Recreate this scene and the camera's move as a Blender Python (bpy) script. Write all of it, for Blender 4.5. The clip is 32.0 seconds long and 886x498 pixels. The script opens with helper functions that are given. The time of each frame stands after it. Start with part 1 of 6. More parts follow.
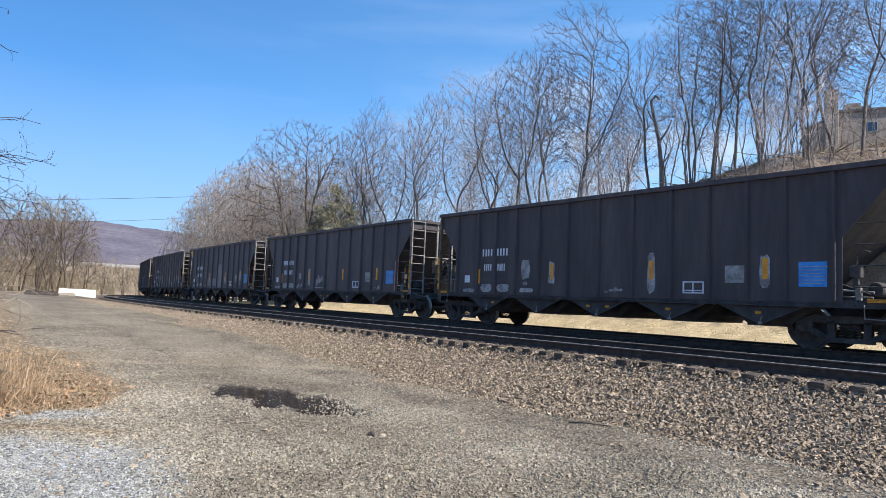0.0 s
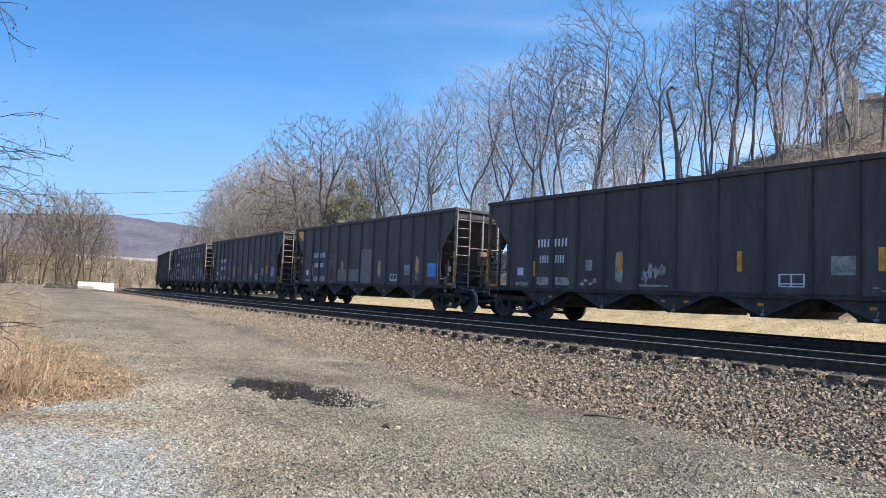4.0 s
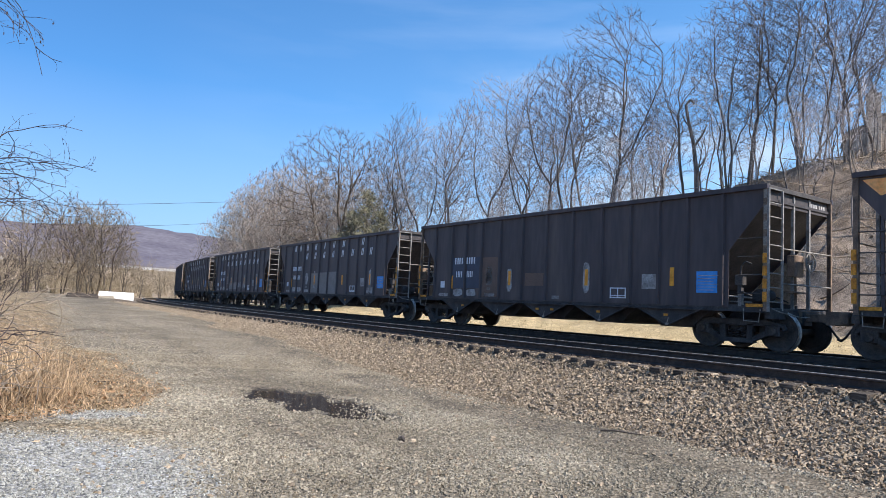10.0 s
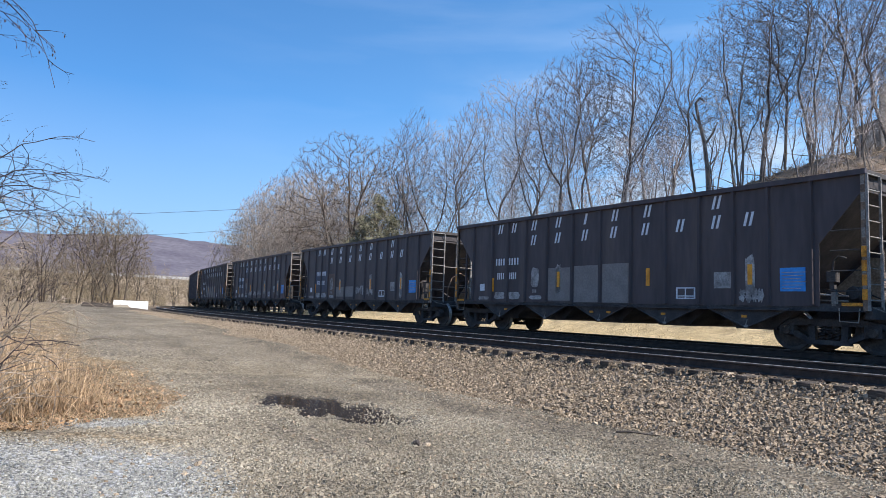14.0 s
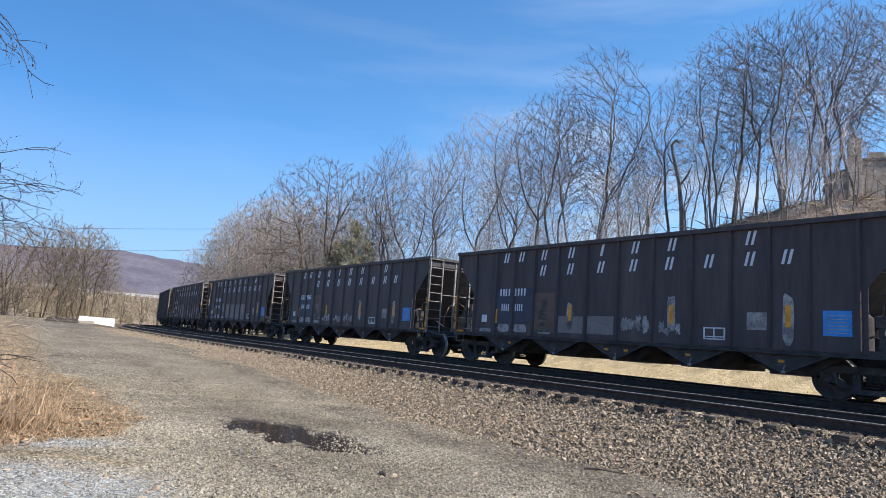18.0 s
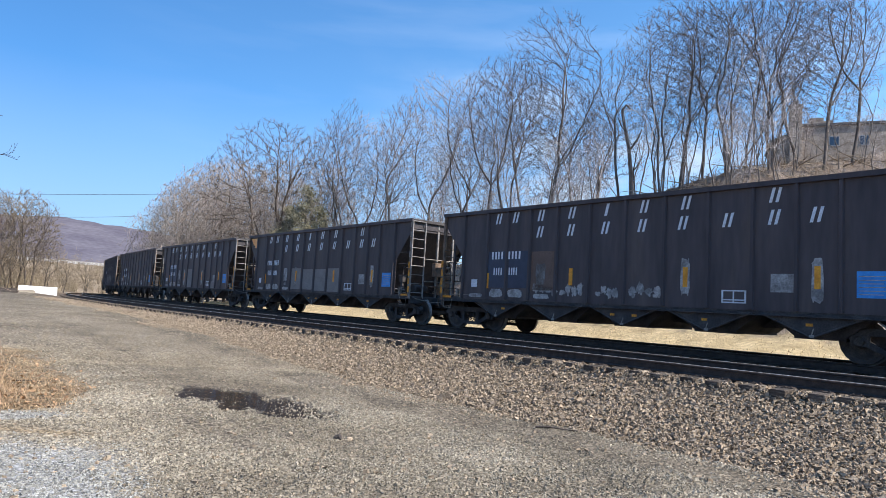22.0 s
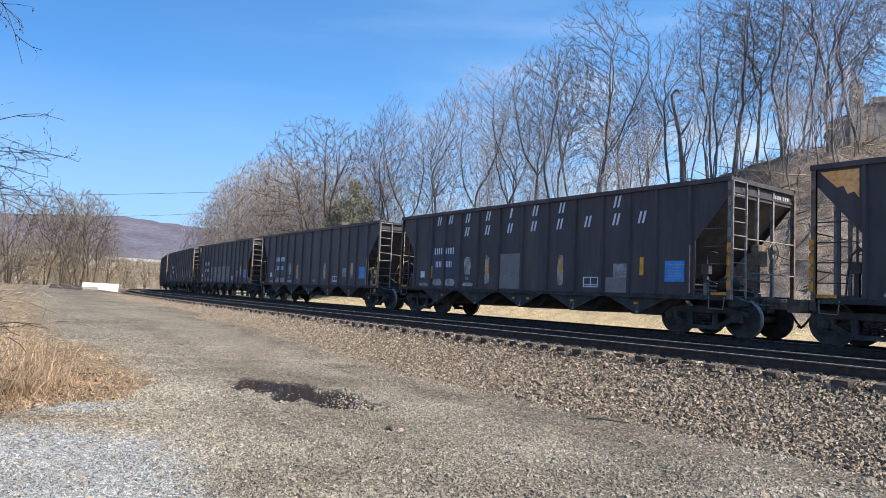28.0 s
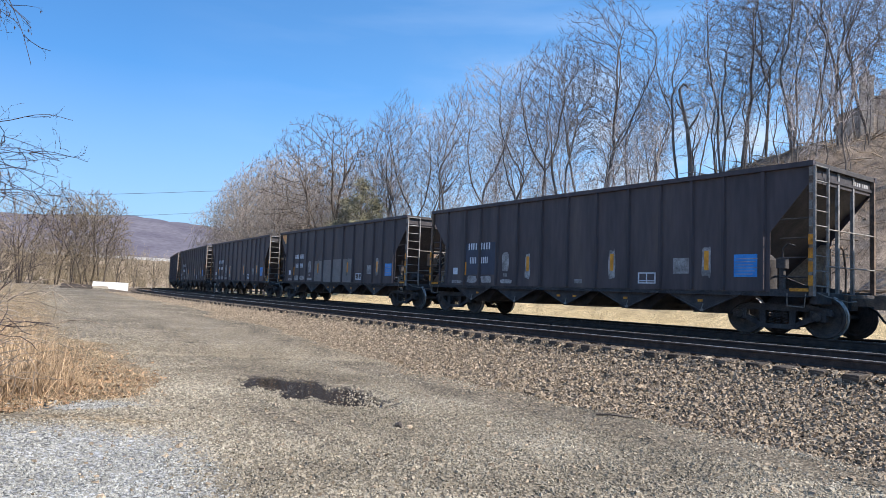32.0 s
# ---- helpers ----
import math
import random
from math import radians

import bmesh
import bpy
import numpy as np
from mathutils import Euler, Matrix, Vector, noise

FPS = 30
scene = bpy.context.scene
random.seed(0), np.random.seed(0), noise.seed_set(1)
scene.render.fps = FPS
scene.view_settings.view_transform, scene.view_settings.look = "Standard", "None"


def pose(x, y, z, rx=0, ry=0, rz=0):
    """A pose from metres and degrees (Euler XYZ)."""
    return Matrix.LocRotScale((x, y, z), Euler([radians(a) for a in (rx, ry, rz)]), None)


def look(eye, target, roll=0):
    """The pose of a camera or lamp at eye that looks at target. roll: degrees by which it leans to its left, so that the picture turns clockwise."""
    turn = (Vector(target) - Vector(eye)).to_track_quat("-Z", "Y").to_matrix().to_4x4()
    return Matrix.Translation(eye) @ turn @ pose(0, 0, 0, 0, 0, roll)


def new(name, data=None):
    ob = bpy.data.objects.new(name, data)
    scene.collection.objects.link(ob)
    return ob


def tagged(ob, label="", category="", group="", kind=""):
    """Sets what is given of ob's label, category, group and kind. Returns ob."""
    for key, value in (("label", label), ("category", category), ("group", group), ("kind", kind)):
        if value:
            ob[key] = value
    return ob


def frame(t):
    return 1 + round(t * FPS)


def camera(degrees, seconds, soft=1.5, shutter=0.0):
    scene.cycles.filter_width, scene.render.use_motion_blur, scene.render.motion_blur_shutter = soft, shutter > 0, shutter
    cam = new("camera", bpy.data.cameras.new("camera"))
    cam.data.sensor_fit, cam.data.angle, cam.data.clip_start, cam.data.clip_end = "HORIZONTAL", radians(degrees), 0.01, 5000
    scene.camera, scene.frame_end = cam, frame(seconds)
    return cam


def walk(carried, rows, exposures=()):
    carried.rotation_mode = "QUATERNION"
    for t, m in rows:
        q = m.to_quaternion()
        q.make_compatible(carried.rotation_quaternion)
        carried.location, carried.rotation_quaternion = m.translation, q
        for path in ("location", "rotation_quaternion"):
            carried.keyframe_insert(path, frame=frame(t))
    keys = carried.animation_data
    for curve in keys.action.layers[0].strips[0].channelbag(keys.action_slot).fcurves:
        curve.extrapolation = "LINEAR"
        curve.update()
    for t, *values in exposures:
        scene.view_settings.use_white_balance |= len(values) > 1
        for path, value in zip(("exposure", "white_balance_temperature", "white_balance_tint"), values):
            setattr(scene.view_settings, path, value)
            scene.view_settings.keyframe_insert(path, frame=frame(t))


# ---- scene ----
cam = camera(67.0, 32.0, soft=0.6)
EYE = (0.0, 0.0, 1.6)
# seconds, yaw, pitch, roll of the held camera
LOOKS = [(0, 0, 5.468, -2.715), (0.5, 0.017, 5.358, -2.41), (1, 0.114, 5.156, -2.296), (1.5, 0.267, 4.987, -2.255),
         (2, 0.556, 4.856, -2.601), (2.5, 0.753, 4.799, -2.763), (3, 0.9, 4.774, -2.574), (3.5, 1.069, 4.751, -2.626),
         (4.5, 1.35, 4.9, -2.72), (5.5, 1.449, 5.023, -2.802), (6, 1.04, 4.997, -2.914), (6.5, 0.878, 4.954, -3.034),
         (7, 0.937, 4.969, -2.754), (7.5, 0.937, 5.06, -2.697), (8, 0.964, 5.205, -2.665), (8.5, 1.164, 5.34, -2.828),
         (9, 1.403, 5.522, -2.807), (9.5, 2.22, 5.623, -3.065), (10, 2.616, 5.79, -3.214), (10.5, 2.764, 5.881, -2.809),
         (11, 2.856, 5.923, -2.895), (11.5, 2.856, 5.968, -2.941), (12, 2.821, 6.003, -2.861), (12.5, 2.902, 6.034, -2.753)]
LOOKS += [(13, 2.999, 6.09, -2.877), (13.5, 3.038, 6.085, -2.993), (14, 3.68, 6.03, -2.279), (14.5, 3.604, 6.608, -2.386),
          (15, 2.935, 9.34, -4.552), (15.5, 2.47, 9.334, -5.345), (16.5, 2.35, 9.0, -4.95), (17.5, 2.104, 8.755, -4.575),
          (18, 1.318, 8.655, -4.422), (18.5, 1.294, 8.08, -3.792), (19, 1.246, 7.373, -3.682), (19.5, 1.164, 6.884, -4.432),
          (20, 1.05, 6.891, -4.459), (20.5, 0.554, 6.653, -4.335), (21, -1.848, 6.38, -4.269), (21.5, -2.494, 6.152, -3.522),
          (22, -2.585, 5.911, -3.554), (22.5, -2.541, 5.596, -3.296), (23, -2.411, 5.521, -3.195), (23.5, -2.209, 5.63, -3.222)]
LOOKS += [(24, -1.653, 5.667, -3.197), (24.5, -0.669, 5.572, -3.021), (25, 0.008, 5.599, -3.113), (25.5, 0.727, 5.553, -3.27),
          (26.5, 1.4, 5.27, -3.1), (27.5, 1.608, 5.008, -2.946), (28, 1.522, 4.991, -2.969), (28.5, 1.87, 4.929, -3.159),
          (29, 1.923, 4.99, -3.061), (29.5, 2.008, 4.926, -2.64), (30, 2.104, 4.834, -2.564), (30.5, 2.073, 4.798, -2.734),
          (31, 2.117, 4.789, -2.556), (31.5, 2.151, 4.741, -2.634), (32, 2.215, 4.682, -2.597)]
walk(cam, [(t, pose(*EYE, 90 + pitch, roll, yaw)) for t, yaw, pitch, roll in LOOKS],
     exposures=[(0, 0.65), (9, 0.65), (12, 0.62), (15, 0.56), (18, 0.58), (21, 0.64), (23, 0.68), (28, 0.66), (32, 0.66)])

# ---- light ----
SUN_AZ, SUN_EL = radians(125), radians(43)  # clockwise from +y; height
world = bpy.data.worlds.new("sky")
scene.world = world
world.use_nodes = True
wn, wl = world.node_tree.nodes, world.node_tree.links
wn.clear()
sky = wn.new("ShaderNodeTexSky")
sky.sky_type = "NISHITA"
sky.sun_disc = False
sky.sun_elevation, sky.sun_rotation = SUN_EL, SUN_AZ
sky.altitude, sky.air_density, sky.dust_density, sky.ozone_density = 300, 1.0, 0.1, 4.0
# thin cirrus
wtc = wn.new("ShaderNodeTexCoord")
wmap = wn.new("ShaderNodeMapping")
wmap.inputs["Scale"].default_value = (1.2, 2.6, 9.0)
wmap.inputs["Rotation"].default_value = (0.0, radians(8), radians(20))
wnoise = wn.new("ShaderNodeTexNoise")
wnoise.inputs["Scale"].default_value = 2.2
wnoise.inputs["Detail"].default_value = 6
wramp = wn.new("ShaderNodeValToRGB")
wramp.color_ramp.elements[0].position, wramp.color_ramp.elements[1].position = 0.47, 0.8
wmul = wn.new("ShaderNodeMath")
wmul.operation = "MULTIPLY"
wmix = wn.new("ShaderNodeMixRGB")
wmix.inputs[2].default_value = (9.0, 9.3, 9.8, 1)
wbg = wn.new("ShaderNodeBackground")
wbg.inputs["Strength"].default_value = 0.108
wout = wn.new("ShaderNodeOutputWorld")
wl.new(wtc.outputs["Generated"], wmap.inputs["Vector"])
wl.new(wmap.outputs["Vector"], wnoise.inputs["Vector"])
wl.new(wnoise.outputs["Fac"], wramp.inputs["Fac"])
wl.new(wramp.outputs["Color"], wmul.inputs[0])
# the thin cloud thickens towards the sun's side
wsep = wn.new("ShaderNodeSeparateXYZ")
wside = wn.new("ShaderNodeMapRange")
wside.inputs["From Min"].default_value, wside.inputs["From Max"].default_value = -0.45, 0.5
wside.inputs["To Min"].default_value, wside.inputs["To Max"].default_value = 0.0, 0.2
wl.new(wtc.outputs["Generated"], wsep.inputs["Vector"])
wl.new(wsep.outputs["X"], wside.inputs["Value"])
wl.new(wside.outputs["Result"], wmul.inputs[1])
wl.new(wmul.outputs[0], wmix.inputs["Fac"])
wtint = wn.new("ShaderNodeMixRGB")
wtint.blend_type = "MULTIPLY"
wtint.inputs["Fac"].default_value = 1.0
# the sky pales from the far side towards the sun's side
wtone = wn.new("ShaderNodeMapRange")
wtone.inputs["From Min"].default_value, wtone.inputs["From Max"].default_value = -0.35, 0.95
wadd = wn.new("ShaderNodeMath")
wadd.operation = "ADD"
wl.new(wsep.outputs["X"], wadd.inputs[0])
wl.new(wsep.outputs["Z"], wadd.inputs[1])
wl.new(wadd.outputs[0], wtone.inputs["Value"])
wtones = wn.new("ShaderNodeMixRGB")
wtones.inputs[1].default_value, wtones.inputs[2].default_value = (0.445, 0.78, 1.02, 1), (0.8, 1.38, 1.64, 1)
wl.new(wtone.outputs["Result"], wtones.inputs["Fac"])
wl.new(wtones.outputs["Color"], wtint.inputs[2])
wl.new(sky.outputs["Color"], wtint.inputs[1])
wl.new(wtint.outputs["Color"], wmix.inputs[1])
# whitish haze low down, stronger on the sun's side
wlow = wn.new("ShaderNodeMapRange")
wlow.inputs["From Min"].default_value, wlow.inputs["From Max"].default_value = 0.55, 0.0
wlow.inputs["To Min"].default_value, wlow.inputs["To Max"].default_value = 0.0, 1.1
wl.new(wsep.outputs["Z"], wlow.inputs["Value"])
whaze = wn.new("ShaderNodeMath")
whaze.operation = "MULTIPLY"
whaze.use_clamp = True
wl.new(wlow.outputs["Result"], whaze.inputs[0])
wl.new(wside.outputs["Result"], whaze.inputs[1])
wmix2 = wn.new("ShaderNodeMixRGB")
wmix2.inputs[2].default_value = (5.6, 7.4, 9.0, 1)
wl.new(whaze.outputs[0], wmix2.inputs["Fac"])
# pale air just over the horizon
wair = wn.new("ShaderNodeMapRange")
wair.inputs["From Min"].default_value, wair.inputs["From Max"].default_value = 0.3, 0.02
wair.inputs["To Min"].default_value, wair.inputs["To Max"].default_value = 0.0, 0.8
wl.new(wsep.outputs["Z"], wair.inputs["Value"])
wmix3 = wn.new("ShaderNodeMixRGB")
wmix3.inputs[2].default_value = (2.85, 3.7, 5.2, 1)
wl.new(wair.outputs["Result"], wmix3.inputs["Fac"])
wl.new(wmix.outputs["Color"], wmix3.inputs[1])
wl.new(wmix3.outputs["Color"], wmix2.inputs[1])
# broken white cloud low behind the wood
wcn = wn.new("ShaderNodeTexNoise")
wcn.inputs["Scale"].default_value, wcn.inputs["Detail"].default_value = 7.0, 7
wcmap = wn.new("ShaderNodeMapping")
wcmap.inputs["Scale"].default_value = (1.0, 1.0, 2.4)
wl.new(wtc.outputs["Generated"], wcmap.inputs["Vector"])
wl.new(wcmap.outputs["Vector"], wcn.inputs["Vector"])
wcr = wn.new("ShaderNodeValToRGB")
wcr.color_ramp.elements[0].position, wcr.color_ramp.elements[1].position = 0.47, 0.66
wl.new(wcn.outputs["Fac"], wcr.inputs["Fac"])
wch = wn.new("ShaderNodeMapRange")
wch.inputs["From Min"].default_value, wch.inputs["From Max"].default_value = 0.4, 0.24
wl.new(wsep.outputs["Z"], wch.inputs["Value"])
wcs = wn.new("ShaderNodeMapRange")
wcs.inputs["From Min"].default_value, wcs.inputs["From Max"].default_value = -0.12, 0.2
wcs.inputs["To Max"].default_value = 0.75
wl.new(wsep.outputs["X"], wcs.inputs["Value"])
wc1, wc2 = wn.new("ShaderNodeMath"), wn.new("ShaderNodeMath")
wc1.operation = wc2.operation = "MULTIPLY"
wl.new(wch.outputs["Result"], wc1.inputs[0])
wl.new(wcs.outputs["Result"], wc1.inputs[1])
wl.new(wc1.outputs[0], wc2.inputs[0])
wl.new(wcr.outputs["Color"], wc2.inputs[1])
wmix4 = wn.new("ShaderNodeMixRGB")
wmix4.inputs[2].default_value = (4.6, 5.4, 6.4, 1)
wl.new(wc2.outputs[0], wmix4.inputs["Fac"])
wl.new(wmix2.outputs["Color"], wmix4.inputs[1])
wl.new(wmix4.outputs["Color"], wbg.inputs["Color"])
wl.new(wbg.outputs["Background"], wout.inputs["Surface"])
sun = new("sun", bpy.data.lights.new("sun", "SUN"))
sun.data.energy, sun.data.angle, sun.data.color = 4.4, radians(0.55), (1.0, 0.935, 0.84)
sun.matrix_world = look((math.sin(SUN_AZ) * 60, math.cos(SUN_AZ) * 60, math.tan(SUN_EL) * 60), (0, 0, 0))


# ---- materials ----
def material(name, stops, scale=6.0, detail=6.0, rough=0.8, metal=0.0, bump=0.3, bump_scale=None, bump_dist=0.01,
             fine=None, island=0.0, rand=0.0, coords="Object", stretch=(1, 1, 1), spec=0.4):
    """Two scales of noise over colour stops [(pos, rgb)], relief, optional variation per island or per object."""
    m = bpy.data.materials.new(name)
    m.use_nodes = True
    n, l = m.node_tree.nodes, m.node_tree.links
    b = n["Principled BSDF"]
    b.inputs["Roughness"].default_value, b.inputs["Metallic"].default_value = rough, metal
    b.inputs["Specular IOR Level"].default_value = spec
    tc, mp = n.new("ShaderNodeTexCoord"), n.new("ShaderNodeMapping")
    mp.inputs["Scale"].default_value = stretch
    l.new(tc.outputs[coords], mp.inputs["Vector"])
    tex = n.new("ShaderNodeTexNoise")
    tex.inputs["Scale"].default_value, tex.inputs["Detail"].default_value = scale, detail
    l.new(mp.outputs["Vector"], tex.inputs["Vector"])
    ramp = n.new("ShaderNodeValToRGB")
    el = ramp.color_ramp.elements
    el[0].position, el[0].color = stops[0][0], (*stops[0][1], 1)
    el[1].position, el[1].color = stops[-1][0], (*stops[-1][1], 1)
    for pos, rgb in stops[1:-1]:
        el.new(pos).color = (*rgb, 1)
    l.new(tex.outputs["Fac"], ramp.inputs["Fac"])
    out = ramp.outputs["Color"]
    fine_scale, fine_amount = fine or (scale * 9, 0.35)
    t2 = n.new("ShaderNodeTexNoise")
    t2.inputs["Scale"].default_value, t2.inputs["Detail"].default_value = fine_scale, 3
    l.new(mp.outputs["Vector"], t2.inputs["Vector"])
    rng = n.new("ShaderNodeMapRange")
    rng.inputs["From Min"].default_value, rng.inputs["From Max"].default_value = 0.3, 0.7
    rng.inputs["To Min"].default_value, rng.inputs["To Max"].default_value = 1 - fine_amount, 1 + fine_amount
    l.new(t2.outputs["Fac"], rng.inputs["Value"])
    hsv = n.new("ShaderNodeHueSaturation")
    l.new(out, hsv.inputs["Color"])
    l.new(rng.outputs["Result"], hsv.inputs["Value"])
    out = hsv.outputs["Color"]
    if island or rand:
        src = n.new("ShaderNodeNewGeometry").outputs["Random Per Island"] if island else n.new("ShaderNodeObjectInfo").outputs["Random"]
        r2 = n.new("ShaderNodeMapRange")
        amount = island or rand
        r2.inputs["To Min"].default_value, r2.inputs["To Max"].default_value = 1 - amount, 1 + amount
        l.new(src, r2.inputs["Value"])
        h2 = n.new("ShaderNodeHueSaturation")
        l.new(out, h2.inputs["Color"])
        l.new(r2.outputs["Result"], h2.inputs["Value"])
        out = h2.outputs["Color"]
    l.new(out, b.inputs["Base Color"])
    if bump:
        bp = n.new("ShaderNodeBump")
        bp.inputs["Strength"].default_value, bp.inputs["Distance"].default_value = bump, bump_dist
        t3 = n.new("ShaderNodeTexNoise")
        t3.inputs["Scale"].default_value, t3.inputs["Detail"].default_value = bump_scale or fine_scale, 4
        l.new(mp.outputs["Vector"], t3.inputs["Vector"])
        l.new(t3.outputs["Fac"], bp.inputs["Height"])
        l.new(bp.outputs["Normal"], b.inputs["Normal"])
    return m


M_CAR = material("black_car_paint", [(0.3, (0.052, 0.042, 0.047)), (0.55, (0.08, 0.063, 0.066)), (0.75, (0.112, 0.086, 0.078))],
                 scale=1.3, rough=0.52, spec=0.35, bump=0.04, fine=(6, 0.14), rand=0.12, stretch=(1.4, 1.4, 0.22))
M_CARDIRT = material("dusty_underframe", [(0.3, (0.038, 0.034, 0.036)), (0.7, (0.095, 0.083, 0.077))], scale=3, rough=0.85, bump=0.2, fine=(30, 0.3))
M_RUSTPOST = material("rusty_dark_steel", [(0.35, (0.115, 0.082, 0.062)), (0.65, (0.26, 0.175, 0.122))], scale=5, rough=0.8, fine=(40, 0.3))
M_GREYSTEEL = material("worn_grey_steel", [(0.35, (0.16, 0.145, 0.13)), (0.65, (0.34, 0.3, 0.26))], scale=6, rough=0.7, fine=(40, 0.3))
M_LADDER = material("pale_worn_ladder_steel", [(0.35, (0.16, 0.148, 0.14)), (0.65, (0.32, 0.3, 0.28))], scale=6, rough=0.6, fine=(40, 0.3))
# dusty rust-tan, made paler to carry the sunlight on this face
M_BAY = material("sunlit_dusty_inner_sheet", [(0.35, (0.3, 0.232, 0.17)), (0.65, (0.45, 0.36, 0.275))], scale=2.5, rough=0.9, fine=(20, 0.3))
M_SLOPE = material("worn_slope_sheet", [(0.35, (0.045, 0.039, 0.042)), (0.65, (0.08, 0.067, 0.066))], scale=2, rough=0.75, fine=(20, 0.3))
M_WHEEL = material("dark_wheel_steel", [(0.35, (0.045, 0.039, 0.037)), (0.65, (0.1, 0.08, 0.068))], scale=5, rough=0.6, metal=0.3)
M_TREAD = material("polished_tread_steel", [(0.4, (0.3, 0.28, 0.26)), (0.6, (0.45, 0.43, 0.4))], scale=12, rough=0.5, metal=0.6, bump=0)
M_WHITE = material("white_lettering", [(0.35, (0.62, 0.64, 0.68)), (0.65, (0.78, 0.8, 0.84))], scale=5, rough=0.6, bump=0, fine=(25, 0.12))
M_YELLOW = material("yellow_reflector", [(0.35, (0.72, 0.27, 0.015)), (0.65, (0.85, 0.36, 0.03))], scale=6, rough=0.4, bump=0, fine=(30, 0.15))
M_YELLOWWORN = material("worn_yellow_stripe", [(0.35, (0.46, 0.17, 0.02)), (0.6, (0.74, 0.3, 0.03))], scale=7, rough=0.6, bump=0.1, fine=(30, 0.3))
M_BLUE = material("blue_stencil_panel", [(0.35, (0.03, 0.24, 0.64)), (0.65, (0.05, 0.33, 0.76))], scale=6, rough=0.5, bump=0, fine=(40, 0.12))
M_NAVY = material("navy_number_panel", [(0.35, (0.036, 0.046, 0.078)), (0.65, (0.05, 0.062, 0.1))], scale=1.5, rough=0.5, bump=0, fine=(6, 0.1))
M_GREYPATCH = material("grey_paint_patch", [(0.35, (0.2, 0.178, 0.168)), (0.65, (0.24, 0.215, 0.203))], scale=3, rough=0.6, bump=0, fine=(18, 0.15))
M_PALEPATCH = material("pale_scuffed_patch", [(0.36, (0.2, 0.185, 0.178)), (0.6, (0.44, 0.415, 0.4))], scale=4, rough=0.7, bump=0, fine=(30, 0.3))
M_BROWNPATCH = material("brown_primer_patch", [(0.35, (0.125, 0.08, 0.062)), (0.65, (0.165, 0.105, 0.082))], scale=3, rough=0.6, bump=0)
M_ORANGE = material("orange_corner", [(0.35, (0.93, 0.38, 0.11)), (0.65, (0.97, 0.5, 0.2))], scale=4, rough=0.6, bump=0, fine=(15, 0.2))
M_RAIL = material("rusty_rail_side", [(0.35, (0.036, 0.026, 0.022)), (0.65, (0.072, 0.05, 0.04))], scale=8, rough=0.8, stretch=(1, 1, 1))
M_RAILTOP = material("polished_rail_head", [(0.4, (0.62, 0.61, 0.6)), (0.6, (0.75, 0.74, 0.72))], scale=6, rough=0.42, metal=0.55, bump=0)
M_TIE = material("weathered_tie_wood", [(0.3, (0.045, 0.034, 0.027)), (0.55, (0.09, 0.07, 0.055)), (0.75, (0.2, 0.16, 0.125))], scale=5, rough=0.9,
                 rand=0.35, bump=0.6, stretch=(1, 8, 8), fine=(30, 0.4))
M_STONE = material("ballast_stone", [(0.3, (0.17, 0.125, 0.083)), (0.6, (0.4, 0.31, 0.22))], scale=12, rough=0.95, island=0.34, bump=0.3, fine=(80, 0.3), coords="Object")
M_GRAVEL = material("road_gravel_stone", [(0.34, (0.205, 0.17, 0.125)), (0.5, (0.3, 0.255, 0.19)), (0.64, (0.4, 0.347, 0.267))], scale=0.35, detail=9, rough=0.9, island=0.42, bump=0.2, fine=(90, 0.3))
M_FARGRAVEL = material("far_road_gravel_stone", [(0.34, (0.215, 0.176, 0.124)), (0.64, (0.345, 0.286, 0.207))], scale=0.5, detail=9, rough=0.95, island=0.16, bump=0, fine=(40, 0.2))
M_PALESTONE = material("pale_crushed_stone", [(0.3, (0.24, 0.228, 0.2)), (0.6, (0.39, 0.375, 0.335))], scale=15, rough=0.95, island=0.26, bump=0.2, fine=(90, 0.3))
# stones between the ties, far darker than those on the slope
M_CRIB = material("dark_crib_ballast", [(0.3, (0.015, 0.014, 0.014)), (0.6, (0.042, 0.038, 0.035))], scale=12, rough=0.95, island=0.5, bump=0.3, fine=(80, 0.3))
M_BARK = material("grey_brown_bark", [(0.3, (0.085, 0.07, 0.062)), (0.6, (0.205, 0.172, 0.15))], scale=2.5, rough=0.95, bump=0.6, stretch=(3, 3, 0.5), fine=(16, 0.4), rand=0.3)
M_DARKBARK = material("dark_brown_bark", [(0.3, (0.05, 0.038, 0.031)), (0.6, (0.12, 0.094, 0.076))], scale=2.5, rough=0.95, bump=0.5, stretch=(3, 3, 0.5), fine=(16, 0.4), rand=0.3)
M_STRAW = material("dry_straw_blades", [(0.3, (0.46, 0.34, 0.18)), (0.65, (0.66, 0.52, 0.3))], scale=0.9, rough=0.95, bump=0, island=0.14)
M_TWIGPALE = material("pale_twig_bark", [(0.3, (0.33, 0.28, 0.262)), (0.65, (0.5, 0.435, 0.405))], scale=1.0, rough=0.95, bump=0, rand=0.2, fine=(6, 0.25))
M_TWIGHAZE = material("hazy_brown_twigs", [(0.3, (0.27, 0.222, 0.19)), (0.65, (0.4, 0.338, 0.292))], scale=0.8, rough=0.95, bump=0, rand=0.22, fine=(6, 0.25))
M_TWIGBROWN = material("brown_twig_bark", [(0.3, (0.19, 0.145, 0.1)), (0.65, (0.31, 0.245, 0.175))], scale=0.8, rough=0.95, bump=0, rand=0.25, fine=(6, 0.25))
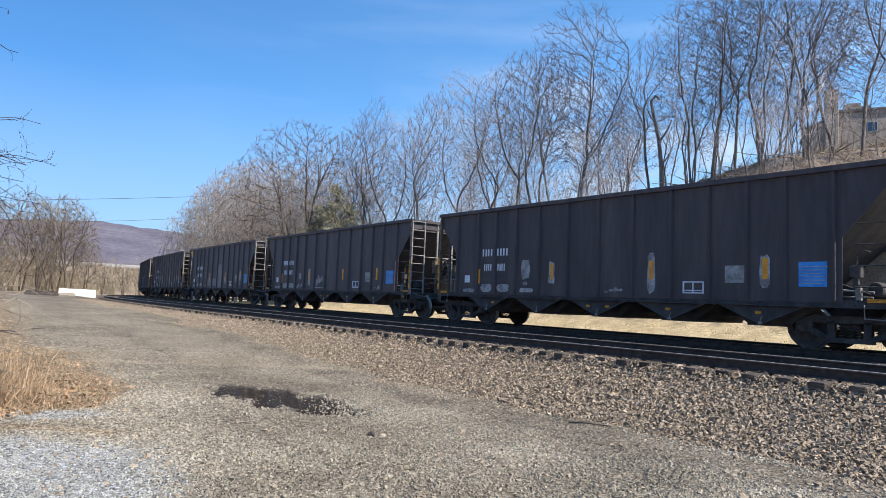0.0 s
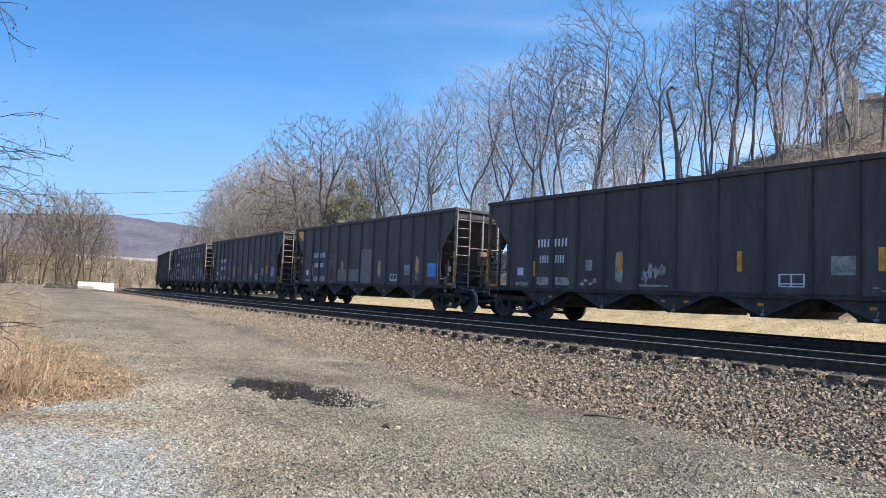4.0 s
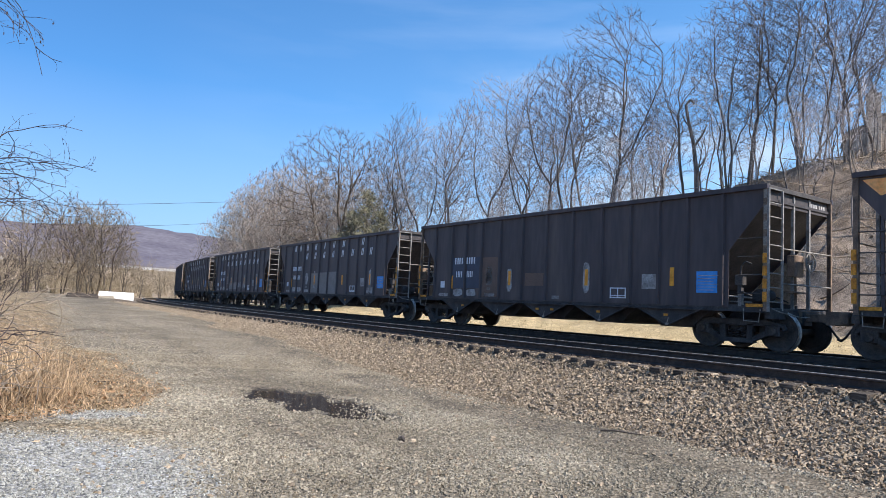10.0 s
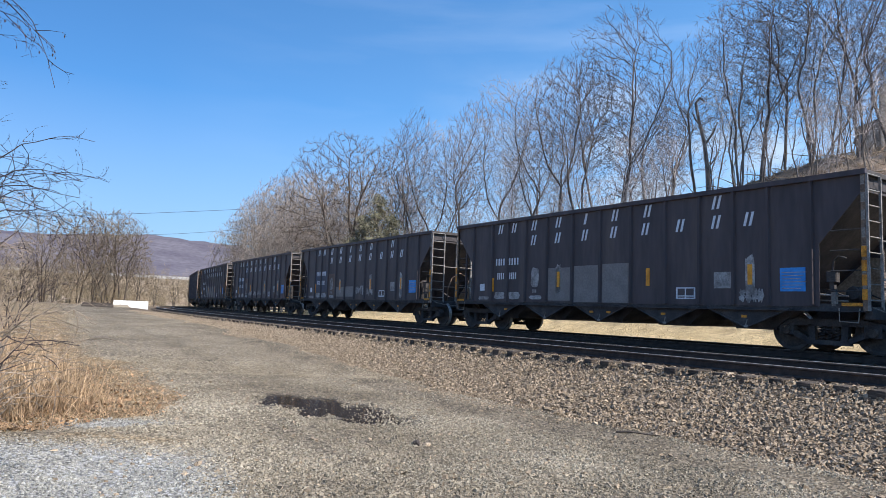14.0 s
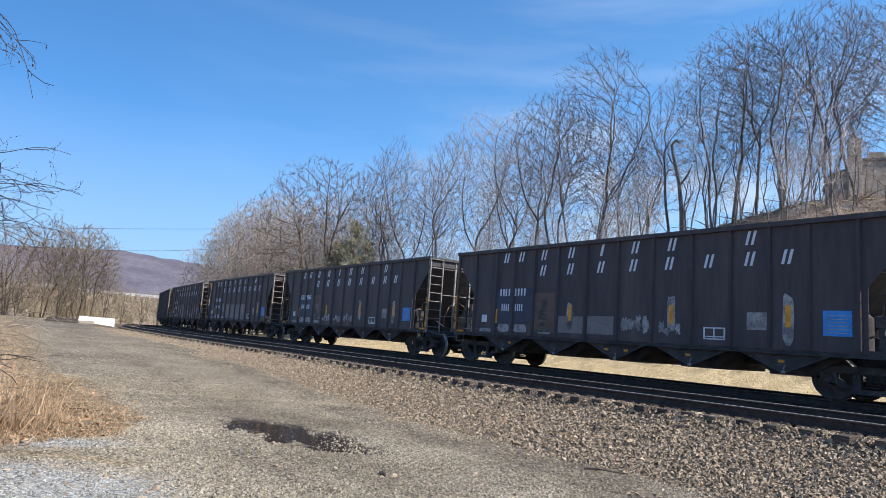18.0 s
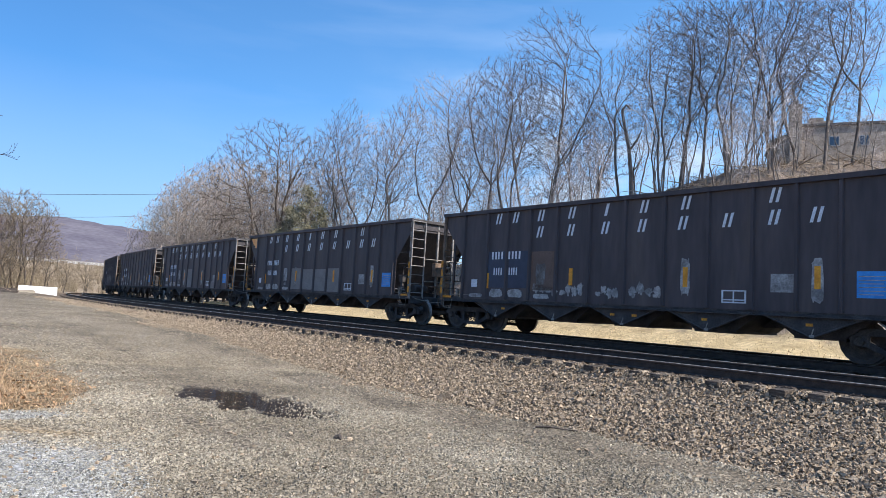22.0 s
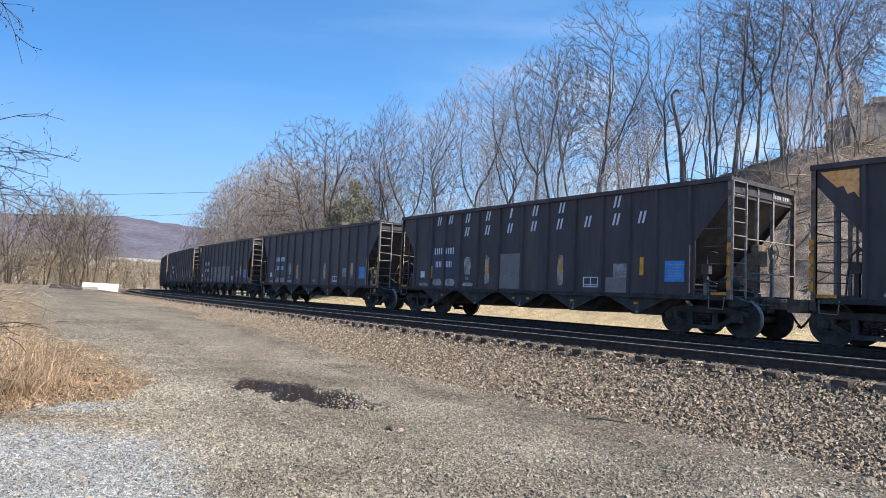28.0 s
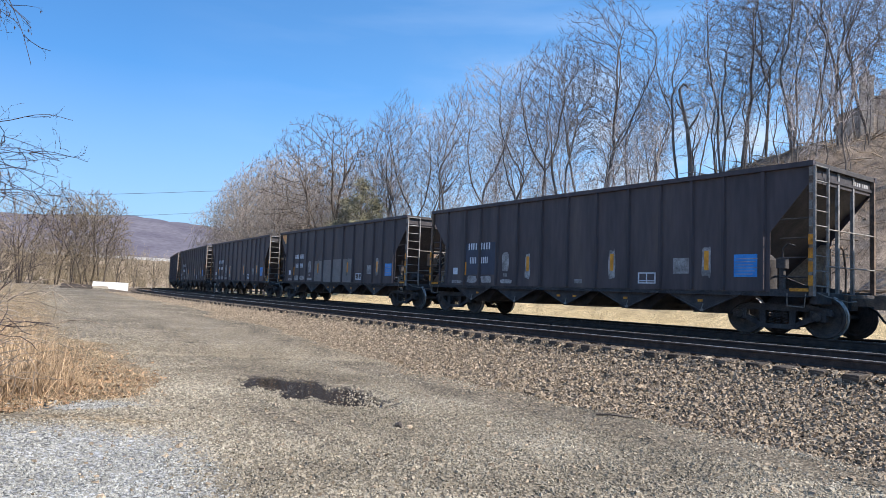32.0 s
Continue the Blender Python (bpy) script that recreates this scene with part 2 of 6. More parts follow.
M_TWIG = material("bare_twig_bark", [(0.3, (0.13, 0.108, 0.11)), (0.65, (0.235, 0.198, 0.198))], scale=1.0, rough=0.95, bump=0, rand=0.35, fine=(6, 0.25))
M_TWIGDARK = material("dark_twig_bark", [(0.3, (0.03, 0.022, 0.024)), (0.65, (0.065, 0.046, 0.045))], scale=1.5, rough=0.9, bump=0)
M_BRUSH = material("dead_brush_stems", [(0.3, (0.17, 0.125, 0.09)), (0.65, (0.34, 0.265, 0.195))], scale=0.6, rough=0.95, bump=0, island=0.4)
M_GRASS = material("dry_grass_blades", [(0.3, (0.275, 0.177, 0.104)), (0.65, (0.445, 0.312, 0.19))], scale=0.9, rough=0.95, bump=0, island=0.45)
M_THICKET = material("brown_thicket_stems", [(0.3, (0.19, 0.145, 0.09)), (0.65, (0.33, 0.26, 0.17))], scale=0.3, rough=0.95, bump=0, island=0.4)
M_GREENPLASTIC = material("green_plastic", [(0.3, (0.05, 0.5, 0.15)), (0.65, (0.12, 0.65, 0.25))], scale=20, rough=0.4, bump=0)
M_NEEDLE = material("conifer_needles", [(0.3, (0.14, 0.13, 0.08)), (0.65, (0.235, 0.21, 0.135))], scale=1.5, rough=0.9, bump=0, island=0.5)
M_LEAF = material("dead_leaves", [(0.3, (0.2, 0.1, 0.05)), (0.65, (0.42, 0.26, 0.14))], scale=3, rough=0.9, bump=0, island=0.5)
M_WALLSTONE = material("grey_stone_wall", [(0.3, (0.24, 0.19, 0.15)), (0.6, (0.42, 0.345, 0.28))], scale=2.5, rough=0.95, bump=0.8, bump_scale=5, bump_dist=0.05, fine=(7, 0.35))
M_ROOF = material("dark_roof_shingle", [(0.3, (0.07, 0.065, 0.062)), (0.6, (0.13, 0.12, 0.115))], scale=3, rough=0.9, stretch=(1, 1, 6), bump=0.5)
M_CONCRETE = material("whitewashed_concrete", [(0.3, (0.68, 0.66, 0.63)), (0.6, (0.85, 0.84, 0.82))], scale=3, rough=0.9, bump=0.2, fine=(20, 0.1))
M_GUARD = material("pale_guard_wall", [(0.3, (0.36, 0.34, 0.32)), (0.6, (0.5, 0.48, 0.46))], scale=0.3, rough=0.9, bump=0.1, fine=(2, 0.2))
M_TIMBER = material("old_stacked_timber", [(0.3, (0.03, 0.025, 0.022)), (0.6, (0.1, 0.08, 0.07))], scale=4, rough=0.9, stretch=(1, 6, 6))
M_WOODSCRAP = material("weathered_board", [(0.3, (0.14, 0.11, 0.09)), (0.6, (0.26, 0.21, 0.17))], scale=6, rough=0.9, stretch=(1, 8, 8))
M_WIRE = material("black_cable", [(0.3, (0.02, 0.02, 0.02)), (0.7, (0.04, 0.04, 0.04))], scale=3, rough=0.6, bump=0)
# the bluish haze of distance is mixed into the ridge's own colour
M_RIDGE = material("hazed_wooded_ridge", [(0.35, (0.118, 0.106, 0.13)), (0.65, (0.165, 0.15, 0.172))], scale=0.012, detail=8, rough=1.0, bump=0.4,
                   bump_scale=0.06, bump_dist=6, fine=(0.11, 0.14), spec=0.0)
M_RUBBER = material("black_air_hose", [(0.3, (0.012, 0.012, 0.012)), (0.7, (0.025, 0.025, 0.025))], scale=6, rough=0.7, bump=0)
M_GLASSBLUE = bpy.data.materials.new("window_glass")
M_GLASSBLUE.use_nodes = True
_b = M_GLASSBLUE.node_tree.nodes["Principled BSDF"]
_b.inputs["Base Color"].default_value, _b.inputs["Roughness"].default_value, _b.inputs["Specular IOR Level"].default_value = (0.02, 0.03, 0.05, 1), 0.05, 1.0
M_WATER = bpy.data.materials.new("shallow_muddy_water")
M_WATER.use_nodes = True
_b = M_WATER.node_tree.nodes["Principled BSDF"]
_b.inputs["Base Color"].default_value, _b.inputs["Roughness"].default_value, _b.inputs["IOR"].default_value = (0.042, 0.031, 0.023, 1), 0.12, 1.2


def ground_material():
    """Gravel, pale stone, dry grass, leaf litter, mud by the sheet's own zone attributes."""
    m = bpy.data.materials.new("ground_surface")
    m.use_nodes = True
    n, l = m.node_tree.nodes, m.node_tree.links
    b = n["Principled BSDF"]
    b.inputs["Roughness"].default_value, b.inputs["Specular IOR Level"].default_value = 0.95, 0.2
    tc = n.new("ShaderNodeTexCoord")

    def noisy(scale, lo, hi, a=0.35, z=0.65, detail=8):
        t = n.new("ShaderNodeTexNoise")
        t.inputs["Scale"].default_value, t.inputs["Detail"].default_value = scale, detail
        l.new(tc.outputs["Object"], t.inputs["Vector"])
        r = n.new("ShaderNodeValToRGB")
        r.color_ramp.elements[0].position, r.color_ramp.elements[1].position = a, z
        r.color_ramp.elements[0].color, r.color_ramp.elements[1].color = (*lo, 1), (*hi, 1)
        l.new(t.outputs["Fac"], r.inputs["Fac"])
        return r.outputs["Color"]

    def grain(scale, lo, hi):
        t = n.new("ShaderNodeTexVoronoi")
        t.inputs["Scale"].default_value = scale
        l.new(tc.outputs["Object"], t.inputs["Vector"])
        s = n.new("ShaderNodeSeparateColor")
        l.new(t.outputs["Color"], s.inputs["Color"])
        r = n.new("ShaderNodeMapRange")
        r.inputs["To Min"].default_value, r.inputs["To Max"].default_value = lo, hi
        l.new(s.outputs["Red"], r.inputs["Value"])
        return r.outputs["Result"], t.outputs["Distance"]

    def mix(fac, a, c):
        x = n.new("ShaderNodeMixRGB")
        l.new(fac, x.inputs["Fac"])
        l.new(a, x.inputs[1])
        l.new(c, x.inputs[2])
        return x.outputs["Color"]

    def zone(name):
        a = n.new("ShaderNodeAttribute")
        a.attribute_name = name
        return a.outputs["Fac"]

    col = noisy(0.35, (0.17, 0.136, 0.097), (0.305, 0.252, 0.183))
    col = mix(zone("pale"), col, noisy(1.5, (0.26, 0.25, 0.235), (0.38, 0.37, 0.355)))
    col = mix(zone("dirt"), col, noisy(1.2, (0.125, 0.099, 0.07), (0.22, 0.178, 0.13)))
    col = mix(zone("grass"), col, noisy(2.2, (0.2, 0.14, 0.08), (0.37, 0.275, 0.165)))
    col = mix(zone("strip"), col, noisy(1.3, (0.46, 0.34, 0.18), (0.66, 0.5, 0.28)))
    col = mix(zone("litter"), col, noisy(1.1, (0.17, 0.125, 0.094), (0.33, 0.255, 0.195)))
    col = mix(zone("field"), col, noisy(0.25, (0.24, 0.17, 0.11), (0.4, 0.31, 0.21)))
    col = mix(zone("wet"), col, noisy(3.0, (0.06, 0.05, 0.042), (0.1, 0.085, 0.072)))
    g1, d1 = grain(30, 0.45, 1.5)
    g2, d2 = grain(95, 0.75, 1.25)
    mul = n.new("ShaderNodeMath")
    mul.operation = "MULTIPLY"
    l.new(g1, mul.inputs[0])
    l.new(g2, mul.inputs[1])
    h = n.new("ShaderNodeHueSaturation")
    l.new(col, h.inputs["Color"])
    l.new(mul.outputs[0], h.inputs["Value"])
    l.new(h.outputs["Color"], b.inputs["Base Color"])
    bp = n.new("ShaderNodeBump")
    bp.inputs["Strength"].default_value, bp.inputs["Distance"].default_value = 0.5, 0.012
    bp.invert = True
    # gaps between the stones painted darker: crevice shade as well as dark fines
    gap = n.new("ShaderNodeMapRange")
    gap.inputs["From Min"].default_value, gap.inputs["From Max"].default_value = 0.4, 0.75
    gap.inputs["To Min"].default_value, gap.inputs["To Max"].default_value = 1.15, 0.45
    l.new(d1, gap.inputs["Value"])
    mul2 = n.new("ShaderNodeMath")
    mul2.operation = "MULTIPLY"
    l.new(mul.outputs[0], mul2.inputs[0])
    l.new(gap.outputs["Result"], mul2.inputs[1])
    l.new(mul2.outputs[0], h.inputs["Value"])
    l.new(d1, bp.inputs["Height"])
    l.new(bp.outputs["Normal"], b.inputs["Normal"])
    return m


M_GROUND = ground_material()


# ---- mesh helpers ----
class Build:
    """Collects verts, faces and material slots of one mesh."""

    def __init__(self):
        self.v, self.f, self.s, self.smooth = [], [], [], []

    def add(self, verts, faces, slot=0, smooth=False):
        k = len(self.v)
        self.v.extend(tuple(p) for p in verts)
        self.f.extend(tuple(i + k for i in q) for q in faces)
        self.s.extend([slot] * len(faces))
        self.smooth.extend([smooth] * len(faces))
        return self

    def box(self, x0, x1, y0, y1, z0, z1, slot=0, bevel=0.0):
        if bevel:
            c = bevel
            ring = lambda z, d: [(x0 + d, y0 + c + d * 0, z), (x0 + c, y0 + d, z), (x1 - c, y0 + d, z), (x1 - d, y0 + c, z),
                                 (x1 - d, y1 - c, z), (x1 - c, y1 - d, z), (x0 + c, y1 - d, z), (x0 + d, y1 - c, z)]
            vs = ring(z0, 0) + ring(z1 - c, 0) + ring(z1, c * 0.8)
            fs = [tuple(range(7, -1, -1)), tuple(range(16, 24))]
            for r in (0, 8):
                fs += [(r + i, r + (i + 1) % 8, r + 8 + (i + 1) % 8, r + 8 + i) for i in range(8)]
            return self.add(vs, fs, slot)
        vs = [(x, y, z) for z in (z0, z1) for x, y in ((x0, y0), (x1, y0), (x1, y1), (x0, y1))]
        return self.add(vs, [(3, 2, 1, 0), (4, 5, 6, 7), (0, 1, 5, 4), (1, 2, 6, 5), (2, 3, 7, 6), (3, 0, 4, 7)], slot)

    def prism(self, outline, y0, y1, slot=0):
        """An outline in x, z pushed from y0 to y1."""
        n = len(outline)
        vs = [(x, y0, z) for x, z in outline] + [(x, y1, z) for x, z in outline]
        fs = [tuple(range(n)), tuple(range(2 * n - 1, n - 1, -1))]
        fs += [(i + n, (i + 1) % n + n, (i + 1) % n, i) for i in range(n)]
        return self.add(vs, fs, slot)

    def prism_x(self, outline, x0, x1, slot=0):
        """An outline in y, z pushed from x0 to x1."""
        n = len(outline)
        vs = [(x0, y, z) for y, z in outline] + [(x1, y, z) for y, z in outline]
        fs = [tuple(range(n - 1, -1, -1)), tuple(range(n, 2 * n))]
        fs += [(i, (i + 1) % n, (i + 1) % n + n, i + n) for i in range(n)]
        return self.add(vs, fs, slot)

    def rod(self, points, r, sides=6, slot=0, close=True):
        """A round bar through the points; r: one radius or one for each point."""
        pts = [Vector(p) for p in points]
        rs = r if isinstance(r, (list, tuple)) else [r] * len(pts)
        vs = []
        for i, q in enumerate(pts):
            d = (pts[min(i + 1, len(pts) - 1)] - pts[max(i - 1, 0)]).normalized()
            a = d.orthogonal().normalized() if i == 0 else (a - d * a.dot(d)).normalized()
            c = d.cross(a)
            vs += [q + (a * math.cos(2 * math.pi * k / sides) + c * math.sin(2 * math.pi * k / sides)) * rs[i] for k in range(sides)]
        fs = [(i * sides + k, i * sides + (k + 1) % sides, (i + 1) * sides + (k + 1) % sides, (i + 1) * sides + k)
              for i in range(len(pts) - 1) for k in range(sides)]
        self.add(vs, fs, slot, sides > 4)
        if close:
            self.add(vs[:sides], [tuple(range(sides - 1, -1, -1))], slot)
            self.add(vs[-sides:], [tuple(range(sides))], slot)
        return self

    def lathe_y(self, profile, cx, cz, sides=28, slots=None):
        """A profile of (radius, y) turned about the y axis at cx, cz."""
        n = len(profile)
        vs = [(cx + r * math.cos(2 * math.pi * k / sides), y, cz + r * math.sin(2 * math.pi * k / sides)) for k in range(sides) for r, y in profile]
        for j in range(n - 1):
            fs = [(k * n + j, k * n + j + 1, ((k + 1) % sides) * n + j + 1, ((k + 1) % sides) * n + j) for k in range(sides)]
            base = len(self.v)
            self.f.extend(tuple(i + base for i in q) for q in fs)
            self.s.extend([slots[j] if slots else 0] * sides)
            self.smooth.extend([True] * sides)
            self.v.extend(vs)
        return self

    def mesh(self, name, mats):
        me = bpy.data.meshes.new(name)
        me.from_pydata(self.v, [], self.f)
        for m in mats if isinstance(mats, (list, tuple)) else [mats]:
            me.materials.append(m)
        if any(self.s):
            me.polygons.foreach_set("material_index", self.s)
        me.polygons.foreach_set("use_smooth", self.smooth)
        me.update()
        return me


def part(name, b, mats, parent, label=""):
    """Links a Build (or a ready mesh) as one object under a thing or part."""
    ob = new(name, b.mesh(name, mats) if isinstance(b, Build) else b)
    ob.parent = parent
    return tagged(ob, label)


def from_arrays(name, verts, faces, mat, smooth=False):
    """A mesh from numpy arrays of points and of triangles or quads."""
    me = bpy.data.meshes.new(name)
    k = faces.shape[1]
    me.vertices.add(len(verts))
    me.vertices.foreach_set("co", verts.astype(np.float32).ravel())
    me.loops.add(faces.size)
    me.loops.foreach_set("vertex_index", faces.astype(np.int32).ravel())
    me.polygons.add(len(faces))
    me.polygons.foreach_set("loop_start", np.arange(0, faces.size, k, dtype=np.int32))
    me.polygons.foreach_set("loop_total", np.full(len(faces), k, dtype=np.int32))
    me.polygons.foreach_set("use_smooth", np.full(len(faces), smooth, dtype=bool))
    me.materials.append(mat)
    me.update(calc_edges=True)
    return me


# ---- the line of the track: near straight, then a tightening curve to the far left ----
TS = np.arange(-220.0, 300.0, 0.5)
_i0 = int(np.argmin(abs(TS)))
_K = -0.00133 - 0.000093 * np.clip(TS - 5, 0, 70)
TH = radians(126.742) + np.concatenate([[0], np.cumsum((_K[1:] + _K[:-1]) / 2 * 0.5)])
TH -= TH[_i0] - radians(126.742)
_hm = (TH[1:] + TH[:-1]) / 2
TX = np.concatenate([[0], np.cumsum(np.cos(_hm) * 0.5)])
TY = np.concatenate([[0], np.cumsum(np.sin(_hm) * 0.5)])
TX += -4.157 - TX[_i0]
TY += 31.547 - TY[_i0]
NEAR_TRACK = 4.15  # spacing of the two tracks
NEAR_DROP = 0.14   # the near track lies a little lower
CANT = 0.0164


def rail_z(s):
    return 1.427 + 0.009486 * np.clip(s, -200, 130)


def on_line(s, e, z=0.0):
    """World place: s along the far track's centre, e towards the camera's side, z over its rail tops."""
    x, y, h = np.interp(s, TS, TX), np.interp(s, TS, TY), np.interp(s, TS, TH)
    return np.stack([x - np.sin(h) * e * 1.0, y + np.cos(h) * e * 1.0, rail_z(s) + z + 0 * x], -1)


def line_coords(x, y):
    """s and e of ground points (e > 0 on the camera's side)."""
    s, e = np.empty(x.shape), np.empty(x.shape)
    tx, ty, ts, th = TX[::2], TY[::2], TS[::2], TH[::2]
    for a in range(0, len(x), 20000):
        px, py = x[a:a + 20000, None], y[a:a + 20000, None]
        k = np.argmin((px - tx) ** 2 + (py - ty) ** 2, axis=1)
        dx, dy = px[:, 0] - tx[k], py[:, 0] - ty[k]
        s[a:a + 20000] = ts[k] + dx * np.cos(th[k]) + dy * np.sin(th[k])
        e[a:a + 20000] = -dx * np.sin(th[k]) + dy * np.cos(th[k])
    return s, e


def ramp(v, a, b):
    u = np.clip((v - a) / (b - a), 0, 1)
    return u * u * (3 - 2 * u)


def waves(x, y, size, seed=0):
    """Smooth cheap relief, about -1 to 1."""
    r = np.random.RandomState(seed)
    out = np.zeros(np.shape(x))
    for k in range(5):
        a, f = r.uniform(0, 6.28), 6.28 / size * (1 + 0.55 * k)
        out = out + np.sin((x * np.cos(a) + y * np.sin(a)) * f + r.uniform(0, 6.28)) / (1 + 0.7 * k)
    return out / 2.2


def ground_z(x, y, s, e):
    """Height of the ground sheet (it dips under the ballast)."""
    rz = rail_z(s)
    road = np.interp(s, [-60, -20, -13, -9.5, -5, 0.5, 7.5, 20, 50, 90], [0.0, 0.0, 0.15, 0.38, 0.55, 0.78, 1.0, 1.12, 1.65, 2.0])
    road = road + 0.018 * waves(x, y, 2.2, 1) + 0.03 * waves(x, y, 7, 2)
    flat = puddle_mask(x, y, 0.7)
    road = road * (1 - flat) + PUDDLE_Z * flat - 0.05 * puddle_mask(x, y)
    away = np.hypot(x, y)
    # the brushy rise beyond the road's end
    road = road + ramp(away, 100, 215) * 8.2 * ramp(e, 8, 40) + ramp(away, 215, 700) * 6 * ramp(e, 8, 40)
    # wooded bank beyond the far track
    m = -e
    crest = np.interp(s, [-90, -40, -26, -19, -12, -6, -2, 3, 8, 13, 23, 32, 47, 80, 140], [3.0, 3.0, 8.0, 12.0, 13.2, 13.9, 13.2, 12.0, 10.5, 9.3, 8.0, 7.0, 5.8, 4.5, 3.0])
    bank = rz - 0.32 + ramp(m, 9.5, 31) * (crest - rz) + ramp(m, 30, 70) * (1.0 + 8 * ramp(22 - s, 0, 12) * ramp(s, -30, -14))
    bank = bank + (0.03 + 0.35 * ramp(m, 11, 18)) * waves(x, y, 6, 3) * ramp(m, 7, 12) + 0.15 * waves(x, y, 1.7, 4) * ramp(m, 11, 15)
    under = rz - 0.75
    near = road + (under - road) * (1 - ramp(e, 4.5, 7.3))
    far = under + (bank - under) * ramp(m, 1.5, 4.0)
    return np.where(e > 0, np.minimum(near, np.where(e < 7.6, rz - 0.62, 1e3)), far)


PUDDLE, PUDDLE_Z = ((-4.05, 12.7), (-1.15, 9.8)), 0.07


# how far the straw strip reaches beyond the far track, along the line
STRIP_S, STRIP_M = [-40, -26, -6, 13, 47, 90], [14.5, 13.0, 12.9, 14.3, 17, 18]


def puddle_mask(x, y, more=0.0):
    (ax, ay), (bx, by) = PUDDLE
    dx, dy = bx - ax, by - ay
    ln = math.hypot(dx, dy)
    u = ((x - ax) * dx + (y - ay) * dy) / ln / ln
    w = ((x - ax) * dy - (y - ay) * dx) / ln
    half = 0.9 * np.sqrt(np.clip(1 - (2 * u - 1) ** 2, 0, 1)) * (0.75 + 0.4 * waves(x, y, 0.9, 9))
    return ramp(half + more - abs(w), -0.12 - more * 0.5, 0.12) * ramp(u, -0.05 - more * 0.4, 0.05) * ramp(-u, -1.05 - more * 0.4, -0.95)


def steps(near, lim, first, grow):
    out, d = [0.0], first
    while out[-1] < lim:
        if out[-1] > near:
            d *= grow
        out.append(out[-1] + d)
    return out


def pale_side(x, y, jag):
    """The spread of clean pale stone by the camera's left."""
    return ramp(-x - 1.9 - np.clip(y - 5.45, -3, 9) * 0.55 + jag * 0.4, -0.4, 0.5) * ramp(7.55 - y + jag * 0.4, -0.25, 0.35)


def pale_band(x, y, jag):
    """A thin pale streak before the grass."""
    u, w = (x + 5.1) * 0.9 + (y - 8.75) * 0.43, (x + 5.1) * -0.43 + (y - 8.75) * 0.9
    return ramp(1.0 - np.hypot(u / 1.15, w / 0.42) + 0.35 * jag, 0.0, 0.5)


def ruts(s, e):
    """Darker worn lanes along the road."""
    return ramp(waves(e + 0.25 * waves(s, e, 9, 22), s * 0.07, 2.6, 20), 0.15, 0.75)


def make_ground():
    right, left = steps(14, 3800, 0.25, 1.045), steps(14, 3800, 0.25, 1.045)
    gx = np.array([-v for v in left[:0:-1]] + right)
    fwd, back = steps(36, 3800, 0.25, 1.045), steps(2, 3800, 0.5, 1.1)
    gy = np.array([-v for v in back[:0:-1]] + fwd)
    X, Y = np.meshgrid(gx, gy)
    x, y = X.ravel(), Y.ravel()
    s, e = line_coords(x, y)
    z = ground_z(x, y, s, e)
    wet = puddle_mask(x, y, 0.12)
    nx, ny = len(gx), len(gy)
    i = (np.arange(ny - 1)[:, None] * nx + np.arange(nx - 1)[None, :]).ravel()
    me = from_arrays("ground", np.stack([x, y, z], -1), np.stack([i, i + 1, i + nx + 1, i + nx], -1), M_GROUND, True)
    az, away = np.degrees(np.arctan2(x, y)), np.hypot(x, y)
    jag = 0.5 * waves(x, y, 1.1, 5) + 0.35 * waves(x, y, 0.37, 6)
    zones = {}
    edge = np.interp(away, [9.5, 10.2, 10.7, 12.2, 15.5, 17.3, 18.2, 22.5, 30, 59, 90], [-36, -30.7, -26.3, -24.4, -27.2, -28.4, -31.5, -32.1, -32.7, -33.3, -34])
    zones["grass"] = ramp(edge - az + jag * 2.0, -0.8, 0.8) * ramp(away + jag * 0.4, 9.6, 10.3) * (y > 0) * (e > 7)
    zones["grass"] = np.maximum(zones["grass"], 0.85 * ramp(1 - np.hypot((x + 4.35) / 0.95, (y - 8.05) / 0.24) + 0.4 * jag, 0, 0.4))
    zones["pale"] = np.maximum(pale_side(x, y, jag), 0.8 * pale_band(x, y, jag)) * (y > -3)
    zones["dirt"] = (ramp(e, 7.3, 7.8) - ramp(e + jag * 0.3, 8.3, 9.0)) * 0.9 * (s < 2) + 0.35 * ramp(waves(x, y, 3.1, 7), 0.3, 0.9) * (e > 7) + 0.75 * ruts(s, e) * (e > 8.5)
    zones["dirt"] = zones["dirt"] * (1 - zones["pale"])
    lim = np.interp(s, STRIP_S, STRIP_M)
    zones["strip"] = ramp(-e, 2.5, 3.5) * (1 - ramp(-e + 0.8 * jag - lim, -0.6, 0.9))
    zones["litter"] = ramp(-e + 0.8 * jag - lim, -0.3, 1.2)
    zones["field"] = ramp(away, 78, 92) * (e > 6) * ramp(-az + jag, -40, -20)
    zones["wet"] = np.clip(wet + 0.5 * ramp(waves(x, y, 1.4, 8), 0.5, 0.95) * (np.hypot(x + 0.3, y - 9.3) < 1.0), 0, 1)
    for name, val in zones.items():
        me.attributes.new(name, "FLOAT", "POINT").data.foreach_set("value", np.clip(val, 0, 1).astype(np.float32))
    return tagged(new("ground", me), "gravel road and ground with dry grass and a leaf-littered bank", "ground", kind="structure")


make_ground()

# ---- distance ----


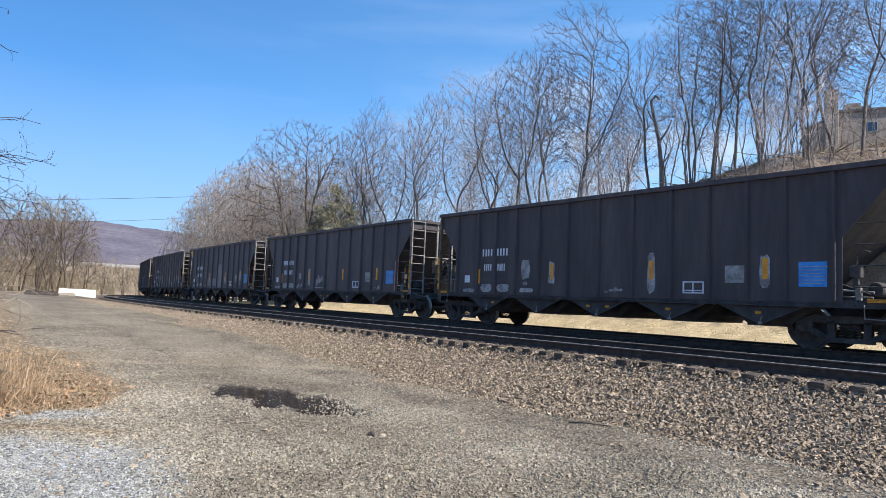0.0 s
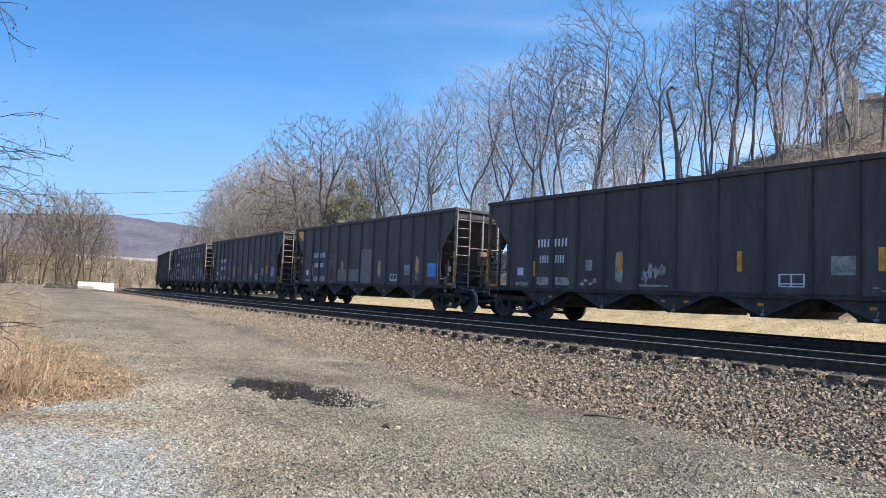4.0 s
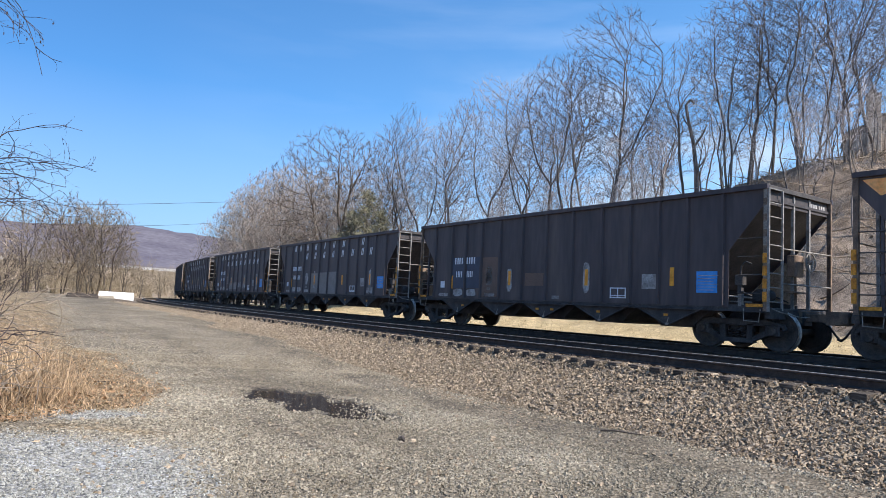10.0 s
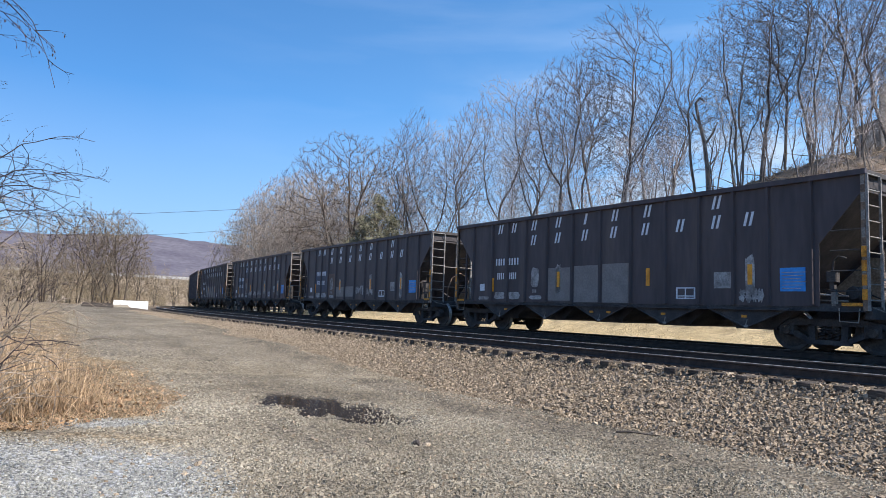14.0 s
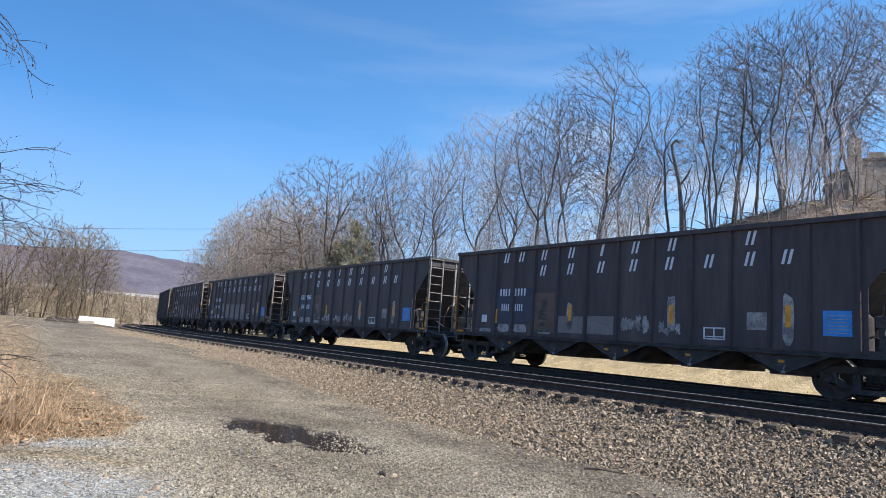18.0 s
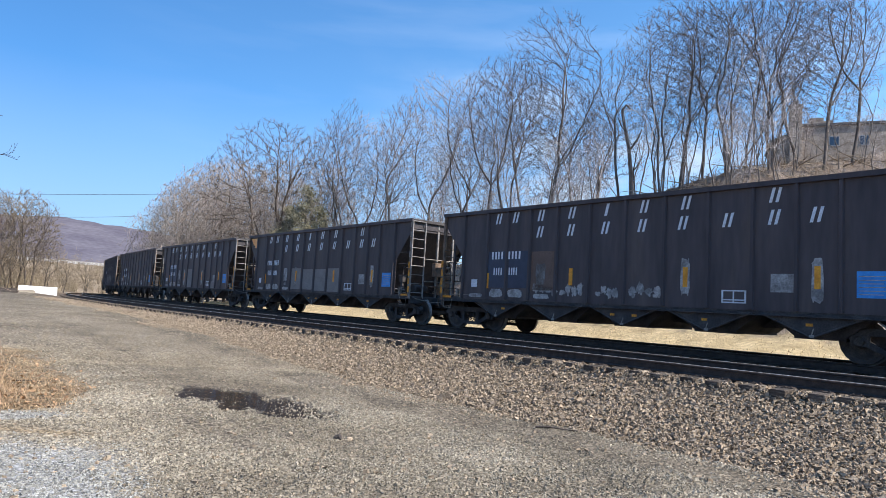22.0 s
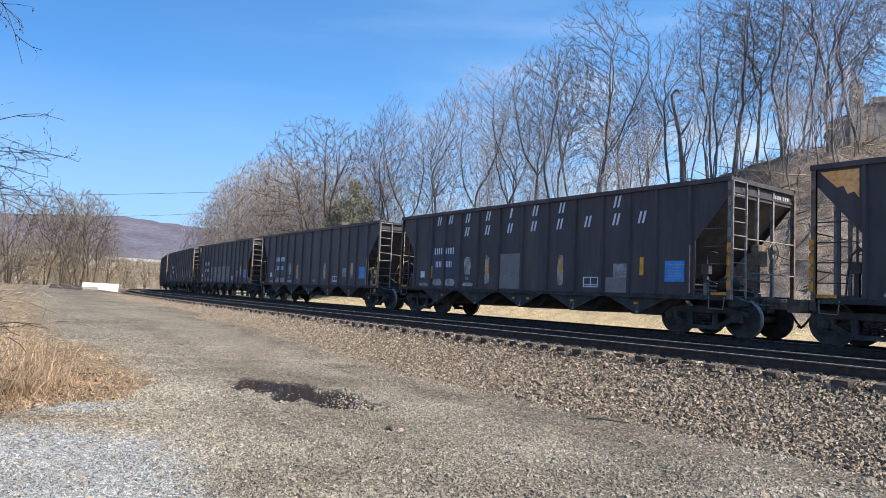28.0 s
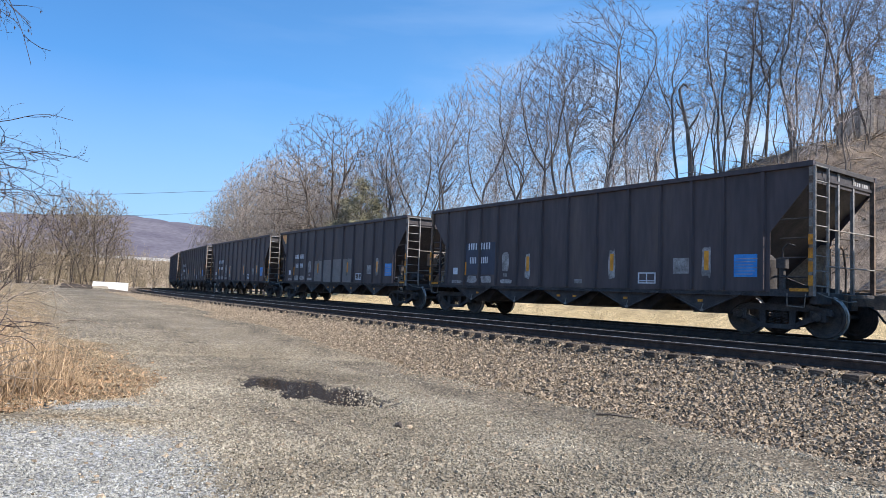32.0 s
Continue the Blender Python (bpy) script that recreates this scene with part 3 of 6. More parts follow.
def make_ridge():
    az = np.radians(np.linspace(-75, 75, 240))
    dist = np.concatenate([[700], np.linspace(900, 1900, 26), [2400]])
    A, D = np.meshgrid(az, dist)
    top = np.interp(np.degrees(A), [-75, -45, -34, -28, -21, -15, 0, 40, 75], [95, 118, 122, 135, 127, 100, 80, 90, 70])
    r = np.random.RandomState(4)
    bumps = r.normal(0, 1, A.shape) * 0.7 + 2 * waves(A * 1400, D, 300, 12)
    Z = 8 + (top + bumps) * ramp(D, 800, 1450) - ramp(D, 1600, 2400) * 60
    n = len(az)
    i = (np.arange(len(dist) - 1)[:, None] * n + np.arange(n - 1)[None, :]).ravel()
    v = np.stack([(D * np.sin(A)).ravel(), (D * np.cos(A)).ravel(), Z.ravel()], -1)
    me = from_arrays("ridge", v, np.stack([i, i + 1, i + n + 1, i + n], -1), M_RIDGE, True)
    return tagged(new("backdrop", me), "long wooded ridge in the distance, air haze painted into its purple-brown", "hill", kind="structure")


make_ridge()


# ---- loose stone ----
# a chunky stone: a three-cornered foot and a smaller, turned three-cornered top
CHUNK = np.array([(math.cos(a) * w, math.sin(a) * w, z) for w, z, o in ((1.05, -0.35, 0.0), (0.72, 0.6, 0.35)) for a in (o, o + 2.094, o + 4.189)])
CHUNKF = np.array([(3, 4, 5), (0, 1, 4), (0, 4, 3), (1, 2, 5), (1, 5, 4), (2, 0, 3), (2, 3, 5)])


def stones(name, centres, size, mat, label, seed, flat=0.7, category="gravel", smooth=False, low=0.6):
    """One object of many small angular stones."""
    r = np.random.RandomState(seed)
    n = len(centres)
    sz = size * r.lognormal(0, 0.3, (n, 1, 1))
    base = CHUNK[None] * (1 + r.uniform(-0.3, 0.3, (n, 6, 1))) + r.uniform(-0.2, 0.2, (n, 6, 3))
    base *= np.stack([np.ones(n), r.uniform(0.65, 1, n), r.uniform(low, flat + 0.3, n)], -1)[:, None, :]
    q = r.normal(0, 1, (n, 4)) * np.array([1.6, 0.28, 0.28, 1.6])
    q /= np.linalg.norm(q, axis=1, keepdims=True)
    w, x, y, z = q.T
    rot = np.stack([1 - 2 * (y * y + z * z), 2 * (x * y - z * w), 2 * (x * z + y * w), 2 * (x * y + z * w), 1 - 2 * (x * x + z * z), 2 * (y * z - x * w),
                    2 * (x * z - y * w), 2 * (y * z + x * w), 1 - 2 * (x * x + y * y)], -1).reshape(n, 3, 3)
    v = np.einsum("nij,nkj->nki", rot, base * sz * 0.5) + centres[:, None, :]
    f = CHUNKF[None] + (np.arange(n) * 6)[:, None, None]
    ob = new(name, from_arrays(name, v.reshape(-1, 3), f.reshape(-1, 3), mat, smooth))
    return tagged(ob, label, category, kind="stuff")


def bed_z(s, e):
    """Top of the ballast over the rail level: under both tracks, then the shoulder and slope on the camera's side."""
    low = np.interp(s, [-60, -20, -13, -9.5, -5, 0.5, 7.5, 20, 50, 90], [0.0, 0.0, 0.15, 0.38, 0.55, 0.78, 1.0, 1.12, 1.65, 2.0]) - rail_z(s)
    top = np.interp(e, [-3.4, -2.0, -1.5, 1.5, 2.6, 4.9, 5.36, 5.52], [-0.7, -0.3, -0.23, -0.23, -0.36, -0.39, -0.41, -0.53])
    u = np.clip((e - 5.52) / (7.75 - 5.52), 0, 1)
    return np.where(e > 5.52, -0.53 + (low - 0.05 + 0.53) * u ** 0.8, top)


def make_bed():
    ss = np.concatenate([np.arange(-80, -34, 2), np.arange(-34, 30, 0.3), np.arange(30, 180, 1.5)])
    ee = np.concatenate([np.linspace(-3.5, 4.9, 22), np.linspace(5.0, 8.0, 21)])
    S, E = np.meshgrid(ss, ee)
    v = on_line(S.ravel(), E.ravel(), 0)
    r = np.random.RandomState(5)
    v[:, 2] += bed_z(S.ravel(), E.ravel()) + r.uniform(-0.018, 0.018, len(v)) * (E.ravel() < 7.9)
    n = len(ss)
    r0 = int(np.sum(ee < 4.95))
    for name, lo, hi, mat, label in (("track_bed", 0, r0, M_DARKBED, "dark ballast bed under both tracks"), ("ballast_slope", r0 - 1, len(ee) - 1, M_BED, "sloping shoulder of brown-grey crushed ballast")):
        i = (np.arange(lo, hi)[:, None] * n + np.arange(n - 1)[None, :]).ravel()
        used = np.unique(np.stack([i, i + n, i + n + 1, i + 1], -1))
        back = np.zeros(len(v), int)
        back[used] = np.arange(len(used))
        me = from_arrays(name, v[used], back[np.stack([i, i + n, i + n + 1, i + 1], -1)], mat, False)
        tagged(new(name, me), label, "ballast", kind="structure")


def bed_material(name, lo, hi):
    m = material(name, [(0.3, lo), (0.6, hi)], scale=30, rough=0.95, bump=0.0, fine=(60, 0.4))
    n, l = m.node_tree.nodes, m.node_tree.links
    tc, vo, bp = n.new("ShaderNodeTexCoord"), n.new("ShaderNodeTexVoronoi"), n.new("ShaderNodeBump")
    vo.inputs["Scale"].default_value = 17
    bp.inputs["Strength"].default_value, bp.inputs["Distance"].default_value, bp.invert = 1.0, 0.05, True
    l.new(tc.outputs["Object"], vo.inputs["Vector"])
    l.new(vo.outputs["Distance"], bp.inputs["Height"])
    l.new(bp.outputs["Normal"], n["Principled BSDF"].inputs["Normal"])
    return m


M_BED = bed_material("ballast_bed_stone", (0.062, 0.043, 0.03), (0.2, 0.148, 0.1))
# near-black bed under both tracks, the slope's bed is browner
M_DARKBED = bed_material("dark_bed_stone", (0.026, 0.024, 0.024), (0.058, 0.053, 0.05))
make_bed()


def scatter_stone():
    r = np.random.RandomState(11)
    # ballast slope and shoulder, thick where it is near
    n = 95000
    s = -26.5 + 61 * r.rand(n) ** 1.9
    e = r.uniform(5.0, 8.15, n) + np.abs(r.normal(0, 0.12, n))
    c = on_line(s, e, 0)
    c[:, 2] += np.where(e < 7.75, bed_z(s, e), bed_z(s, np.full(n, 7.75))) + r.uniform(0.0, 0.035, n)
    stones("ballast_slope_stones", c, 0.05, M_STONE, "angular brown-grey ballast stones on the slope", 12, category="ballast", low=0.75)
    n = 9000
    s, e = r.uniform(-30, 20, n), r.uniform(-2.4, 4.95, n)
    c = on_line(s, e, 0)
    c[:, 2] += bed_z(s, e) + 0.01
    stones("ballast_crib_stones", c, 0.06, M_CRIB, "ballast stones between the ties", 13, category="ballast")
    # road gravel in front of the camera
    n = 150000
    away, az = 4.2 + 14 * r.power(1.25, n) ** 1.4, np.radians(r.uniform(-42, 42, n))
    x, y = away * np.sin(az), away * np.cos(az)
    s, e = line_coords(x, y)
    z = ground_z(x, y, s, e)
    pm = puddle_mask(x, y)
    tail = ramp(x, -2.4, -1.3)  # the shallow end, where stones break the water
    z = np.where(pm > 0.5, np.maximum(z, PUDDLE_Z - 0.034 + 0.014 * tail), z)
    pm = pm * (1 - 0.3 * tail)
    bare = (ramp(e + r.normal(0, 0.15, n), 7.7, 8.0) - ramp(e + r.normal(0, 0.25, n), 8.4, 9.1)) * (s < 4)
    keep = (e > 7.6) & (pm < r.uniform(0.3, 1.06, n)) & (np.maximum(bare, 0.8 * ruts(s, e) * (y > 7.8)) < r.uniform(0.1, 1.2, n))
    jig = r.normal(0, 0.5, n)
    pale = np.maximum(pale_side(x, y, jig), 0.85 * pale_band(x, y, jig * 0.6)) > r.uniform(0.3, 0.8, n)
    turf = (np.degrees(az) < np.interp(away, [9.5, 10.2, 10.7, 12.2, 15.5, 17.3, 18.2, 22.5, 30, 59, 90], [-36, -30.7, -26.3, -24.4, -27.2, -28.4, -31.5, -32.1, -32.7, -33.3, -34])) & (away > 9.8)
    keep &= ~((np.hypot((x + 4.35) / 0.95, (y - 8.05) / 0.24) < 0.9) & (r.rand(n) < 0.8))
    c = np.stack([x, y, z + 0.004], -1)
    stones("road_gravel", c[keep & ~pale & ~turf], 0.0275, M_GRAVEL, "loose tan-grey gravel on the road", 14, low=0.85)
    stones("pale_gravel", c[keep & pale], 0.0235, M_PALESTONE, "patch of clean pale crushed stone", 15, low=0.8)
    # the road farther on
    n = 34000
    away, az = 16 + 34 * r.power(1.0, n) ** 1.6, np.radians(r.uniform(-33, 12, n))
    x, y = away * np.sin(az), away * np.cos(az)
    s, e = line_coords(x, y)
    far = (e > 7.7) & (np.degrees(az) > np.interp(away, [9.5, 10.2, 10.7, 12.2, 15.5, 17.3, 18.2, 22.5, 30, 59, 90], [-36, -30.7, -26.3, -24.4, -27.2, -28.4, -31.5, -32.1, -32.7, -33.3, -34]))
    c = np.stack([x, y, ground_z(x, y, s, e) + 0.006], -1)[far]
    stones("farther_road_gravel", c, 0.036, M_FARGRAVEL, "loose tan-grey gravel farther along the road", 17, smooth=True)
    # larger strays
    n = 900
    away, az = r.uniform(5, 16, n), np.radians(r.uniform(-33, 36, n))
    x, y = away * np.sin(az), away * np.cos(az)
    s, e = line_coords(x, y)
    k = (e > 7.6)
    c = np.stack([x, y, ground_z(x, y, s, e) + 0.008], -1)[k]
    stones("stray_stones", c, 0.05, M_STONE, "stray ballast stones lying on the road", 16)


scatter_stone()


# ---- tracks ----
def sweep(name, outline, e, z, s0, s1, step, mats, slots, cant=0.0, mid=0.0):
    """A rail: an outline (across, up) carried along the line; closed ring."""
    ss = np.arange(s0, s1, step)
    k = len(outline)
    v = np.concatenate([on_line(ss, np.full(len(ss), e + a), z + u - cant * (e + a - mid)) for a, u in outline])
    n = len(ss)
    b = Build()
    fs, sl = [], []
    for j in range(k):
        j2 = (j + 1) % k
        fs += [(j * n + i, j * n + i + 1, j2 * n + i + 1, j2 * n + i) for i in range(n - 1)]
        sl += [slots[j]] * (n - 1)
    b.v, b.f, b.s, b.smooth = [tuple(q) for q in v], fs, sl, [False] * len(fs)
    return b


RAIL = [(-0.075, -0.172), (-0.075, -0.158), (-0.012, -0.142), (-0.009, -0.045), (-0.036, -0.034), (-0.036, -0.012), (-0.022, 0.0),
        (0.022, 0.0), (0.036, -0.012), (0.036, -0.034), (0.009, -0.045), (0.012, -0.142), (0.075, -0.158), (0.075, -0.172)]
RSLOT = [0, 0, 0, 0, 0, 0, 1, 0, 0, 0, 0, 0, 0, 0]


def make_track(name, e0, drop, cant, label, singles):
    track = tagged(new(name), label, "railway track", kind="structure")
    for side in (-0.755, 0.755):
        part("rail", sweep("rail", RAIL, e0 + side, -drop, -150, 200, 1.0, None, RSLOT, cant, e0), [M_RAIL, M_RAILTOP], track, "worn steel rail with a polished head")
    r = np.random.RandomState(21 + singles)
    shapes = []
    for k in range(4):
        b = Build()
        b.box(-0.115, 0.115, -1.3 + r.uniform(-0.03, 0.03), 1.3 + r.uniform(-0.04, 0.04), -0.19, 0.0, bevel=0.012)
        b.v = [(x + r.uniform(-0.006, 0.006), y + r.uniform(-0.01, 0.01), z + r.uniform(-0.006, 0.004)) for x, y, z in b.v]
        for side in (-0.755, 0.755):
            b.box(-0.09, 0.09, side - 0.16, side + 0.16, 0.0, 0.014, slot=1)
            for px, py in ((-0.05, -0.11), (0.05, 0.11), (-0.05, 0.11)):
                b.box(px - 0.012, px + 0.012, side + py - 0.012, side + py + 0.012, 0.014, 0.03, slot=1)
        shapes.append(b)
    meshes = [b.mesh("tie", [M_TIE, M_RAIL]) for b in shapes]
    rest = Build()
    for k, s in enumerate(np.arange(-60, 110, 0.495)):
        s = s + r.uniform(-0.03, 0.03)
        c, h = on_line(np.array([s]), np.array([e0]), -drop - 0.176)[0], float(np.interp(s, TS, TH))
        m = Matrix.Translation(c) @ Matrix.Rotation(h + r.normal(0, 0.012), 4, "Z") @ Matrix.Rotation(-cant, 4, "X") @ Matrix.Translation((0, r.uniform(-0.05, 0.07), 0))
        if singles and -32 < s < 85:
            ob = new("tie", meshes[r.randint(4)])
            ob.parent = track
            ob.matrix_basis = m
        elif -45 < s:
            vv = shapes[k % 4].v[:24]
            rest.add([m @ Vector(p) for p in vv], shapes[k % 4].f[:18], 0)
    ob = part("distant_ties", rest, M_TIE, track)
    tagged(ob, kind="stuff")
    return track


make_track("far_track", 0.0, 0.0, CANT, "curving railway track that carries the coal train", 0)
make_track("near_track", NEAR_TRACK, NEAR_DROP, 0.035, "empty curving railway track on wooden ties in ballast", 1)


def make_puddle():
    (ax, ay), (bx, by) = PUDDLE
    n, b = 36, Build()
    ring = []
    for k in range(n):
        a = 2 * math.pi * k / n
        u, w = 0.5 + 0.54 * math.cos(a), 0.86 * math.sin(a)
        ring.append((ax + (bx - ax) * u + (by - ay) / 4.5 * w, ay + (by - ay) * u - (bx - ax) / 4.5 * w))
    zc = PUDDLE_Z - 0.024
    b.add([(x, y, zc) for x, y in ring] + [(x, y, zc - 0.02) for x, y in ring], [tuple(range(n)), tuple(range(2 * n - 1, n - 1, -1))] + [((i + 1) % n, i, i + n, (i + 1) % n + n) for i in range(n)])
    ob = new("puddle", b.mesh("puddle", M_WATER))
    tagged(ob, "shallow dark muddy puddle in the gravel road", "puddle", kind="structure")


make_puddle()


# ---- the coal train ----
CAR_PITCH, HALF, WIDE, TOP, SILL, TRUCK = 15.959, 7.12, 1.52, 3.78, 0.98, 6.106
POSTS = (-6.1, -5.02, -4.16, -3.24, -2.24, -1.12, 0.0, 1.12, 2.24, 3.26, 4.18, 5.03, 6.0)
CUT = 6.15


def side_sheet(y0, y1):
    """The long side with its lower ends cut back under the slope sheets."""
    o = [(-CUT, SILL), (CUT, SILL), (CUT, 2.3), (HALF - 0.03, 3.42), (HALF - 0.03, TOP - 0.09), (-HALF + 0.03, TOP - 0.09), (-HALF + 0.03, 3.42), (-CUT, 2.3)]
    return Build().prism(o, y0, y1)


def truck_mesh(side):
    """A cast side frame with openings, bearing boxes and a spring nest; side is -1 or 1."""
    b = Build()
    y0, y1 = (side * 1.04, side * 0.92) if side < 0 else (0.92, 1.04)
    b.prism([(-1.18, 0.52), (-1.12, 0.62), (-0.7, 0.72), (0.7, 0.72), (1.12, 0.62), (1.18, 0.52), (1.15, 0.48), (0.72, 0.57), (-0.72, 0.57), (-1.15, 0.48)], y0, y1)
    for k in (-1, 1):
        arm = [(k * 0.98, 0.6), (k * 1.14, 0.52), (k * 0.42, 0.2), (k * 0.32, 0.26)]
        b.prism(arm if k > 0 else arm[::-1], y0, y1)
        col = [(k * 0.26, 0.24), (k * 0.4, 0.24), (k * 0.42, 0.6), (k * 0.28, 0.6)]
        b.prism(col if k > 0 else col[::-1], y0, y1)
        b.box(k * 0.889 - 0.17, k * 0.889 + 0.17, min(y0, y1) - 0.02, max(y0, y1) + 0.02, 0.36, 0.6, bevel=0.02)
    b.prism([(-0.46, 0.17), (0.46, 0.17), (0.4, 0.27), (-0.4, 0.27)], y0 - 0.02, y1 + 0.02)
    for x in (-0.16, 0.0, 0.16):
        mid = (y0 + y1) / 2
        b.rod([(x + 0.055 * math.cos(a), mid + 0.055 * math.sin(a), 0.27 + a * 0.0095) for a in np.linspace(0, 10 * math.pi, 36)], 0.014, 3, close=False)
    return b


def wheelset_mesh():
    b = Build()
    prof = [(0.0, -0.82), (0.11, -0.82), (0.12, -0.80), (0.14, -0.79), (0.36, -0.785), (0.40, -0.80), (0.452, -0.80), (0.457, -0.79), (0.462, -0.71), (0.488, -0.69), (0.485, -0.665),
            (0.40, -0.66), (0.36, -0.70), (0.12, -0.69), (0.09, -0.66), (0.085, 0.0)]
    sl = [0, 0, 0, 0, 0, 0, 0, 1, 1, 0, 0, 0, 0, 0, 0]
    b.lathe_y(prof, 0, 0, 20, sl)
    b.lathe_y([(r, -y) for r, y in prof][::-1], 0, 0, 20, sl[::-1])
    for k in (-1, 1):
        b.lathe_y([(0.0, k * 1.1), (0.09, k * 1.1), (0.11, k * 1.08), (0.11, k * 0.82)][::k], 0, 0, 12)
        for a in range(3):
            x, z = 0.06 * math.cos(a * 2.1), 0.06 * math.sin(a * 2.1)
            b.box(x - 0.012, x + 0.012, min(k * 1.1, k * 1.115), max(k * 1.1, k * 1.115), z - 0.012, z + 0.012)
    return b


CAR_PARTS = {}


def car_meshes():
    c = CAR_PARTS

    def mk(key, b, mats):
        c[key] = b.mesh(key, mats)

    mk("side_near", side_sheet(-WIDE + 0.1, -WIDE + 0.085), M_CAR)
    mk("side_far", side_sheet(WIDE - 0.085, WIDE - 0.1), M_CAR)
    b = Build()
    b.prism_x([(-0.05, 0), (0.035, 0), (0.035, 0.09), (0.015, 0.11), (-0.05, 0.11)], -HALF, HALF)
    mk("top_chord", b, M_CAR)
    mk("end_chord", Build().box(-0.05, 0.05, -WIDE + 0.11, WIDE - 0.11, -0.055, 0.05, bevel=0.012), M_CARDIRT)
    b = Build()
    for o in ([(-0.055, 0), (-0.055, 0.012), (-0.03, 0.075), (0.03, 0.075), (0.055, 0.012), (0.055, 0)],):
        n = len(o)
        vs = [(x, -y, SILL + 0.02) for x, y in o] + [(x, -y, TOP - 0.1) for x, y in o]
        b.add(vs, [tuple(range(n)), tuple(range(2 * n - 1, n - 1, -1))] + [((i + 1) % n, i, i + n, (i + 1) % n + n) for i in range(n)])
    mk("side_post", b, M_CAR)
    b = Build()
    b.prism_x([(-0.05, SILL - 0.1), (0.1, SILL - 0.1), (0.1, SILL - 0.08), (-0.02, SILL - 0.08), (-0.02, SILL + 0.06), (-0.05, SILL + 0.06)], -HALF + 0.05, HALF - 0.05)
    mk("side_sill", b, M_CARDIRT)
    # slope sheet: from the end's top down inwards
    b = Build()
    b.prism([(7.06, 3.48), (7.06, 3.42), (4.55, 1.0), (4.55, 1.07)], -WIDE + 0.11, WIDE - 0.11)
    mk("slope_sheet", b, M_SLOPE)
    # liner on the inner face of the far side below the slope sheet, coloured as sunlit
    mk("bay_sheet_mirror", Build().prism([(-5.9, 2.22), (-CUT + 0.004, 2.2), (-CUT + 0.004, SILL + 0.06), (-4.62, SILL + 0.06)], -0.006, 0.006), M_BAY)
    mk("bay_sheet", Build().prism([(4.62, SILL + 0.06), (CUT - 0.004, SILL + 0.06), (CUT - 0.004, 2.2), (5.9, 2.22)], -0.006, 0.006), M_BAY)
    b = Build()
    b.box(-0.05, 0.05, -0.035, 0.035, SILL - 0.08, TOP - 0.06)
    b.box(-0.05, -0.04, -0.035, 0.06, SILL - 0.08, TOP - 0.06)
    mk("corner_post", b, M_RUSTPOST)
    mk("end_post", Build().box(-0.035, 0.035, -0.032, 0.032, SILL, 3.68), M_LADDER)
    b = Build()
    for k in range(4):
        b.box(-0.02, 0.075, -0.052, -0.03, 1.12 + k * 0.29, 1.12 + k * 0.29 + 0.22)
    mk("safety_stripe", b, M_YELLOWWORN)
    b = Build()
    for z in np.arange(1.12, 3.7, 0.32):
        b.rod([(0, 0.03, z), (0, 0.3, z), (0, 0.6, z)], 0.016, 6)
    b.box(-0.012, 0.035, 0.575, 0.61, 0.9, TOP - 0.1)
    b.box(-0.012, 0.035, 0.0, 0.035, 0.9, TOP - 0.1)
    mk("ladder", b, M_LADDER)
    b = Build()
    b.box(0.0, 0.07, -0.015, 0.0, 0, 0.2)
    mk("grab_iron", b, M_GREYSTEEL)
    b = Build()
    for z in (1.55, 2.35):
        b.rod([(0.0, -0.9, z), (0.05, -0.9, z), (0.05, 1.35, z + 0.02), (0.0, 1.35, z + 0.02)], 0.016, 6)
    mk("end_hand_rail", b, M_GREYSTEEL)
    b = Build()
    b.rod([(0.22 * math.cos(a), 0, 0.22 * math.sin(a)) for a in np.linspace(0, 2 * math.pi, 17)], 0.016, 6, close=False)
    for a in range(4):
        b.rod([(0, 0, 0), (0.22 * math.cos(a * 1.57 + 0.4), 0.0, 0.22 * math.sin(a * 1.57 + 0.4))], 0.012, 5)
    b.lathe_y([(0.0, -0.05), (0.045, -0.05), (0.05, 0.05), (0.0, 0.05)], 0, 0, 10)
    wheel = Build()
    wheel.v = [(y, x, z) for x, y, z in b.v]
    wheel.f, wheel.s, wheel.smooth = [q[::-1] for q in b.f], b.s, b.smooth
    mk("brake_wheel", wheel, M_GREYSTEEL)
    b = Build()
    b.box(-0.1, 0.1, -0.2, 0.2, 1.75, 2.25, bevel=0.02)
    b.rod([(0.0, 0.0, 1.75), (0.0, 0.02, 1.1)], 0.03, 8)
    b.box(-0.12, 0.12, -0.3, 0.3, 1.36, 1.4)
    mk("brake_gear", b, M_RUSTPOST)
    b = Build()
    b.lathe_y([(0.0, -0.3), (0.13, -0.29), (0.15, -0.25), (0.15, 0.25), (0.13, 0.29), (0.0, 0.3)], 0, 1.28, 16)
    b.rod([(0, 0.3, 1.28), (0.0, 0.5, 1.28), (0.3, 0.5, 1.15)], 0.018, 6)
    mk("brake_cylinder", b, M_CARDIRT)
    mk("door_post", Build().box(-0.03, 0.03, -0.03, 0.03, SILL, 2.85), M_CAR)
    b = Build()
    b.rod([(-0.75, 0, 1.26), (-0.3, -0.02, 1.24), (0.35, -0.02, 1.2)], 0.022, 6)
    b.rod([(-0.6, 0.06, 1.12), (0.3, 0.06, 1.1)], 0.018, 6)
    b.box(-0.5, -0.42, -0.05, 0.05, 1.02, 1.38, bevel=0.012).box(0.02, 0.12, -0.06, 0.04, 1.0, 1.3, bevel=0.012)
    b.lathe_y([(0.0, -0.05), (0.07, -0.05), (0.075, 0.03), (0.0, 0.03)], -0.7, 1.26, 10)
    mk("brake_rigging", b, M_GREYSTEEL)
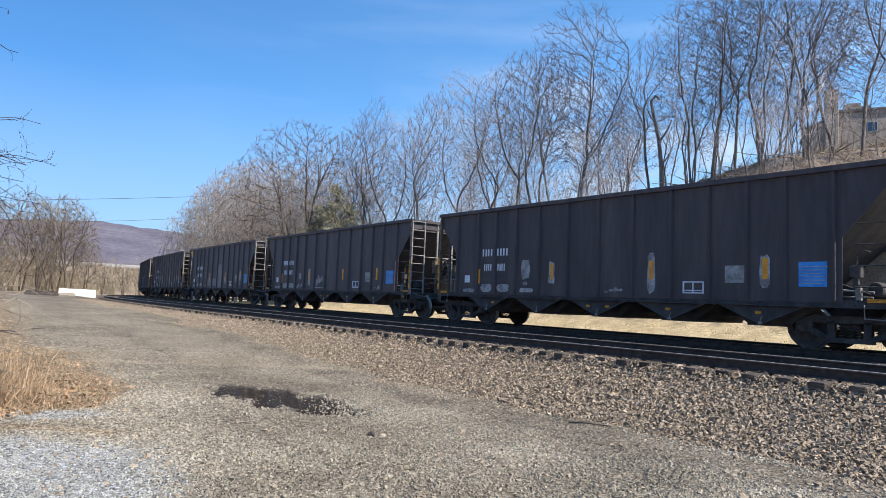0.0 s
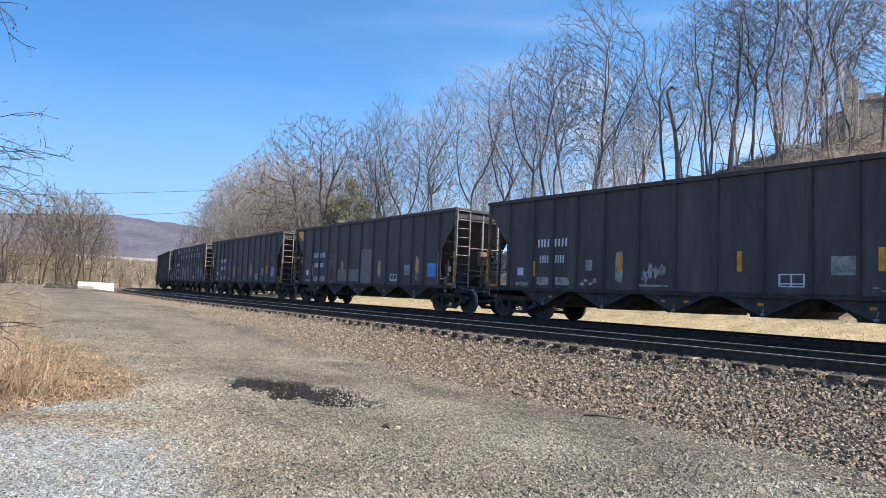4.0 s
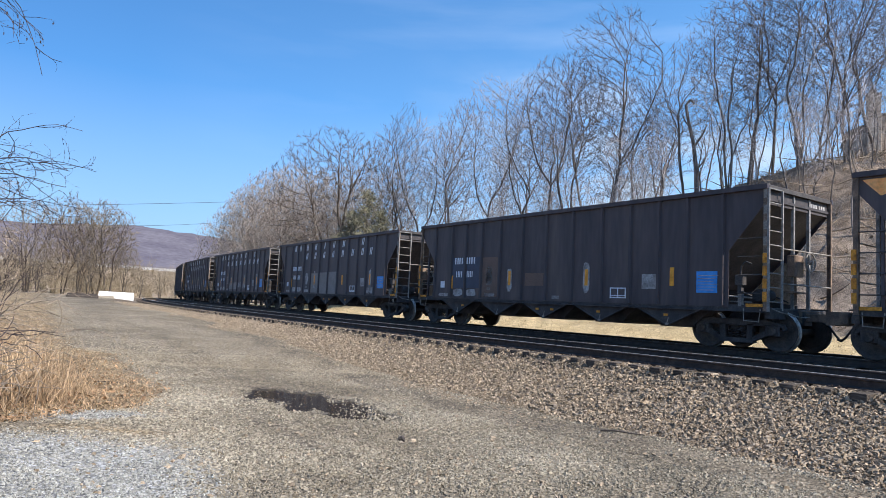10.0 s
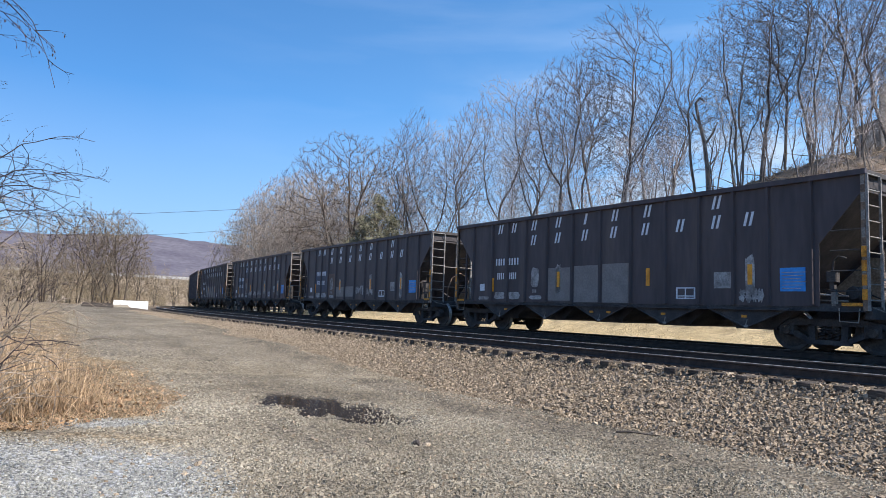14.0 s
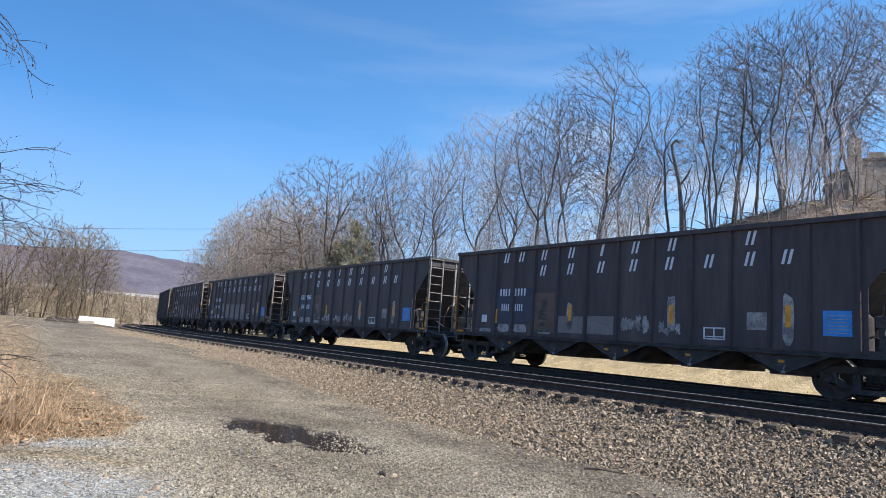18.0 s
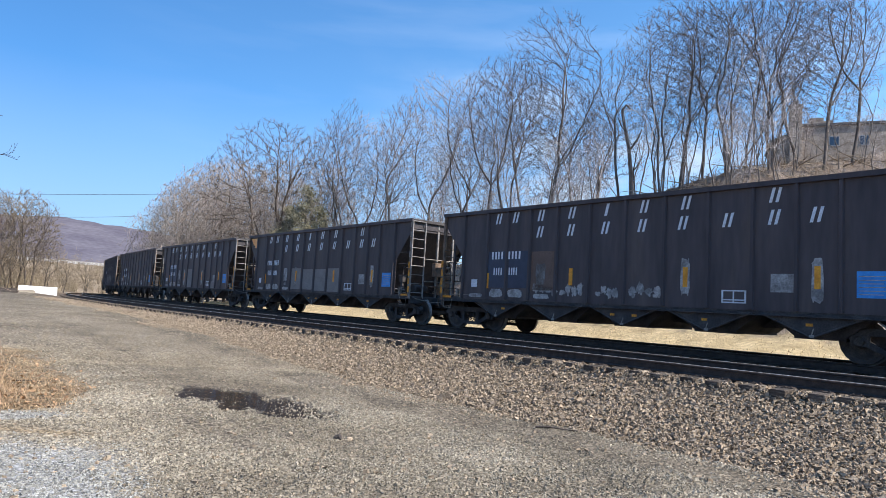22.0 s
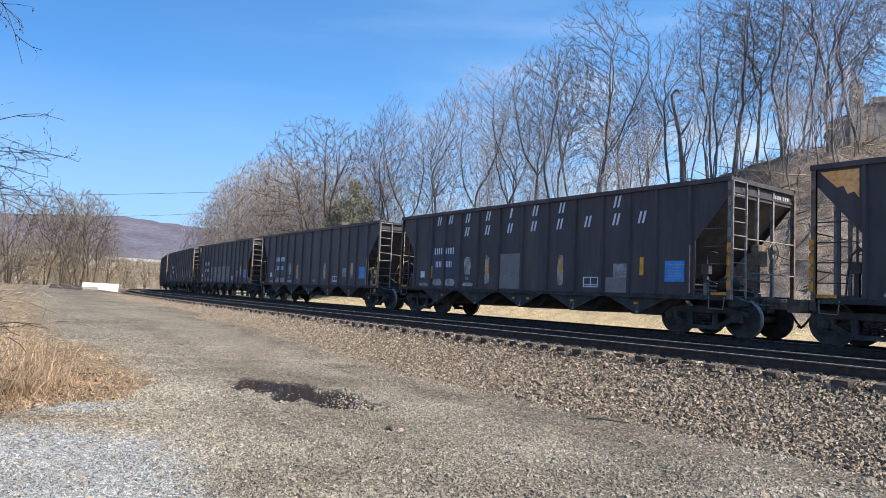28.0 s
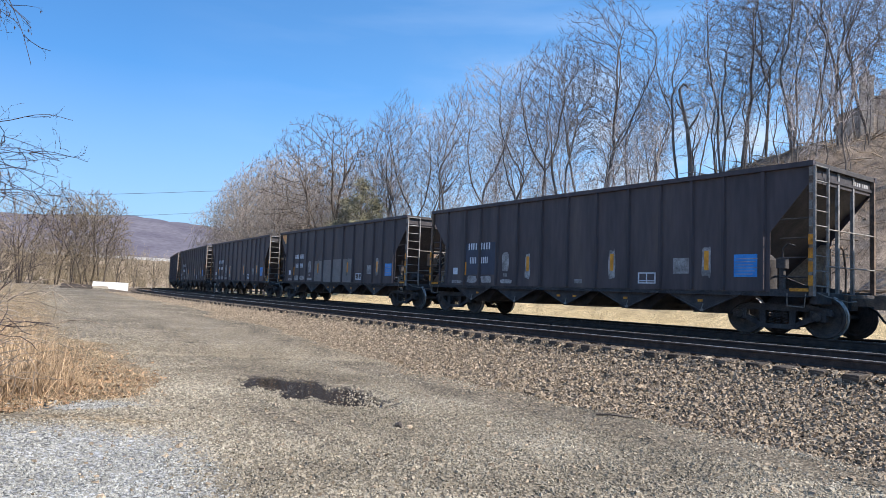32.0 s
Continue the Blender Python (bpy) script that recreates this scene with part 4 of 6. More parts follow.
    mk("side_rung", Build().rod([(-0.3, 0.03, 0), (-0.3, 0.0, 0), (0.3, 0.0, 0), (0.3, 0.03, 0)], 0.014, 6), M_CARDIRT)
    mk("end_sheet", Build().box(-0.008, 0.008, -WIDE + 0.11, WIDE - 0.11, 3.34, TOP - 0.1), M_SLOPE)
    mk("outlet_latch", Build().box(-0.05, 0.05, -0.02, 0.0, 0.47, 0.53, bevel=0.006).rod([(0.0, -0.012, 0.53), (0.04, -0.014, 0.66)], 0.012, 5), M_GREYSTEEL)
    mk("sill_marker", Build().box(-0.22, 0.22, -0.012, 0.0, -0.035, 0.035, bevel=0.004), M_YELLOWWORN)
    mk("bent_pipe", Build().rod([(0.0, -0.5, 1.0), (0.02, -0.48, 1.5), (0.03, -0.3, 1.95), (0.03, 0.1, 2.15), (0.03, 0.45, 2.0), (0.02, 0.6, 1.5), (0.0, 0.62, 1.0)], 0.022, 7), M_RUSTPOST)
    b = Build()
    b.rod([(0.0, 0.0, 1.02), (0.0, 0.0, 1.7)], 0.2, 14)
    b.rod([(0.0, 0.0, 1.7), (0.0, 0.0, 1.82)], [0.2, 0.08], 14)
    mk("air_reservoir", b, M_CARDIRT)
    mk("valve_box", Build().box(-0.11, 0.11, -0.08, 0.08, 1.5, 1.74, bevel=0.02).rod([(0.0, 0, 1.74), (0.02, 0, 1.95), (0.12, 0, 2.05), (0.25, 0.05, 2.0)], 0.02, 6).box(-0.05, 0.05, -0.05, 0.05, 0.99, 1.5), M_CARDIRT)
    mk("center_web", Build().prism([(4.9, 0.95), (7.0, 0.95), (7.0, 1.08), (6.2, 1.18), (5.6, 1.42), (5.1, 1.45)], -0.04, 0.04), M_CARDIRT)
    mk("end_platform", Build().box(-0.42, 0.42, -1.4, 1.4, 0.93, 0.99, bevel=0.015).box(0.3, 0.44, -1.42, 1.42, 0.74, 0.93), M_CARDIRT)
    mk("center_sill", Build().box(-HALF - 0.15, HALF + 0.15, -0.17, 0.17, 0.62, 0.95), M_CARDIRT)
    b = Build()
    b.box(0.0, 0.62, -0.09, 0.09, 0.72, 0.9, bevel=0.02)
    b.prism_x([(-0.17, 0.66), (0.14, 0.66), (0.19, 0.72), (0.19, 0.92), (0.12, 0.97), (-0.17, 0.97)], 0.52, 0.7)
    b.prism_x([(-0.17, 0.68), (-0.06, 0.68), (-0.06, 0.95), (-0.17, 0.95)], 0.7, 0.86)
    b.box(-0.16, 0.0, -0.2, 0.2, 0.68, 0.97)
    mk("coupler", b, M_RUSTPOST)
    mk("air_hose", Build().rod([(0.1, 0.4, 0.72), (0.25, 0.42, 0.62), (0.4, 0.4, 0.42), (0.52, 0.34, 0.33), (0.62, 0.28, 0.36)], 0.026, 8), M_RUBBER)
    b = Build()
    b.rod([(-0.1, -1.35, 1.02), (0.2, -1.3, 0.9), (0.35, -0.7, 0.8), (0.3, -0.2, 0.82)], 0.014, 6)
    mk("uncoupling_lever", b, M_GREYSTEEL)
    b = Build()
    b.rod([(0, 0, 0.95), (0.02, -0.03, 0.68), (0.38, -0.03, 0.66), (0.4, 0, 0.95)], 0.014, 6)
    mk("sill_step", b, M_GREYSTEEL)
    # hopper bay: gussets and sloping chute to a low outlet
    b = Build()
    for y0, y1 in ((-WIDE + 0.06, -WIDE + 0.075), (WIDE - 0.075, WIDE - 0.06)):
        b.prism([(-1.1, SILL - 0.04), (-0.07, 0.52), (-0.05, 0.46), (0.05, 0.46), (0.07, 0.52), (1.1, SILL - 0.04)], y0, y1)
    b.prism([(-1.08, SILL - 0.03), (-0.5, 0.5), (0.5, 0.5), (1.08, SILL - 0.03)], -WIDE + 0.42, WIDE - 0.42)
    b.box(-0.5, 0.5, -WIDE + 0.45, WIDE - 0.45, 0.44, 0.5)
    for k in (-1, 1):
        b.rod([(k * 1.02, -WIDE + 0.05, SILL - 0.06), (0.0, -WIDE + 0.05, 0.47)], 0.022, 5)
    mk("hopper_bay", b, M_CARDIRT)
    b = Build()
    b.box(-0.07, 0.07, -0.01, 0.0, 0.68, 0.74, bevel=0.004)
    mk("side_marker", b, M_YELLOWWORN)
    mk("floor_ridges", Build().box(-4.6, 4.6, -WIDE + 0.12, WIDE - 0.12, 0.96, 1.0), M_SLOPE)
    mk("side_frame", truck_mesh(-1), M_CARDIRT)
    mk("side_frame_far", truck_mesh(1), M_CARDIRT)
    mk("bolster", Build().box(-0.2, 0.2, -0.95, 0.95, 0.42, 0.66, bevel=0.03).box(-0.3, 0.3, -0.3, 0.3, 0.6, 0.72), M_CARDIRT)
    mk("wheelset", wheelset_mesh(), [M_WHEEL, M_TREAD])
    mk("end_lettering", Build().box(0, 0.004, -0.36, -0.29, 0, 0.12).box(0, 0.004, -0.25, -0.18, 0, 0.12).box(0, 0.004, -0.14, -0.07, 0, 0.12).box(0, 0.004, 0.02, 0.09, 0, 0.12)
       .box(0, 0.004, 0.13, 0.2, 0, 0.12).box(0, 0.004, 0.24, 0.31, 0, 0.12), M_PALEPATCH)


def put(name, key, parent, m=None, label=""):
    ob = new(name, CAR_PARTS[key])
    ob.parent = parent
    if m is not None:
        ob.matrix_basis = m
    return tagged(ob, label)


SIDE = -WIDE + 0.0845


def decal(name, quads, mat, car, label="", lift=0.004):
    """Thin paint film on the near side: polygons in x, z."""
    b = Build()
    for o in quads:
        b.prism(o, SIDE - lift - 0.004, SIDE)
    return part(name, b, mat, car, label)


def rect(x0, z0, x1, z1):
    return [(x0, z0), (x1, z0), (x1, z1), (x0, z1)]


def ragged(x0, z0, x1, z1, rng, n=18, p=0.42, least=0.82):
    """An uneven rounded patch."""
    cx, cz, rx, rz = (x0 + x1) / 2, (z0 + z1) / 2, abs(x1 - x0) / 2, abs(z1 - z0) / 2
    out = []
    for k in range(n):
        a = 2 * math.pi * k / n
        c, s = math.cos(a), math.sin(a)
        u = math.copysign(abs(c) ** p, c) * rx * rng.uniform(least, 1.05)
        v = math.copysign(abs(s) ** p, s) * rz * rng.uniform(least, 1.05)
        out.append((cx + u, cz + v))
    return out


def glyph(w, h, lean, bars):
    """A plain block the size of one painted character: leaning bars given as fractions x0, z0, x1, z1."""
    b = Build()
    for x0, z0, x1, z1 in bars:
        b.prism([(x * w + lean * z, z * h) for x, z in ((x0, z0), (x1, z0), (x1, z1), (x0, z1))], -0.008, 0.0)
    return b


PAIR, SINGLE = ((0, 0, 0.32, 1), (0.68, 0, 1, 1)), ((0, 0, 1, 1),)
LINE_A = (-4.68, -3.97, -2.97, -1.85, -0.71, 0.43, 1.56, 3.63)
LINE_B = (-2.99, -1.87, -0.73, 0.38, 1.49, 2.59, 3.61, 4.46)


def make_car(kind, seed):
    """One open-top steel coal hopper. kind: lettered, extra patches."""
    rng = random.Random(seed)
    lettered, extras, brake = kind if len(kind) == 3 else (*kind, 1)
    label = "black steel coal hopper wagon, " + ("tall white side lettering" if lettered else "patched plain sides, blue panel")
    car = tagged(new("hopper_wagon"), label, "freight wagon", "coal train wagons")
    put("side_sheet", "side_near", car)
    put("side_sheet", "side_far", car)
    put("top_chord", "top_chord", car, pose(0, -WIDE + 0.05, TOP - 0.11))
    put("top_chord", "top_chord", car, pose(0, WIDE - 0.05, TOP - 0.11, 0, 0, 180))
    put("floor", "floor_ridges", car)
    put("center_sill", "center_sill", car)
    for side, turn in ((-1, 0), (1, 180)):
        put("side_sill", "side_sill", car, pose(0, side * (WIDE - 0.08), 0, 0, 0, 180 if side < 0 else 0))
        for x in POSTS:
            put("side_post", "side_post", car, pose(x, side * (WIDE - 0.098), 0, 0, 0, turn))
    for end in (-1, 1):
        turn = 0 if end > 0 else 180
        put("end_chord", "end_chord", car, pose(end * (HALF - 0.06), 0, TOP - 0.06))
        put("slope_sheet", "slope_sheet", car, pose(0, 0, 0, 0, 0, turn), "worn sloping end sheet")
        put("center_web", "center_web", car, pose(0, 0, 0, 0, 0, turn))
        put("bay_sheet", "bay_sheet" if end > 0 else "bay_sheet_mirror", car, pose(0, WIDE - 0.109, 0), "dusty rust-tan inner face below the slope sheet, sunlight painted in")
        put("end_platform", "end_platform", car, pose(end * 6.72, 0, 0, 0, 0, turn))
        for y in (-WIDE + 0.07, WIDE - 0.07):
            put("corner_post", "corner_post", car, pose(end * (HALF - 0.06), y, 0, 0, 0, turn), "rusty corner post")
        for y in (-0.22, 0.5):
            put("end_post", "end_post", car, pose(end * (HALF - 0.1), y * end, 0), "pale worn upright of the end frame")
        if end < 0:
            put("door_post", "door_post", car, pose(end * 6.6, -WIDE + 0.13, 0))
        for z in (1.3, 1.72, 2.14, 2.56):
            put("side_rung", "side_rung", car, pose(end * 6.7, -WIDE + 0.05, z))
        put("end_sheet", "end_sheet", car, pose(end * (HALF - 0.1), 0, 0))
        put("valve_box", "valve_box", car, pose(end * 6.32, -WIDE + 0.3, 0), "dark valve box with a bent pipe")
        put("safety_stripe", "safety_stripe", car, pose(end * (HALF - 0.09), -WIDE + 0.07, 0) if end > 0 else pose(-HALF + 0.0, -WIDE + 0.07, 0), "worn yellow and black stripe")
        put("ladder", "ladder", car, pose(end * (HALF - 0.0), -WIDE + 0.03, 0) if end > 0 else pose(-HALF, WIDE - 0.03, 0, 0, 0, 180), "worn grey steel ladder")
        put("end_hand_rail", "end_hand_rail", car, pose(end * (HALF - 0.04), 0, 0, 0, 0, turn))
        put("coupler", "coupler", car, pose(end * 7.22, 0, 0, 0, 0, turn), "rusty knuckle coupler")
        put("air_hose", "air_hose", car, pose(end * 7.3, 0, 0, 0, 0, turn), "black rubber air hose")
        put("uncoupling_lever", "uncoupling_lever", car, pose(end * 7.1, 0, 0, 0, 0, turn))
        put("sill_step", "sill_step", car, pose(end * 6.75 - 0.2, -WIDE + 0.05, 0))
        tagged(put("end_lettering", "end_lettering", car, pose(end * (HALF - 0.09), 0.95 * end, TOP - 0.32, 0, 0, turn)), "row of small pale stencilled blocks", kind="stuff")
    for z in np.arange(1.3, 3.5, 0.36):
        put("grab_iron", "grab_iron", car, pose(HALF - 0.1, -WIDE + 0.04, z), "pale worn rung end on the corner post")
    turn = 0 if brake > 0 else 180
    put("brake_gear", "brake_gear", car, pose(brake * (HALF - 0.05), -0.2 * brake, 0, 0, 0, turn))
    put("brake_wheel", "brake_wheel", car, pose(brake * (HALF + 0.14), 0.12 * brake, 2.1, 0, 0, turn), "grey spoked brake wheel")
    put("brake_cylinder", "brake_cylinder", car, pose(brake * 6.55, -0.6, 0), "grey brake cylinder")
    put("brake_rigging", "brake_rigging", car, pose(brake * 6.35, -WIDE + 0.16, 0, 0, 0, turn), "pale worn brake rods and levers")
    put("bent_pipe", "bent_pipe", car, pose(-brake * (HALF - 0.3), 0, 0), "rusty bent vent pipe")
    put("air_reservoir", "air_reservoir", car, pose(-brake * 5.9, -WIDE + 0.45, 0), "dark upright air reservoir")
    for end in (-1, 1):
        put("sill_marker", "sill_marker", car, pose(end * 6.82, -WIDE + 0.055, 1.03), "worn yellow strip on the sill's end")
    for x in (-4.5, -2.25, 0.0, 2.25, 4.5):
        put("hopper_bay", "hopper_bay", car, pose(x, 0, 0))
        put("outlet_latch", "outlet_latch", car, pose(x, -WIDE + 0.05, 0), "pale worn outlet latch")
    for x in (-4.2, -0.3, 0.35, 2.2, 4.45):
        put("side_marker", "side_marker", car, pose(x, -WIDE + 0.06, 0.02), "small worn yellow marker")
    wheels = []
    for end in (-1, 1):
        truck = put("truck", "bolster", car, pose(end * TRUCK, 0, 0), "cast steel four-wheel truck")
        put("side_frame", "side_frame", truck)
        put("side_frame", "side_frame_far", truck)
        for k in (-1, 1):
            w = put("wheelset", "wheelset", truck, pose(k * 0.889, 0, 0.457), "dark wheels with polished treads on an axle")
            wheels.append((w, k * 0.889))
    # paint
    if any(w[0] == "navy" for w in extras):
        decal("number_panel", [rect(-4.95, 1.35, -4.24, 2.46), rect(-4.08, 1.35, -3.32, 2.46)], M_NAVY, car, "dark blue panel under the number")
    for x in (-4.8, -4.54, -4.1, -3.82):
        put("mark_character", "glyph_mark", car, pose(x, SIDE - 0.004, 2.22), "pair of white stencilled bars")
    for x in (-4.7, -4.5, -4.06, -3.87):
        put("number_character", "glyph_number", car, pose(x, SIDE - 0.004, 1.74), "pair of white stencilled bars")
    if lettered:
        for x, z in [(x, 3.31) for x in LINE_A] + [(x, 2.83) for x in LINE_B]:
            slim = (x, z) == (LINE_A[4], 3.31)
            put("painted_character", "glyph_slim" if slim else "glyph_tall", car, pose(x + (0.04 if slim else -0.03), SIDE - 0.001, z), "tall leaning pair of white bars")
    decal("yellow_reflector", [rect(-5.02, 1.33, -4.9, 1.8)], M_YELLOW, car, "bright yellow reflective strip", 0.01)
    for x in (-1.78, 1.62, 4.52):
        if rng.random() < 0.7:
            decal("scuffed_patch", [ragged(x - 0.06, 1.08 + rng.random() * 0.25, x + 0.19, 2.0 + 0.2 * rng.random(), rng)], M_PALEPATCH, car, "pale scuffed paint")
        decal("yellow_reflector", [rect(x + 0.01, 1.46, x + 0.13, 1.93)], M_YELLOW, car, "yellow reflective strip", 0.008)
    decal("blue_panel", [rect(5.3, 1.3, 5.86, 1.82)], M_BLUE, car, "bright blue stencilled panel", 0.005)
    tagged(decal("small_print", [rect(5.34, 1.36 + 0.07 * k, 5.34 + 0.42 + 0.06 * ((k * 7) % 3), 1.375 + 0.07 * k) for k in range(6)], M_PALEPATCH, car, "small illegible white lines", 0.009), kind="stuff")
    decal("data_stencil", [rect(3.66, 1.38, 4.15, 1.77)], M_PALEPATCH, car, "pale stencilled data block")
    tagged(decal("data_box", [rect(2.58, 1.12, 2.62, 1.41), rect(3.1, 1.12, 3.14, 1.41), rect(2.84, 1.12, 2.87, 1.41), rect(2.58, 1.12, 3.14, 1.15), rect(2.58, 1.38, 3.14, 1.41), rect(2.58, 1.18, 3.14, 1.205)],
          M_WHITE, car, "white outlined data box"), kind="stuff")
    decal("inspection_label", [rect(-5.68, 1.36, -5.42, 1.6)], M_WHITE, car, "small white label", 0.006)
    decal("weight_stencil", [ragged(-4.85, 1.06, -4.3, 1.32, rng)], M_PALEPATCH, car, "pale weight stencil", 0.007)
    decal("weight_stencil", [ragged(-4.08, 1.06, -3.5, 1.32, rng)], M_PALEPATCH, car, "pale weight stencil", 0.007)
    decal("scuffed_patch", [ragged(-5.78, 1.04, -5.15, 1.16, rng)], M_PALEPATCH, car)
    if rng.random() < 0.8:
        decal("scuffed_patch", [ragged(-2.98, 1.45, -2.6, 2.1, rng), ragged(-2.9, 1.28, -2.7, 1.4, rng), ragged(-3.05, 1.06, -2.45, 1.2, rng)], M_PALEPATCH, car, "pale painted-over mark")
    for what, x0, z0, x1, z1 in extras:
        if what == "navy":
            continue
        mat = {"grey": M_GREYPATCH, "pale": M_PALEPATCH, "brown": M_BROWNPATCH}.get(what)
        if what == "orange":
            decal("orange_panel", [[(-6.95, 3.62), (-6.62, 3.27), (-6.5, 3.3), (-6.42, 3.12), (-6.3, 3.16), (-6.2, 3.02), (-6.2, 3.62)]], M_ORANGE, car, "bright orange upper corner")
        elif what == "tag":
            decal("faded_graffiti", [ragged(x0 + (x1 - x0) * k / 4, z0 + rng.uniform(0, 0.15), x0 + (x1 - x0) * (k + 1.25) / 4, z1 - rng.uniform(0, 0.2), rng, 22, 0.75, 0.4) for k in range(4)], M_PALEPATCH, car, "half-cleaned pale graffiti")
        else:
            decal("paint_patch", [rect(x0, z0, x1, z1)], mat, car, "flat repainted patch")
    return car, wheels


car_meshes()
for key, w, h, lean in (("tall", 0.2, 0.32, 0.08), ("mark", 0.21, 0.23, 0.0), ("number", 0.15, 0.22, 0.0)):
    CAR_PARTS["glyph_" + key] = glyph(w, h, lean, PAIR).mesh("glyph_" + key, M_WHITE)
CAR_PARTS["glyph_slim"] = glyph(0.085, 0.32, 0.08, SINGLE).mesh("glyph_slim", M_WHITE)
P_A, P_B, P_C = ("grey", -2.16, 1.1, -1.2, 1.62), ("grey", -1.04, 1.1, -0.08, 1.62), ("grey", 0.08, 1.02, 1.04, 2.5)
KINDS = [(0, [("tag", 0.2, 1.05, 0.8, 1.3)]),
         (0, [("tag", -3.1, 1.05, -2.5, 1.35), ("pale", -2.9, 1.5, -2.65, 1.8), ("tag", -1.0, 1.15, -0.3, 1.75), ("pale", -1.05, 1.08, -0.2, 1.13), ("tag", 4.4, 1.02, 4.95, 1.3)]),
         (0, [P_A, P_B, P_C, ("orange", 0, 0, 0, 0), ("navy", 0, 0, 0, 0), ("brown", -3.16, 1.08, -2.32, 2.4)]),
         (0, [("navy", 0, 0, 0, 0), ("brown", -3.16, 1.06, -2.32, 2.42), ("brown", -0.95, 1.45, -0.1, 1.85), ("pale", 0.3, 1.05, 0.6, 1.15)]),
         (1, [("grey", -2.16, 1.04, -1.2, 2.05), ("grey", -1.04, 1.0, -0.08, 2.08), ("grey", 0.08, 1.0, 1.04, 2.1), ("tag", 4.3, 1.0, 4.9, 1.5)]),
         (1, [("navy", 0, 0, 0, 0), ("brown", -3.16, 1.1, -2.3, 2.3), ("grey", -2.16, 1.12, -1.2, 1.6), ("grey", -1.04, 1.12, -0.1, 1.62), ("tag", 0.1, 1.1, 1.0, 1.75), ("tag", 1.3, 1.1, 1.95, 1.6)], -1),
         (1, [("navy", 0, 0, 0, 0), ("brown", -3.16, 1.3, -2.3, 2.42), ("tag", -3.1, 1.1, -2.2, 1.6), ("tag", -2.1, 1.1, -1.3, 1.55), ("tag", -0.9, 1.08, -0.2, 1.5), ("tag", 0.1, 1.1, 1.05, 1.6)], -1),
         (1, [P_A[:4] + (2.05,), P_B[:4] + (2.0,), ("grey", 0.08, 1.06, 1.04, 2.0), ("grey", 1.2, 1.04, 2.14, 2.02), ("orange", 0, 0, 0, 0)]),
         (1, [("navy", 0, 0, 0, 0), ("grey", -1.05, 1.02, -0.1, 2.15), ("grey", 3.4, 0.99, 4.12, 1.4)]),
         (0, [("navy", 0, 0, 0, 0), ("pale", 0.3, 1.1, 0.6, 1.22)], -1),
         (0, [("grey", -2.16, 1.04, -1.2, 2.05), ("grey", -1.04, 1.0, -0.08, 2.08), ("grey", 0.08, 1.0, 1.04, 2.1), ("grey", 1.2, 1.0, 2.16, 2.1), ("orange", 0, 0, 0, 0)]),
         (0, []), (0, [P_A]), (0, [P_C]), (0, []), (0, [P_B])]
TRAIN = [make_car(k, 40 + i) for i, k in enumerate(KINDS)]
# where the first wagon's middle is on the line, in time
RUN_T = [0, 6, 9, 13, 19, 23, 28, 32]
RUN_S = [-15.6, -42.4, -55.75, -73.5, -99.8, -117.63, -139.5, -157.08]


def run_at(t):
    return float(np.interp(t, RUN_T, RUN_S))


def car_pose(s):
    a, b = (Vector(on_line(np.array([q]), np.array([0.0]))[0]) for q in (s - TRUCK, s + TRUCK))
    fore = (a - b).normalized()
    across = Vector((0, 0, 1)).cross(fore).normalized()
    up = fore.cross(across)
    across, up = across * math.cos(CANT) + up * math.sin(CANT), up * math.cos(CANT) - across * math.sin(CANT)
    return Matrix.Translation((a + b) / 2) @ Matrix((fore, across, up)).transposed().to_4x4()


# ---- bare trees ----
def tubes(segs, sides):
    """Tapered prisms from rows of p0, p1, r0, r1 (no caps)."""
    a = np.array(segs, float)
    p0, p1, r0, r1 = a[:, 0:3], a[:, 3:6], a[:, 6], a[:, 7]
    d = p1 - p0
    d /= np.linalg.norm(d, axis=1, keepdims=True) + 1e-9
    ref = np.where(abs(d[:, 2:3]) > 0.9, np.array([[1.0, 0, 0]]), np.array([[0, 0, 1.0]]))
    u = np.cross(d, ref)
    u /= np.linalg.norm(u, axis=1, keepdims=True)
    w = np.cross(d, u)
    ang = 2 * np.pi * np.arange(sides) / sides
    ring = u[:, None] * np.cos(ang)[None, :, None] + w[:, None] * np.sin(ang)[None, :, None]
    v = np.concatenate([p0[:, None] + ring * r0[:, None, None], p1[:, None] + ring * r1[:, None, None]], 1)
    k = np.arange(sides)
    f = np.stack([k, (k + 1) % sides, (k + 1) % sides + sides, k + sides], -1)
    f = f[None] + (np.arange(len(a)) * 2 * sides)[:, None, None]
    return v.reshape(-1, 3), f.reshape(-1, 4)


def slivers(segs, seed):
    """The finest twigs: one tapering three-cornered sliver for each row of p0, p1, r0, r1."""
    a = np.array(segs, float)
    r = np.random.RandomState(seed)
    p0, p1, r0 = a[:, 0:3], a[:, 3:6], a[:, 6]
    w = np.cross(p1 - p0, r.normal(0, 1, (len(a), 3)))
    w *= (r0 / (np.linalg.norm(w, axis=1) + 1e-9))[:, None]
    v = np.stack([p0 - w, p0 + w, p1], 1).reshape(-1, 3)
    return v, np.arange(len(a) * 3).reshape(-1, 3)


